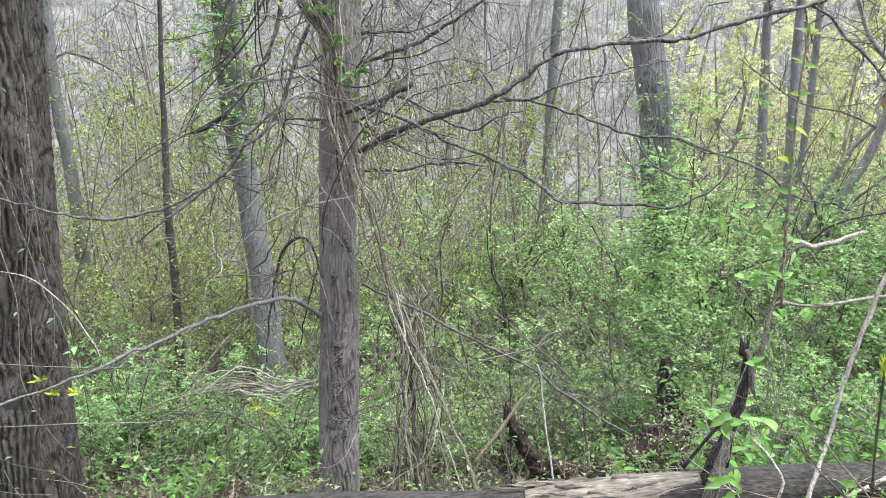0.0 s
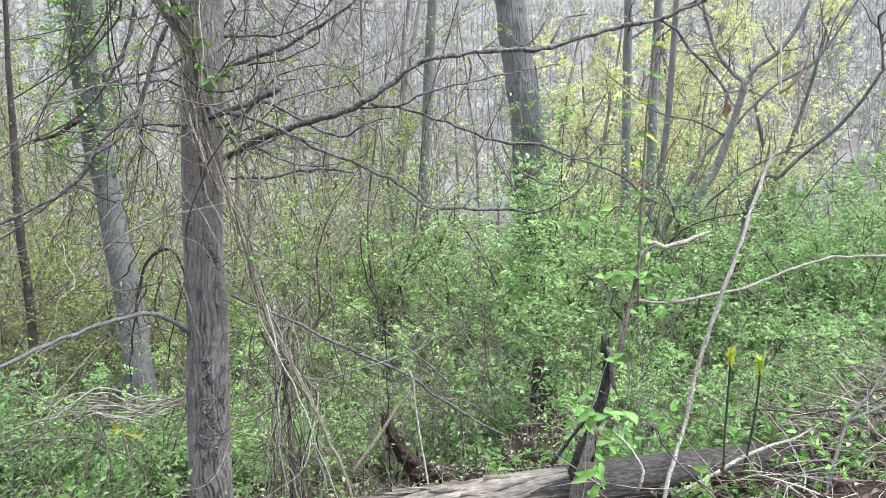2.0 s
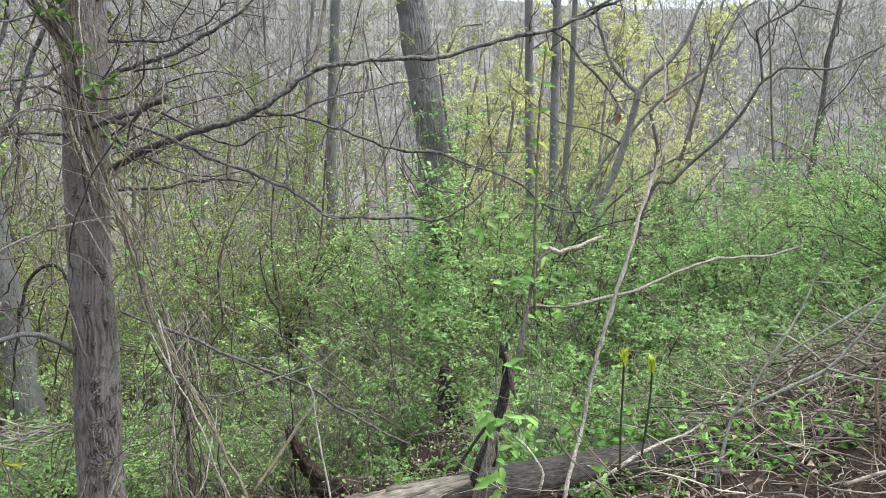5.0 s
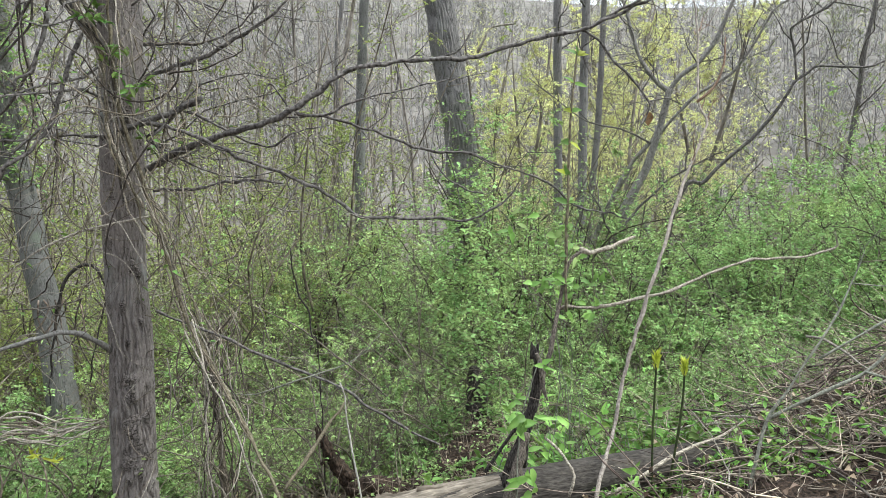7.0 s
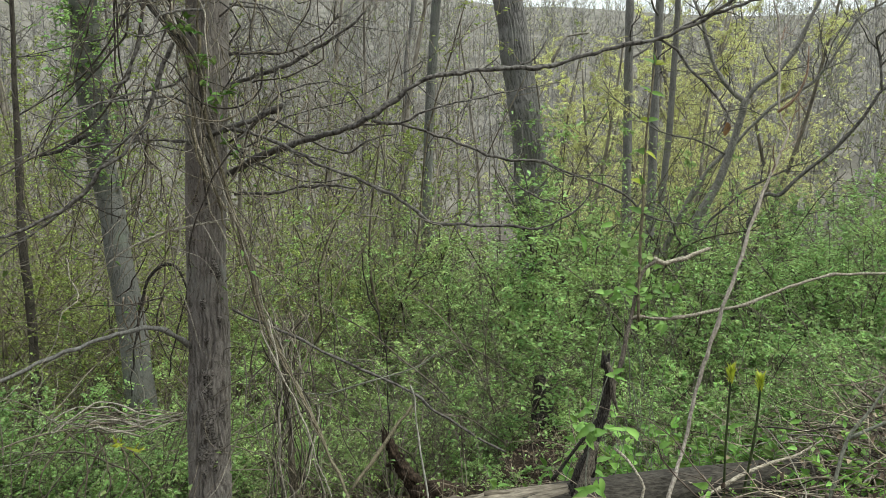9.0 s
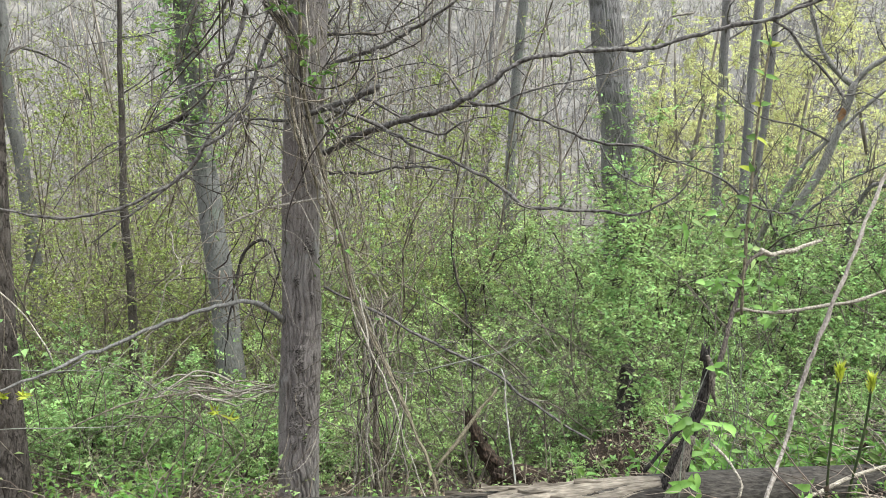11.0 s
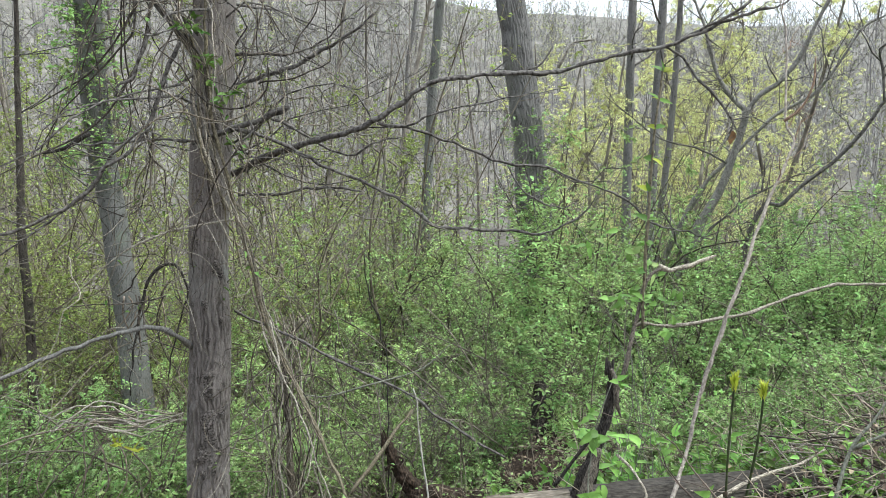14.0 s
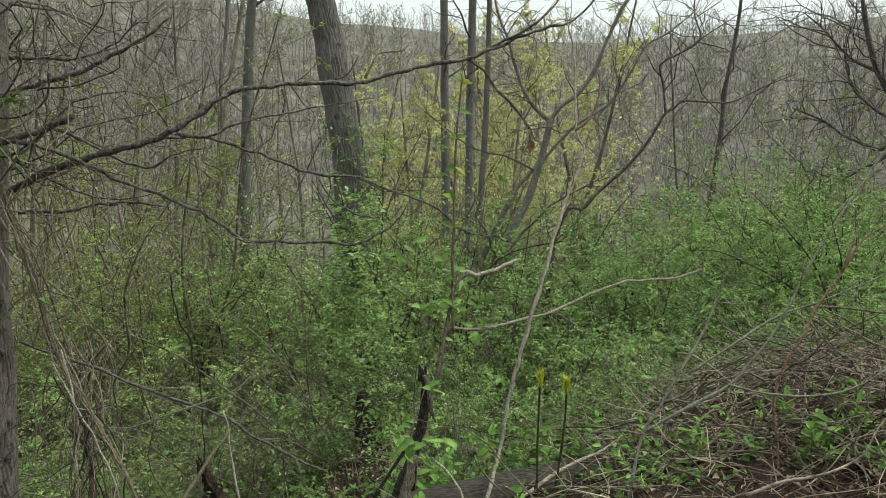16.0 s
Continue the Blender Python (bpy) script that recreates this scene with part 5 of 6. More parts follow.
def build_near():
    rng = np.random.default_rng(61)
    log = thing("fallen_log", (0.9, 2.66, float(ground_z(0.9, 2.66))), "weathered dark fallen log with pale splintered bark", "log")
    g = Geo()
    g.tube(spline(LOG, 0.012), 90, bark_relief(0.007, 56, 3.2, 7))
    part("trunk", g, M_LOG, log)
    core = spline(LOG, 0.02)
    core = core[(core[:, 0] > 0.3) & (core[:, 0] < 0.99)]
    u, a = np.meshgrid(np.arange(len(core)), np.linspace(0, 1, 40), indexing="ij")
    end = np.clip(np.minimum(u, len(core) - 1 - u) / 9, 0, 1)
    reach = 0.35 + 0.65 * end * (0.6 + 0.5 * value_noise(u * 0.22, u * 0 + 3))
    th = radians(104) + (a - 0.5) * 1.7 * reach
    r = core[:, 3][:, None] + 0.007 - 0.010 * np.abs(2 * a - 1) ** 6 + 0.007 * (value_noise(a * 26, u * 0.22, 64) - 0.5) - 0.008 * (np.abs(value_noise(a * 13 + 7, u * 0.07, 64) - 0.5) < 0.06)
    v = np.stack([np.repeat(core[:, :1], 40, 1), core[:, 1][:, None] + r * np.cos(th), core[:, 2][:, None] + r * np.sin(th)], -1)
    i = np.arange(len(core) - 1)[:, None] * 40 + np.arange(39)[None]
    g = Geo()
    g.add(v.reshape(-1, 3), np.stack([i, i + 1, i + 41, i + 40], -1).reshape(-1, 4))
    part("bark_slab", g, M_LOG_PALE, log, "pale cracked slab of weathered wood")
    for k in range(16):
        x = rng.uniform(0.2, 0.85)
        i = np.interp(x, [r[0] for r in LOG], np.arange(len(LOG)))
        c = np.array([np.interp(i, np.arange(len(LOG)), [r[j] for r in LOG]) for j in range(4)])
        a, ln, w = radians(rng.uniform(75, 170)), rng.uniform(0.08, 0.3), rng.uniform(0.003, 0.009)
        g = Geo()
        v = []
        for u in np.linspace(-1, 1, 9):
            half = w * (1 - u * u) ** 0.6 * (0.8 + 0.4 * rng.random()) + 0.001
            for e in (-1, -0.4, 0.4, 1):
                t, r = a + e * half / c[3], c[3] + (0.006 if abs(e) < 0.9 else -0.004) + rng.normal() * 0.0015
                v.append((x + u * ln, c[1] + r * math.cos(t), c[2] + r * math.sin(t) + 0.03 * u * (rng.random() - 0.5)))
        b = np.arange(8)[:, None] * 4
        g.add(np.array(v), np.vstack([b + np.array([[j, j + 1, j + 5, j + 4]]) for j in range(3)]))
        part("splinter", g, M_LOG_PALE, log, "pale splintered slab of bark", smooth=False)
    snag = thing("broken_snag", (0.98, 2.61, float(ground_z(0.98, 2.61))), "broken blackened sapling snag with dead side branches", "dead tree")
    g = Geo()
    g.tube(spline(grounded(SNAG_TRUNK, 0.1), 0.012), 24, bark_relief(0.009, 8, 9.0, 2))
    part("trunk", g, M_CHAR, snag)
    for dx, h in ((-0.011, 0.03), (-0.003, 0.012), (0.009, 0.02)):
        x, y, z, r = SNAG_TRUNK[-1]
        stick("splinter", [(x + dx, y, z - 0.04, 0.009), (x + dx * 1.2, y, z + h * 0.5, 0.006), (x + dx * 1.6, y, z + h, 0.001)], M_CHAR, snag)
    stick("stem", SNAG_STEM, M_SNAG, snag, 10, wobble=0.004)
    stick("branch", SNAG_DEAD_BRANCH, M_BRANCH_TAN, snag, 12, step=0.015, wobble=0.016, label="weathered broken dead branch")
    stick("splinter", [(1.105, 2.60, 0.72, 0.007), (1.125, 2.595, 0.66, 0.012), (1.13, 2.59, 0.59, 0.010), (1.15, 2.585, 0.53, 0.002)], M_SNAG, snag, 8, 0.01, "torn brown strip of wood")
    stick("post", [(1.06, 2.56, 0.42, 0.010), (1.03, 2.55, 0.33, 0.021), (0.99, 2.53, 0.2, 0.024), (0.95, 2.5, 0.02, 0.028)], M_SNAG, snag, 14, 0.012, "grey-brown rotten upright stem", 0.004)
    stick("branch", SNAG_SIDE_BRANCH, M_BRANCH_TAN, snag, 9, wobble=0.006, label="long knobbly grey side branch")
    stick("prop", SNAG_PROP, M_CHAR, snag, 10, wobble=0.004, label="dark leaning broken stick")
    stick("rod", SNAG_ROD, M_CHAR, snag, 8, wobble=0.003, label="dark thin upright stick")
    for rows, mt in ((PALE_VINE_LEFT, M_LIMB_PALE), (THIN_STEM_LOW, M_STEM_GREEN), (THIN_STEM_MID, M_STEM_GREEN)):
        tv = thing("thin_vine", (rows[2][0], rows[2][1], rows[2][2]), "thin pale vine stem strung between the trees", "vine", "thin strung vines")
        stick("stem", rows, mt, tv, 6, wobble=0.002)
    cl = thing("young_climber", (1.24, 2.85, 1.2), "slender upright stem with young yellow-green leaves", "shrub")
    stick("stem", CLIMBER_STEM, M_VINE_MAIN, cl, 7, wobble=0.003)
    p = spline(CLIMBER_STEM, 0.05)
    for i in range(2, len(p), 2):
        turn = rng.uniform(0, 6.28)
        young = i > len(p) * 0.45
        for k in range(rng.integers(2, 5)):
            a = turn + k * 2.1 + rng.normal() * 0.3
            near_leaf("leaf", rng, cl, p[i, :3], (math.cos(a), math.sin(a) * 0.6, rng.uniform(-0.2, 0.7)), rng.uniform(0.032, 0.068), rng.uniform(0.017, 0.03), M_BUD if young and k % 3 == 0 else M_LEAF_NEAR)
    lc = thing("leafy_climber", (0.97, 2.47, float(ground_z(0.97, 2.47))), "broad-leaved green climber on the broken snag", "plant")
    rows = [(0.97, 2.47, 0.0, 0.003), (1.0, 2.5, 0.22, 0.003), (1.01, 2.52, 0.4, 0.003), (1.04, 2.53, 0.56, 0.0025), (1.1, 2.52, 0.76, 0.002)]
    stick("stem", rows, M_STEM_GREEN, lc, 6, wobble=0.004)
    for x, y, z, count, big in ((1.01, 2.5, 0.49, 7, 0.062), (1.02, 2.49, 0.27, 7, 0.062), (1.09, 2.5, 0.71, 4, 0.04), (1.03, 2.48, 0.17, 5, 0.05), (0.99, 2.51, 0.58, 4, 0.04), (0.8, 2.42, 0.12, 4, 0.04), (0.95, 2.44, 0.1, 5, 0.045)):
        for k in range(count):
            a = k * 2.4 + z * 9
            near_leaf("leaf", rng, lc, (x + rng.normal() * 0.014, y + rng.normal() * 0.01, z + rng.normal() * 0.025), (math.cos(a), -0.35, math.sin(a) * 0.6 - 0.1), big * rng.uniform(0.75, 1.15), big * rng.uniform(0.5, 0.62), M_LEAF_NEAR)
    lb = thing("leafy_bush", (1.42, 2.95, float(ground_z(1.42, 2.95))), "young bush with broad fresh leaves behind the snag", "shrub")
    for x, y, z in ((1.31, 2.72, 0.87), (1.22, 2.76, 0.92), (1.4, 2.68, 0.83), (1.1, 2.81, 1.17), (1.23, 2.75, 1.16), (1.33, 2.7, 1.1), (1.36, 2.8, 0.98), (1.5, 2.85, 0.9)):
        rows = [(1.45 + rng.normal() * 0.12, 3.0 + rng.normal() * 0.08, float(ground_z(1.4, 3.0)), 0.002), (1.42 + (x - 1.42) * 0.3 + rng.normal() * 0.06, 2.97, z * 0.4, 0.0016), (1.42 + (x - 1.42) * 0.7 + rng.normal() * 0.05, 2.94, z * 0.8, 0.0013), (x, y + 0.1, z, 0.0008)]
        stick("stem", rows, M_STEM_GREEN, lb, 5, wobble=0.012, seed=int(x * 100))
        for k in range(7 if z < 1.05 else 5):
            a = k * 2.4 + x * 50
            near_leaf("leaf", rng, lb, (x + rng.normal() * 0.03, y + 0.1 + rng.normal() * 0.03, z + rng.normal() * 0.035), (math.cos(a), -0.3, math.sin(a) * 0.7 + 0.1), rng.uniform(0.03, 0.06), rng.uniform(0.018, 0.03), M_LEAF_PALE if z > 1.05 and k % 2 else M_LEAF_NEAR)
    sap = thing("sapling", (1.40, 2.66, float(ground_z(1.40, 2.66))), "thin leaning tan sapling with bare stem", "sapling")
    stick("stem", grounded([(x, y, z, r * 0.86) for x, y, z, r in SAPLING_STEM], 0.1), M_STEM, sap, 12, step=0.02, wobble=0.004)
    stick("branch", SAPLING_SIDE, M_STEM_RED, sap, 8)
    g = Geo()
    side_twigs(g, rng, spline(SAPLING_STEM, 0.1), 8, 0.3, 0.003, 2, 0.35, start=0.55)
    stuff("twig_spray", g, M_STEM_RED, sap)
    gs = thing("grey_sapling", foot([GREY_STEM[0]]), "slim grey-green forked sapling without leaves", "sapling")
    stick("stem", grounded(GREY_STEM, 0.1), M_STEM_GREEN, gs, 10, wobble=0.003)
    for r in (GREY_FORK_A, GREY_FORK_B, GREY_FORK_C):
        stick("branch", r, M_STEM_GREEN, gs, 9, wobble=0.003)
    g = Geo()
    for r in (GREY_STEM, GREY_FORK_A, GREY_FORK_B):
        side_twigs(g, rng, spline(r, 0.1), 5, 0.35, 0.0025, 2, 0.3, start=0.4)
    stuff("twig_spray", g, M_STEM_GREEN, gs)
    bs = thing("brown_sapling", foot([BROWN_STEM[0]]), "slim reddish-brown bare sapling", "sapling")
    stick("stem", grounded(BROWN_STEM, 0.1), M_STEM_RED, bs, 10, wobble=0.003)
    stick("branch", BROWN_SIDE, M_VINE, bs, 8)
    stick("branch", BROWN_TOP, M_STEM_RED, bs, 8)
    for rows, nm in ((BUD_LEFT, "a"), (BUD_RIGHT, "b")):
        sh = thing("budding_shoot", foot([rows[0]]), "dark green shoot topped by a yellow-green leaf bud", "shoot", "budding shoots")
        stick("stem", grounded(rows, 0.05), M_SHOOT, sh, 8)
        x, y, z, r = max(rows, key=lambda q: q[2])
        for k in range(30):
            a = k * 2.4
            near_leaf("bud_leaf", rng, sh, (x, y, z - 0.03 + 0.002 * k), (math.cos(a) * 0.38, math.sin(a) * 0.38, 1), rng.uniform(0.028, 0.055), 0.010, M_BUD)
        for k in range(5):
            q = spline(rows, 0.05)
            i = rng.integers(0, len(q))
            a = rng.uniform(0, 2 * np.pi)
            near_leaf("bud_leaf", rng, sh, q[i, :3], (math.cos(a), math.sin(a), 0.5), rng.uniform(0.01, 0.02), 0.008, M_STEM_RED)
    rows = [(1.5, 4.79, -0.08, 0.025), (1.51, 4.78, -0.15, 0.055), (1.53, 4.76, -0.3, 0.08), (1.55, 4.75, -0.55, 0.10), (1.55, 4.75, -1.2, 0.16)]
    ivy = [(1.34, 4.8, 1.2, 0.02), (1.42, 4.78, 0.6, 0.05), (1.49, 4.75, 0.1, 0.08), (1.54, 4.72, -0.5, 0.1)]
    dk = thing("dead_tree", foot(rows), "blackened dead trunk overgrown with small green leaves", "dead tree")
    g = Geo()
    g.tube(spline(rows, 0.012), 36, crumbled)
    part("trunk", g, M_CHAR, dk)
    g, st, tips = Geo(), Geo(), []
    q = spline(ivy, 0.05)
    for k in range(330):
        i = rng.integers(0, len(q))
        a = rng.uniform(0, 6.28) if k < 230 else rng.uniform(-2.8, -0.3)
        d = np.array([math.cos(a), math.sin(a), 0.2])
        tw = twig_rows(rng, q[i, :3] + d * q[i, 3], d, rng.uniform(0.12, 0.4), 0.002, 0.4, n=5)
        st.tube(tw, 3, end=False)
        tips.append(tw)
    leaf_spray(g, rng, tips, 9, 0.038, 0.02, 0.1, True)
    stuff("twig_spray", st, M_SHRUB_TWIG, dk)
    stuff("foliage", g, M_LEAF, dk, "small bright green leaves")
    md = thing("leaf_mound", (1.5, 4.6, float(ground_z(1.5, 4.6))), "low mound of dark soil and dead leaves", "mound")
    z0 = float(ground_z(1.5, 4.6))
    a, r = np.meshgrid(np.linspace(0, 2 * np.pi, 41)[:-1], np.linspace(0, 1, 14))
    hx, hy = 1.5 + 0.75 * r * np.cos(a), 4.6 + 0.6 * r * np.sin(a)
    hz = ground_z(hx, hy) - 0.05 + 0.42 * (1 - r ** 2) ** 1.3 + 0.05 * value_noise(a * 40 / 6.2832, r * 9, 40) * (1 - r)
    g = Geo()
    i = np.arange(13)[:, None] * 40 + np.arange(40)[None]
    j = np.arange(13)[:, None] * 40 + (np.arange(40)[None] + 1) % 40
    g.add(np.stack([hx, hy, hz], -1).reshape(-1, 3), np.stack([i, j, j + 40, i + 40], -1).reshape(-1, 4))
    part("soil", g, M_ROT, md)
    g = Geo()
    k = rng.integers(0, hx.size, 1100)
    c = np.stack([hx.ravel()[k], hy.ravel()[k], hz.ravel()[k]], 1) + rng.normal(size=(1100, 3)) * 0.025 + np.array([0, 0, 0.015])
    g.leaves(c, rng.normal(size=(1100, 3)) * np.array([1, 1, 0.4]), np.array([0, -0.4, 1.0]) + rng.normal(size=(1100, 3)) * 0.4, rng.uniform(0.018, 0.04, 1100), rng.uniform(0.010, 0.022, 1100), 0.4)
    stuff("dead_foliage", g, M_LITTER, md, "dry brown dead leaves")
    wst = thing("white_stick", foot([WHITE_STICK[-1]]), "thin upright bleached stick", "stick")
    stick("stick", grounded(WHITE_STICK, 0.05), M_BLEACHED, wst, 8, wobble=0.002)
    fb = thing("fallen_branch", (0.9, 3.9, 0.2), "dark thin fallen branch slanting through the brush", "branch")
    stick("branch", FALLEN_BRANCH, M_LIMB, fb, 9, wobble=0.006)
    g = Geo()
    side_twigs(g, rng, spline(FALLEN_BRANCH, 0.1), 16, 0.35, 0.0025, 2, 0.35)
    stuff("twig_spray", g, M_LIMB, fb)
    pb = thing("bare_branch", (0.3, 3.95, 0.2), "pale grey bare branch crossing the brush", "branch")
    stick("branch", PALE_CROSS_BRANCH, M_STEM_GREEN, pb, 8, wobble=0.005)
    ds = thing("dead_sapling", (0.35, 4.6, float(ground_z(0.35, 4.6))), "dark upright bare stem", "sapling")
    stick("stem", grounded(DARK_STEM, 0.05), M_CHAR, ds, 7, wobble=0.006)
    da = thing("dead_vine_arch", foot([DARK_ARCH[0]]), "dark twisted dead vine bent over in an arch", "vine")
    stick("stem", DARK_ARCH, M_CHAR, da, 9, wobble=0.01)
    for k in range(16):
        tw = twig_rows(rng, (-1.2 + rng.normal() * 0.12, 5.2, 0.45), (rng.normal() * 0.6, 0, rng.normal() - 0.5), rng.uniform(0.4, 1.0), 0.006, 0.3, 0.08, n=8)
        stick("strand", tw, M_VINE_DARK if k % 2 else M_TWIG_DRY, da, 5, 0.05)
    dt = thing("dead_twig", (-1.45, 5.0, 1.2), "short dark dead twig hanging in the thicket", "branch")
    stick("twig", DARK_TWIG, M_CHAR, dt, 7)
    for x, y, z in ((-1.9, 3.45, 0.2), (-1.8, 3.45, 0.22), (-0.95, 3.9, -0.09), (-1.03, 3.9, -0.05), (-2.05, 3.6, 0.22)):
        sp = thing("leaf_sprig", (x, y, z), "small yellow-green sprig of new leaves", "plant", "yellow sprigs")
        for k in range(9):
            a = rng.uniform(0, 6.28)
            near_leaf("leaf", rng, sp, (x + rng.normal() * 0.01, y, z + rng.normal() * 0.008), (math.cos(a), -0.3, math.sin(a) * 0.5 + 0.5), rng.uniform(0.03, 0.06), 0.013, M_BUD)
    st = thing("rotten_stump", foot(grounded(ROTTEN_STUMP)), "crumbling red-brown rotten stump", "stump")
    g = Geo()

    g.tube(spline(grounded(ROTTEN_STUMP), 0.01), 44, crumbled)
    part("wood", g, M_ROT, st)
    g = Geo()
    g.tube(spline([(0.62, 4.55, -0.75, 0.05), (0.8, 4.5, -0.74, 0.08), (0.95, 4.5, -0.82, 0.06), (1.05, 4.55, -0.95, 0.03)], 0.012), 30, crumbled)
    part("root", g, M_ROT, st)
    for k in range(9):
        x, y, z, r = ROTTEN_STUMP[k % 4]
        stick("splinter", [(x + rng.normal() * r * 0.5, y - r * 0.6, z - 0.06, 0.012), (x + rng.normal() * r * 0.6, y - r * 0.8, z + 0.01, 0.008), (x - 0.02 + rng.normal() * r * 0.6, y - r * 0.7, z + 0.05 + 0.03 * rng.random(), 0.001)], M_ROT, st, 6, 0.02)
    ps = thing("pale_fallen_stick", foot([GREY_PALE_STICK[2]]), "pale grey dead stick leaning on the log", "stick")
    stick("stick", GREY_PALE_STICK, M_BRANCH_TAN, ps, 10, wobble=0.005)
    pr = thing("pale_vine", foot([PALE_ROOT[0]]), "pale dry vine stem bent over the log", "vine")
    stick("stem", PALE_ROOT, M_BRANCH_TAN, pr, 8, wobble=0.003)
    dl = thing("dead_leaf", (2.05, 3.45, 1.62), "curled dry brown leaf hanging from a twig", "leaf")
    near_leaf("blade", rng, dl, (2.0, 3.45, 1.64), (0.1, 0.1, -1), 0.07, 0.05, M_DRY_LEAF)


build_near()


def build_seedlings():
    """Leafy seedlings round the log and snag."""
    rng = np.random.default_rng(71)
    spots = [(0.88, 2.3, 0.2), (1.2, 2.75, 0.5), (1.3, 2.8, 0.45), (1.35, 2.9, 0.5), (1.12, 2.8, 0.62), (1.7, 2.95, 0.4), (1.85, 3.0, 0.4), (2.1, 3.0, 0.4),
             (2.2, 2.95, 0.45), (2.0, 3.2, 0.5), (2.3, 3.1, 0.35), (2.75, 2.75, 0.4), (2.9, 2.8, 0.35), (1.6, 3.1, 0.5), (1.5, 3.3, 0.6), (1.75, 3.3, 0.6), (1.55, 2.5, 0.2), (2.05, 2.6, 0.2), (1.0, 3.0, 0.6)]
    spots += [(0.3, 2.5, 0.12), (0.55, 2.45, 0.14), (2.6, 3.3, 0.5), (3.1, 3.1, 0.35), (3.3, 2.9, 0.3), (2.23, 2.42, 0.3), (2.28, 2.5, 0.26), (2.2, 2.5, 0.22), (2.3, 2.4, 0.2), (2.62, 2.12, 0.22), (2.7, 2.15, 0.25), (2.76, 2.18, 0.2), (2.55, 2.2, 0.15), (2.45, 2.3, 0.15)]
    for x, y, h in spots:
        z0 = float(ground_z(x, y))
        s = thing("seedling", (x, y, z0), "leafy green seedling beside the log", "plant", "seedlings round the log")
        tw = twig_rows(rng, (x, y, z0), (rng.normal() * 0.15, rng.normal() * 0.15, 1), h, 0.004, 0.12, n=6)
        g = Geo()
        g.tube(spline(tw, 0.04), 5)
        part("stem", g, M_STEM_GREEN, s)
        p = spline(tw, 0.02)
        for k in range(int(5 + 10 * h)):
            i = int(rng.uniform(0.3, 1) * (len(p) - 1))
            a = rng.uniform(0, 2 * np.pi)
            near_leaf("leaf", rng, s, p[i, :3], (math.cos(a), math.sin(a), rng.uniform(-0.1, 0.7)), rng.uniform(0.03, 0.08), rng.uniform(0.018, 0.036), M_LEAF_NEAR)


def build_brush_pile():
    rng = np.random.default_rng(81)
    pile = thing("brush_pile", (3.2, 3.4, float(ground_z(3.2, 3.4))), "tangled heap of dry grey-brown sticks and dead vines", "brush pile")
    u, w = np.meshgrid(np.linspace(-1, 1, 60), np.linspace(-1, 1, 44), indexing="ij")
    x, y = 3.05 + 1.35 * u, 2.75 + 0.85 * w
    lump = np.clip(1 - u ** 2, 0, 1) * np.clip(1 - w ** 2, 0, 1)
    z = ground_z(x, y) - 0.04 + 0.16 * lump ** 0.6 * (0.5 + value_noise(u * 9 + 20, w * 7 + 20)) + 0.05 * (value_noise(u * 26 + 40, w * 20 + 40) - 0.5) * lump
    i = np.arange(59)[:, None] * 44 + np.arange(43)[None]
    g = Geo()
    g.add(np.stack([x, y, z], -1).reshape(-1, 3), np.stack([i, i + 44, i + 45, i + 1], -1).reshape(-1, 4))
    part("soil", g, M_ROT, pile, "dark crumbling earth and rotten wood")
    shapes = []
    for k in range(14):
        g = Geo()
        tw = twig_rows(rng, (-0.5, 0, 0), (1, 0, 0.05), rng.uniform(0.7, 1.5), rng.uniform(0.004, 0.009), 0.24, 0.0, n=10)
        g.tube(spline(tw, 0.07), 6)
        side_twigs(g, rng, tw, 2, 0.25, 0.003, 1, 0.3, sides=4)
        shapes.append(g.mesh("stick", (M_TWIG_DRY, M_LIMB_PALE, M_TWIG_DRY, M_VINE_DARK, M_TWIG_DRY, M_VINE_DARK, M_LIMB_PALE)[k % 7]))
    for k in range(300):
        x, y = rng.normal(2.95, 0.55), rng.normal(2.58, 0.4)
        lift = 0.07 + 0.28 * math.exp(-((x - 3.1) / 0.9) ** 2 - ((y - 2.9) / 0.75) ** 2) * rng.uniform(0.05, 1.0)
        ob = new("stick", shapes[k % 14])
        ob.parent = pile
        m = pose(x, y, float(ground_z(x, y)) + 0.02 + lift, rng.normal() * 14, rng.normal() * 11, rng.uniform(0, 360))
        ob.matrix_basis = Matrix.Translation(-pile.location) @ m @ Matrix.Scale(float(rng.uniform(0.4, 0.9)), 4)
    g = Geo()
    for k in range(1300):
        x, y = rng.normal(2.95, 0.75), rng.normal(2.45, 0.5)
        lift = 0.05 + 0.28 * math.exp(-((x - 3.1) / 1.0) ** 2 - ((y - 3.1) / 0.9) ** 2) * rng.uniform(0, 1.0)
        a = rng.uniform(0, 6.28)
        g.tube(twig_rows(rng, (x, y, float(ground_z(x, y)) + 0.01 + lift), (math.cos(a), math.sin(a), rng.normal() * 0.3), rng.uniform(0.25, 0.9), rng.uniform(0.0014, 0.004), 0.22, 0.03, n=7), 4, end=False)
    stuff("twig_tangle", g, M_PILE_TWIG, pile)
    g = Geo()
    n = 1500
    x, y = rng.normal(2.9, 0.6, n), rng.normal(2.6, 0.45, n)
    c = np.stack([x, y, ground_z(x, y) + 0.05 + rng.random(n) ** 2 * 0.25], 1)
    g.leaves(c, rng.normal(size=(n, 3)), np.array([0, -0.4, 1.0]) + rng.normal(size=(n, 3)) * 0.6, rng.uniform(0.015, 0.045, n), rng.uniform(0.010, 0.028, n), 0.5)
    stuff("dead_foliage", g, M_LITTER, pile, "pale curled dead leaves")


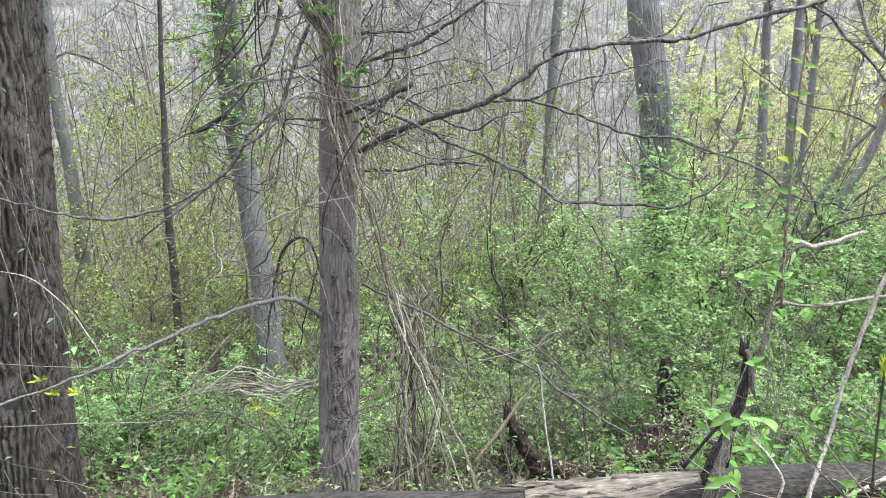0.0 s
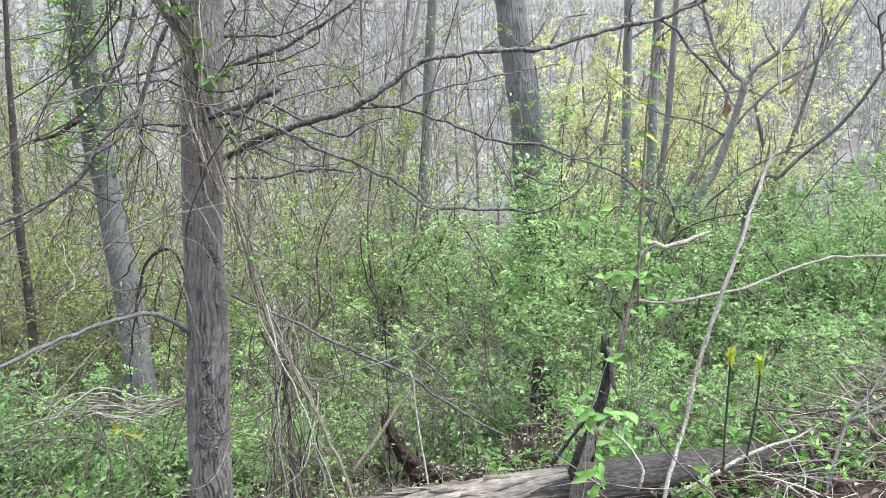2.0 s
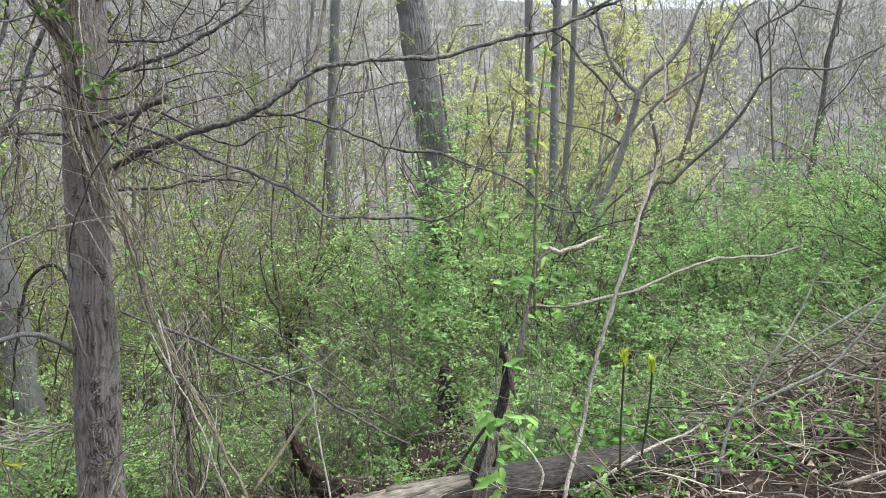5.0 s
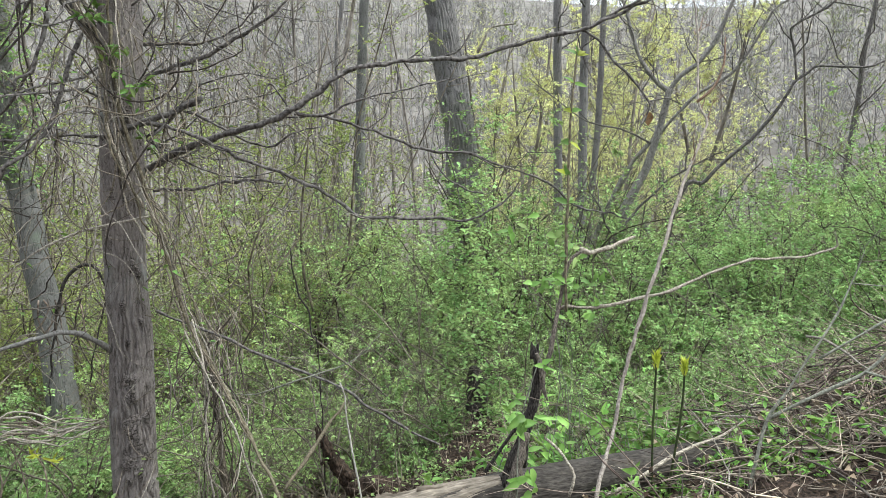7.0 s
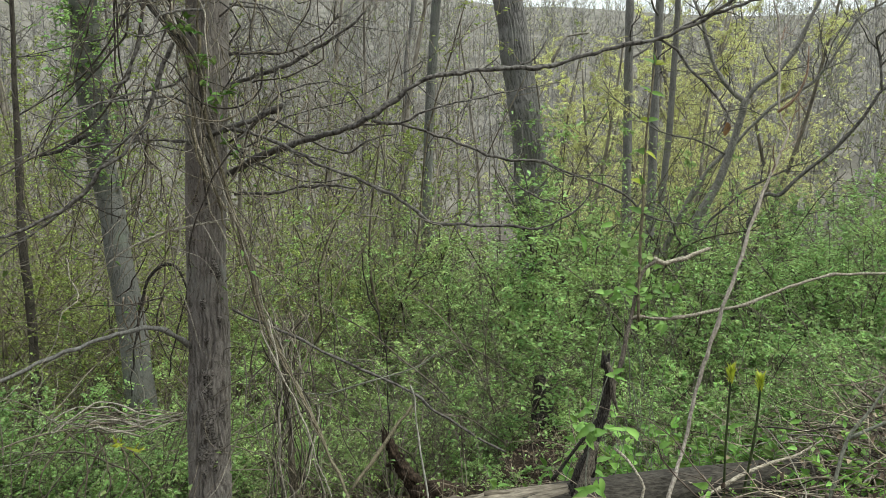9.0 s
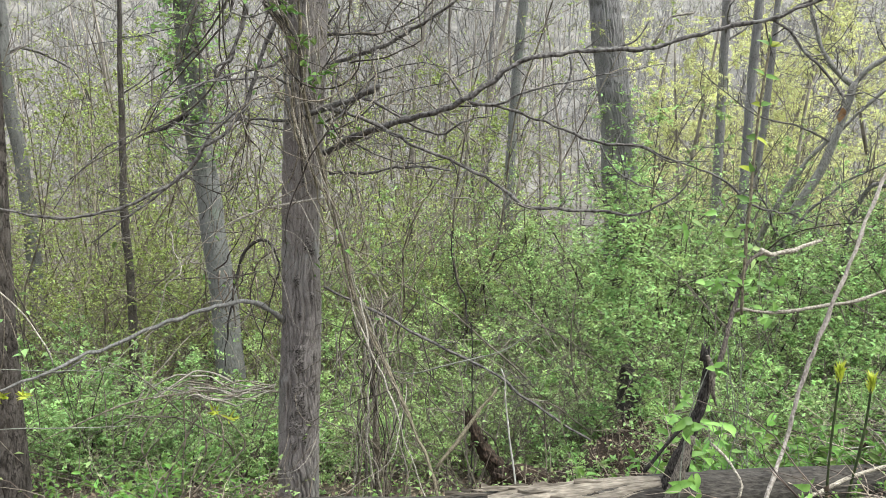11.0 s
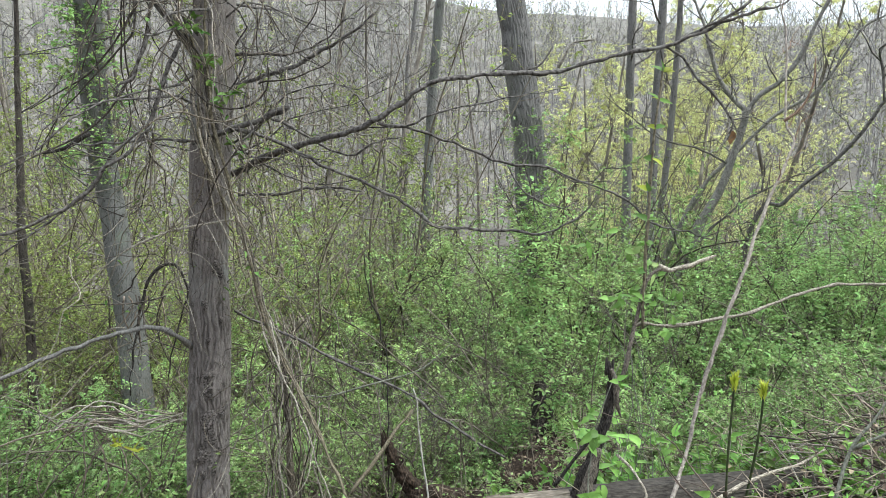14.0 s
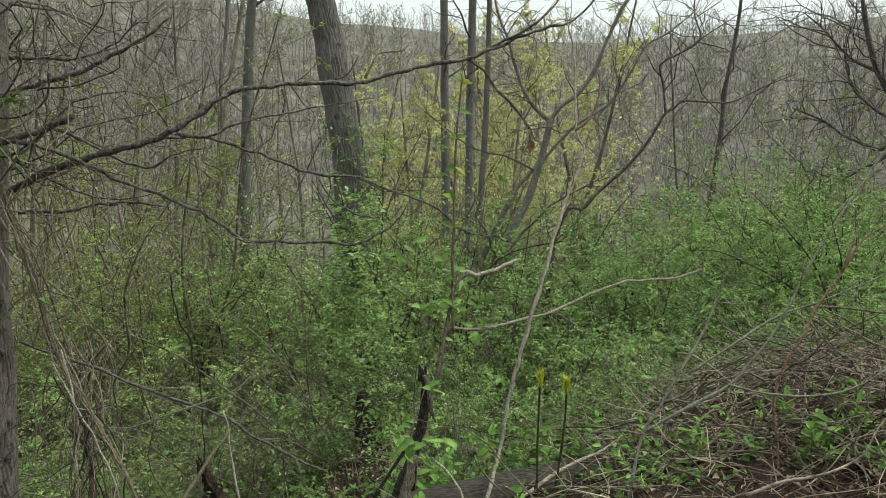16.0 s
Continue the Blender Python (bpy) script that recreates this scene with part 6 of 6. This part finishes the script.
def build_litter():
    rng = np.random.default_rng(91)
    g = Geo()
    n = 46000
    x, y = rng.uniform(-5, 6, n), 1.6 + rng.random(n) ** 1.3 * 9
    y[5500:15500] = rng.uniform(-4, 1.9, 10000)
    x[:3000], y[:3000] = rng.normal(-1.8, 0.35, 3000), rng.normal(3.75, 0.35, 3000)
    x[3000:5500], y[3000:5500] = rng.normal(0.35, 0.5, 2500), rng.normal(4.1, 0.45, 2500)
    c = np.stack([x, y, ground_z(x, y) + rng.uniform(0.004, 0.03, n)], 1)
    d = rng.normal(size=(n, 3)) * np.array([1, 1, 0.25])
    g.leaves(c, d, np.array([0, 0, 1.0]) + rng.normal(size=(n, 3)) * 0.35, rng.uniform(0.025, 0.055, n), rng.uniform(0.014, 0.03, n), 0.4)
    ob = new("leaf_litter", g.mesh("leaf_litter", M_LITTER))
    tagged(ob, "fallen brown dry leaves scattered over the slope", "leaf litter", kind="stuff")


def build_undergrowth():
    rng = np.random.default_rng(95)
    g, lf, tips = Geo(), Geo(), []
    for k in range(2400):
        x, y = rng.uniform(-4.5, 6.5), 2.9 + rng.random() ** 1.3 * 6.5
        a = rng.uniform(0, 6.28)
        tw = twig_rows(rng, (x, y, float(ground_z(x, y))), (math.cos(a) * 0.7, math.sin(a) * 0.7, rng.uniform(0.2, 1.2)), rng.uniform(0.3, 1.1), rng.uniform(0.0015, 0.0035), 0.22, 0.10, n=7)
        if abs(x - 1.0) < 1.6 and y < 3.4 or abs(x + 1.85) < 0.45 and y < 4.4:
            continue
        g.tube(tw, 4, end=False)
        tips.append(tw)
    leaf_spray(lf, rng, tips, 3.6, 0.034, 0.02)
    ob = new("undergrowth", g.mesh("undergrowth", M_TWIG))
    tagged(ob, "low tangle of thin dry stems and green sprigs over the slope", "undergrowth", kind="stuff")
    stuff("foliage", lf, M_LEAF_PALE, ob)


build_seedlings()
build_undergrowth()
build_brush_pile()
build_litter()


# ---- shrubs and thicket ----
def make_shrub(name, seed, label, category, group, height, stems, leaf_per, leaf_len, leaf_mat, spread=0.5, twigs=12, twig_len=0.35, twig_r=0.002, stem_r=0.008, arch=0.05, stem_mat=None, oval=False):
    rng = np.random.default_rng(seed)
    ob = thing(name, (0, 0, 0), label, category, group)
    wood, leaf, tips = Geo(), Geo(), []
    for k in range(stems):
        a = rng.uniform(0, 2 * np.pi)
        tw = twig_rows(rng, (rng.normal() * 0.06, rng.normal() * 0.06, -0.1), (math.cos(a) * spread, math.sin(a) * spread, 1), height * rng.uniform(0.7, 1.2), stem_r * rng.uniform(0.6, 1.3), 0.13, arch, n=9)
        g = Geo()
        g.tube(spline(tw, height / 14), 6, end=False)
        part("stem", g, stem_mat or M_SHRUB_TWIG, ob)
        side_twigs(wood, rng, tw, twigs, twig_len, twig_r, 2, 0.3, 0.03, 0.2, 3, tips)
    stuff("twig_spray", wood, stem_mat or M_SHRUB_TWIG, ob)
    if leaf_per:
        leaf_spray(leaf, rng, tips, leaf_per, leaf_len, leaf_len * 0.54, 0.1, oval, 0.0, 0.85)
        stuff("foliage", leaf, leaf_mat, ob)
    return ob


def place(proto, spots, rng, sink=0.0):
    """The prototype stands on the first spot, its copies on the others."""
    for i, (x, y, s) in enumerate(spots):
        m = pose(x, y, float(ground_z(x, y)) - sink, rng.normal() * 3, rng.normal() * 3, rng.uniform(0, 360)) @ Matrix.Diagonal((s, s, s * rng.uniform(0.9, 1.1), 1))
        if i:
            copy_thing(proto, m)
        else:
            first = m
    proto.matrix_basis = first


def make_herb(name, seed, label, group, height, stems, leaf_len):
    """A low leafy plant, every stem and leaf spray together."""
    rng = np.random.default_rng(seed)
    ob = thing(name, (0, 0, 0), label, "plant", group)
    leaf, tips = Geo(), []
    for k in range(stems):
        a = rng.uniform(0, 2 * np.pi)
        tw = twig_rows(rng, (rng.normal() * 0.08, rng.normal() * 0.08, -0.03), (math.cos(a) * 0.5, math.sin(a) * 0.5, 1), height * rng.uniform(0.5, 1.2), 0.003, 0.18, 0.05, n=6)
        g = Geo()
        g.tube(tw, 5, end=False)
        part("stem", g, M_STEM_GREEN, ob)
        tips.append(tw)
    leaf_spray(leaf, rng, tips, 15, leaf_len, leaf_len * 0.46, 0.15, True)
    stuff("foliage", leaf, M_LEAF_NEAR, ob)
    return ob


def scatter(rng, n, az0, az1, d0, d1, s0, s1, power=1.0):
    az = np.radians(rng.uniform(az0, az1, n))
    d = d0 + rng.random(n) ** power * (d1 - d0)
    return list(zip(d * np.sin(az), d * np.cos(az), rng.uniform(s0, s1, n)))


rng = np.random.default_rng(101)
G1, G2, G3, G4 = "green shrubs on the slope", "thin thicket stems", "bare woodland trees", "budding woodland trees"
low_a = make_shrub("shrub", 1, "bushy shrub in fresh bright green leaf", "shrub", G1, 1.3, 13, 10.5, 0.040, M_LEAF, 0.75, 12, 0.34, oval=True)
low_b = make_shrub("shrub", 2, "bushy shrub in fresh bright green leaf", "shrub", G1, 1.5, 11, 10, 0.034, M_LEAF_PALE, 0.6, 12, 0.36, stem_mat=M_GREY_TWIG)
tall_a = make_shrub("shrub", 3, "tall arching shrub with many small green leaves", "shrub", G1, 2.6, 12, 12, 0.044, M_LEAF, 0.45, 17, 0.5, 0.003, 0.013)
tall_b = make_shrub("shrub", 4, "tall open shrub with sparse small green leaves", "shrub", G1, 2.8, 9, 7.5, 0.036, M_LEAF_PALE, 0.4, 16, 0.55, 0.003, 0.013, stem_mat=M_GREY_TWIG)
tall_c = make_shrub("shrub", 12, "tall upright shrub in bright young green leaf", "shrub", G1, 3.5, 8, 9, 0.046, M_LEAF_PALE, 0.32, 17, 0.5, 0.003, 0.014)
thick_a = make_shrub("thicket", 5, "tall tangled thicket of thin bare tan stems", "shrub", G2, 4.2, 8, 11, 0.038, M_LEAF_OLIVE, 0.35, 13, 0.9, 0.0045, 0.015, stem_mat=M_TWIG)
thick_b = make_shrub("thicket", 6, "tall tangled thicket of thin brown stems with few buds", "shrub", G2, 5.0, 6, 10, 0.038, M_LEAF_OLIVE, 0.28, 14, 1.1, 0.005, 0.019, stem_mat=M_TWIG)

place(low_a, [(-2.7, 6.0, 1.0), (-2.0, 6.6, 1.0), (-1.4, 6.1, 0.9), (-3.3, 6.6, 1.1), (-0.9, 7.0, 1.0), (-2.6, 7.4, 1.1), (-3.8, 7.2, 1.2), (-1.6, 5.4, 0.7), (2.3, 3.9, 0.55), (2.1, 4.4, 0.7), (2.6, 4.3, 0.8), (3.4, 5.0, 1.0),
              ] + [(4.3, 5.2, 1.0), (5.2, 5.4, 1.0), (4.8, 4.7, 0.8), (5.9, 6.0, 1.1), (3.0, 4.6, 0.8), (5.4, 4.4, 0.9), (6.2, 4.9, 1.0), (7.0, 5.3, 1.1), (7.6, 4.7, 1.0), (6.7, 6.1, 1.1), (8.8, 5.8, 1.2), (4.6, 4.2, 0.7), (3.9, 4.5, 0.8), (-0.5, 5.6, 0.6), (-3.2, 5.2, 0.8), (-4.4, 6.2, 1.0), (1.35, 4.35, 0.4), (1.75, 4.6, 0.55), (1.55, 5.0, 0.75), (3.2, 3.6, 0.5), (3.9, 3.4, 0.55), (4.4, 3.2, 0.6), (2.7, 3.4, 0.45), (3.6, 3.9, 0.6), (4.9, 3.6, 0.7)], rng)
place(low_b, [(0.2, 6.6, 1.0), (0.8, 6.4, 1.0), (1.4, 6.2, 1.1), (0.4, 7.6, 1.1), (1.1, 7.5, 1.1), (2.0, 5.6, 1.0), (2.5, 5.2, 1.0), (2.0, 6.8, 1.2), (-0.2, 7.9, 1.1), (3.9, 5.8, 1.1), (4.9, 6.2, 1.2), (6.0, 6.9, 1.2), (6.8, 6.8, 1.2),
              (7.2, 7.9, 1.3), (7.9, 6.5, 1.3), (9.2, 7.1, 1.4), (10.4, 7.8, 1.4), (8.3, 7.5, 1.3), (2.6, 6.3, 1.1), (-0.1, 5.9, 0.8), (-0.4, 6.6, 1.0), (-0.9, 6.2, 0.8), (0.5, 5.9, 0.8), (1.0, 5.9, 0.85)], rng)
place(tall_a, [(4.3, 5.6, 0.74), (5.1, 5.7, 0.72), (5.75, 5.7, 0.86), (5.4, 4.6, 0.72), (5.3, 4.0, 0.62), (6.0, 4.7, 0.8), (4.65, 4.3, 0.5), (6.6, 5.2, 0.86), (6.2, 6.4, 0.95), (7.2, 6.6, 0.95), (2.9, 8.4, 1.1), (3.4, 8.8, 1.2), (2.9, 7.2, 1.0), (3.5, 6.9, 1.05), (4.4, 7.4, 1.05), (5.4, 7.6, 1.0), (6.4, 8.2, 1.0), (7.4, 8.8, 1.05), (8.6, 9.2, 1.1), (3.6, 9.6, 1.2), (5.0, 9.4, 1.1), (2.9, 6.0, 0.8), (6.8, 10.2, 1.1), (9.6, 10.6, 1.1), (10.6, 9.6, 1.1), (9.9, 8.6, 1.0), (11.6, 8.8, 1.1), (8.2, 8.2, 0.9), (12.6, 10.4, 1.2), (2.2, 7.4, 0.9)], rng)
place(tall_b, [(0.7, 9.2, 1.1), (1.5, 8.8, 1.1), (-0.6, 8.4, 1.0), (0.3, 8.6, 1.1), (1.0, 9.8, 1.2), (0.0, 10.4, 1.3), (1.6, 11.6, 1.4), (-1.0, 11.0, 1.3), (0.6, 13.2, 1.6), (2.4, 12.4, 1.5), (-2.2, 10.6, 1.2), (-3.0, 11.6, 1.3), (-0.3, 9.6, 1.1), (1.2, 10.6, 1.3), (0.2, 11.2, 1.3), (2.2, 11.4, 1.3), (-1.4, 9.8, 1.0), (1.9, 9.9, 1.2), (3.4, 11.6, 1.2), (4.6, 11.2, 1.1), (0.9, 7.9, 0.9), (6.0, 12, 1.1), (8.0, 12, 1.1), (-3.4, 9.6, 1.0), (-4.6, 9.0, 1.0)] + [(0.8, 12.4, 1.4), (1.8, 13.0, 1.5), (-0.6, 12.6, 1.4), (2.9, 13.4, 1.5), (0.3, 14.4, 1.5), (1.4, 15.4, 1.6), (-1.8, 12.0, 1.3), (4.2, 13.2, 1.4), (5.6, 14.2, 1.5), (7.4, 14.6, 1.4), (9.2, 14.0, 1.4), (11.2, 12.8, 1.3), (12.8, 13.2, 1.4)], rng)
place(tall_c, [(1.9, 7.9, 0.98), (2.35, 7.8, 1.02), (2.75, 7.6, 0.95), (1.5, 8.2, 0.95), (3.1, 8.0, 1.0), (2.2, 8.6, 1.1), (0.2, 9.5, 1.0), (1.0, 9.0, 0.95), (-0.5, 10.0, 1.05), (1.4, 10.4, 1.1), (0.6, 11.2, 1.15), (7.6, 7.2, 0.8), (8.4, 7.9, 0.9), (9.2, 7.4, 0.85), (9.8, 8.6, 0.9)], rng)
place(thick_a, scatter(rng, 30, -34, 4, 8.5, 18, 0.8, 1.2) + scatter(rng, 8, 2, 14, 12, 24, 0.6, 0.9) + scatter(rng, 9, 14, 54, 13, 22, 0.6, 0.8), rng)
place(thick_b, scatter(rng, 4, -36, -14, 10, 15, 0.9, 1.2) + scatter(rng, 20, -34, 4, 9, 20, 0.8, 1.3) + scatter(rng, 8, 4, 54, 14, 24, 0.7, 1.0), rng)


bare = make_shrub("bare_shrub", 9, "bare grey shrub of thin arching stems", "shrub", "bare grey shrubs", 2.0, 9, 0.25, 0.04, M_LEAF, 0.5, 13, 0.5, 0.0035, 0.009, 0.07, M_GREY_TWIG)
place(bare, [(1.2, 5.1, 0.75), (1.5, 5.3, 0.8), (0.8, 5.6, 0.8), (0.5, 5.3, 0.8), (1.6, 5.5, 1.0), (0.1, 6.0, 0.9), (2.1, 5.0, 0.8), (1.3, 6.6, 1.1), (2.6, 4.8, 0.7), (3.2, 5.4, 0.9), (-2.3, 5.5, 0.8), (-1.3, 5.7, 0.9), (4.2, 5.0, 0.8), (-3.0, 6.2, 1.0), (5.4, 5.6, 0.9), (2.0, 8.0, 1.2)], rng)
bramble = make_shrub("dead_bramble", 10, "arching tangle of dry grey-brown bramble stems", "shrub", "dry brambles", 1.0, 15, 0.5, 0.03, M_LEAF, 1.1, 6, 0.34, 0.0024, 0.005, 0.15, M_PILE_TWIG)
place(bramble, [(2.1, 3.35, 0.8), (2.6, 3.15, 0.9), (3.0, 3.4, 1.0), (3.35, 3.05, 0.9), (2.4, 3.75, 1.0), (3.6, 3.5, 1.0), (2.9, 3.85, 1.0), (3.95, 3.1, 0.9), (3.4, 2.6, 0.7), (1.95, 3.7, 0.9), (4.3, 3.7, 1.0), (1.25, 3.9, 0.8), (0.9, 4.3, 0.8), (2.2, 3.0, 0.8), (1.8, 3.3, 0.9), (2.8, 3.0, 0.9), (3.2, 3.6, 1.1), (3.7, 3.9, 1.2), (4.1, 3.4, 1.1), (2.6, 4.0, 1.1), (1.6, 3.6, 0.9)], rng)
herb_a = make_herb("herb", 7, "low leafy green plant on the forest floor", "low herbs", 0.32, 13, 0.05)
herb_b = make_herb("herb", 8, "low leafy green plant with small leaves", "low herbs", 0.25, 15, 0.036)
place(herb_a, [(1.2, 2.84, 0.8), (1.3, 2.87, 0.9), (1.42, 2.9, 1.0), (1.55, 2.92, 0.9), (1.68, 2.96, 0.9), (1.85, 3.02, 1.0), (1.5, 2.52, 0.5), (1.78, 2.6, 0.55), (2.02, 2.68, 0.6), (2.5, 2.45, 0.8), (2.62, 2.2, 0.9), (2.3, 2.5, 1.0), (2.22, 2.42, 0.9), (2.75, 2.3, 0.9), (2.9, 2.1, 0.9), (2.0, 2.95, 1.1), (2.15, 3.05, 1.1), (1.35, 2.95, 1.1), (1.6, 3.05, 1.2), (1.8, 2.95, 1.0), (1.95, 3.15, 1.2), (2.1, 3.0, 1.0), (1.5, 3.3, 1.3), (1.8, 3.4, 1.3), (2.15, 3.4, 1.2), (2.45, 3.25, 1.0), (1.2, 3.1, 1.1), (2.3, 2.72, 0.9), (2.95, 2.35, 0.9), (3.1, 2.2, 0.9), (2.7, 2.6, 0.7),
               (1.0, 3.2, 1.0), (3.6, 2.9, 0.9), (-2.0, 4.3, 0.9), (-1.5, 4.6, 1.0), (-0.95, 3.7, 0.9), (-1.5, 4.2, 1.2), (-0.9, 4.4, 1.0), (-2.6, 4.4, 1.1)], rng)
place(herb_b, [(1.25, 2.85, 1.0), (1.7, 2.85, 0.9), (2.0, 2.75, 0.9), (2.4, 3.0, 1.1), (2.55, 2.95, 1.0), (1.45, 2.45, 0.6), (1.95, 2.5, 0.7), (0.5, 2.95, 0.8), (0.9, 2.95, 0.9), (2.2, 2.45, 0.8), (3.4, 2.5, 1.0), (2.6, 3.7, 1.2), (3.3, 3.8, 1.2), (3.9, 3.6, 1.2), (-1.1, 4.5, 1.0),
               (-1.8, 4.8, 1.1), (-2.6, 4.9, 1.1), (0.2, 4.4, 0.9), (0.9, 4.2, 0.9), (-0.2, 4.8, 1.0), (4.3, 3.2, 1.1), (-0.2, 4.0, 0.8), (0.1, 3.6, 0.7), (0.4, 3.9, 0.8)], rng)


# ---- woodland ----
def make_tree(name, seed, label, group, height, r0, leaf_per=0.0, leaf_mat=None, leaf_len=0.12, limbs=11, levels=2, hang=0.0):
    rng = np.random.default_rng(seed)
    ob = thing(name, (0, 0, 0), label, "tree", group)
    g = Geo()
    tw = twig_rows(rng, (0, 0, -0.4), (rng.normal() * 0.05, rng.normal() * 0.05, 1), height, r0, 0.04, n=10)
    g.tube(spline(tw, height / 18), 9)
    part("trunk", g, M_WOOD_NEAR, ob)
    crown, leaf, tips = Geo(), Geo(), []
    for k in range(limbs):
        i = rng.uniform(0.3, 0.97) * (len(tw) - 1)
        j = int(i)
        a = tw[j] + (tw[min(j + 1, len(tw) - 1)] - tw[j]) * (i - j)
        t = rng.uniform(0, 2 * np.pi)
        ln = height * rng.uniform(0.14, 0.3) * (1.25 - i / len(tw))
        limb = twig_rows(rng, a[:3], (math.cos(t), math.sin(t), rng.uniform(0.5, 1.4)), ln * 1.6, a[3] * 0.45, 0.16, -0.05, n=7)
        crown.tube(limb, 4, end=False)
        side_twigs(crown, rng, limb, 8, ln * 0.45, 0.012, levels, 0.28, 0.0, 0.15, 3, tips)
    part("crown", crown, M_WOOD_NEAR, ob)
    if leaf_per:
        leaf_spray(leaf, rng, tips, leaf_per, leaf_len, leaf_len * (0.3 if hang else 0.6), 0.3, False, hang)
        stuff("foliage", leaf, leaf_mat, ob)
    return ob


for k, (h, r) in enumerate(((11, 0.075), (13, 0.10), (9, 0.055), (14, 0.12))):
    t = make_tree("bare_tree", 200 + k, "tall bare grey-brown woodland tree", G3, h, r)
    place(t, scatter(rng, 5, -36, 8, 19, 34, 0.8, 1.1) + scatter(rng, 2, 8, 56, 18, 34, 0.6, 0.8) + scatter(rng, 7, -36, 20, 30, 75, 0.85, 1.2) + scatter(rng, 5, 15, 56, 32, 75, 0.45, 0.62), rng)
for k, (h, r) in enumerate(((8, 0.07), (10, 0.09))):
    t = make_tree("budding_tree", 210 + k, "slender woodland tree hung with pale yellow-green catkins", G4, h, r, 12.0, M_LEAF_YELLOW, 0.10, hang=0.5)
    place(t, [(7.4 + 1.6 * j + 0.6 * k, 17.5 + 1.7 * (j % 3) + 0.9 * k, 0.9) for j in range(4)] + scatter(rng, 10, 16, 33, 16, 32, 0.65, 1.0) + scatter(rng, 4, 14, 34, 34, 60, 0.6, 0.85), rng)
t = make_tree("young_leafed_tree", 215, "slender woodland tree with small olive-green young leaves", "young-leafed woodland trees", 8, 0.06, 10.0, M_LEAF_OLIVE, 0.06)
place(t, scatter(rng, 6, -36, -14, 13, 18, 0.8, 1.1) + scatter(rng, 20, -36, 8, 14, 34, 0.8, 1.15) + scatter(rng, 8, 34, 58, 16, 40, 0.45, 0.75) + scatter(rng, 8, -36, 56, 36, 80, 0.6, 0.85), rng)


def far_woods():
    """The wooded hillside across the valley."""
    rng = np.random.default_rng(301)
    wood, leaf, yellow, haze, crest = Geo(), Geo(), Geo(), Geo(), Geo()
    near, away = [], []
    for k in range(14):
        full = k < 8
        g, tips = Geo(), []
        tw = twig_rows(rng, (0, 0, -0.5), (rng.normal() * 0.06, rng.normal() * 0.06, 1), 10, 0.085, 0.06, n=5 if full else 3)
        g.tube(tw, 4 if full else 3, end=False)
        for j in range(10 if full else 7):
            i = rng.uniform(0.22, 0.95) * (len(tw) - 1)
            a = rng.uniform(0, 2 * np.pi)
            c = tw[int(i), :3] + (tw[int(i) + 1, :3] - tw[int(i), :3]) * (i % 1)
            limb = twig_rows(rng, c, (math.cos(a), math.sin(a), rng.uniform(0.4, 1.5)), rng.uniform(1.6, 3.6), 0.042, 0.22, n=3 if full else 2)
            g.tube(limb, 3, end=False)
            tips.append(limb)
            for _ in range(5 if full else 0):
                u = rng.uniform(0.2, 1) * (len(limb) - 1)
                m = min(int(u), len(limb) - 2)
                b = limb[m, :3] + (limb[m + 1, :3] - limb[m, :3]) * (u - m)
                g.tube(twig_rows(rng, b, rng.normal(size=3) * 0.8 + np.array([0, 0, 0.7]), rng.uniform(0.5, 1.5), 0.016, 0.2, n=2), 3, end=False)
        lf, hz = Geo(), Geo()
        leaf_spray(lf, rng, tips, 11, 0.26, 0.16, 0.1, False, 0.4)
        leaf_spray(hz, rng, tips, 3 if full else 7, 0.55, 0.10, 0.05, False, -0.9)
        (near if full else away).append((np.vstack(g.v), np.vstack(g.q), np.vstack(lf.v), np.vstack(lf.t), np.vstack(hz.v), np.vstack(hz.t)))
    for k in range(3700):
        az, d = math.radians(rng.uniform(-40, 62)), 44 + rng.random() ** 0.8 * 164
        x, y = d * math.sin(az), d * math.cos(az)
        v, q, lv, lt, hv, ht = near[k % 8] if d < 112 else away[k % 6]
        s, a = (rng.uniform(0.6, 1.0) if d < 130 else rng.uniform(0.34, 0.62) if d < 168 else rng.uniform(0.22, 0.34)), rng.uniform(0, 6.28)
        rot = np.array([[math.cos(a), -math.sin(a), 0], [math.sin(a), math.cos(a), 0], [0, 0, 1]]) * s
        base = np.array([x, y, float(ground_z(x, y))])
        wood.add(v @ rot.T + base, q)
        haze.add(hv @ rot.T + base, None, ht)
        u = rng.random()
        if u < (0.45 if d < 110 and 0.25 < az < 0.62 else 0.08):
            yellow.add(lv @ rot.T + base, None, lt)
        elif u < (0.42 if d < 130 else 0.45):
            leaf.add(lv @ rot.T + base, None, lt)
    for k in range(800):
        az, d = math.radians(rng.uniform(-40, 62)), rng.uniform(176, 206)
        x, y = d * math.sin(az), d * math.cos(az)
        v, q, lv, lt, hv, ht = away[k % 6]
        base = np.array([x, y, float(ground_z(x, y)) - 0.8])
        crest.add(lv * np.array([0.8, 0.8, 0.27]) * rng.uniform(0.7, 1.25) + base, None, lt)
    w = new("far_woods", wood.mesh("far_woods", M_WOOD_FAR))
    tagged(w, "distant bare woods covering the opposite hillside, tinted mauve-grey for haze", "woods", kind="stuff")
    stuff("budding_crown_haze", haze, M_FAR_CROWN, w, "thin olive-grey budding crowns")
    stuff("crest_foliage", crest, M_LEAF_DARK, w, "dark green crowns along the ridge")
    stuff("young_foliage", yellow, M_LEAF_YELLOW, w)
    stuff("green_foliage", leaf, M_LEAF_OLIVE, w)


far_woods()
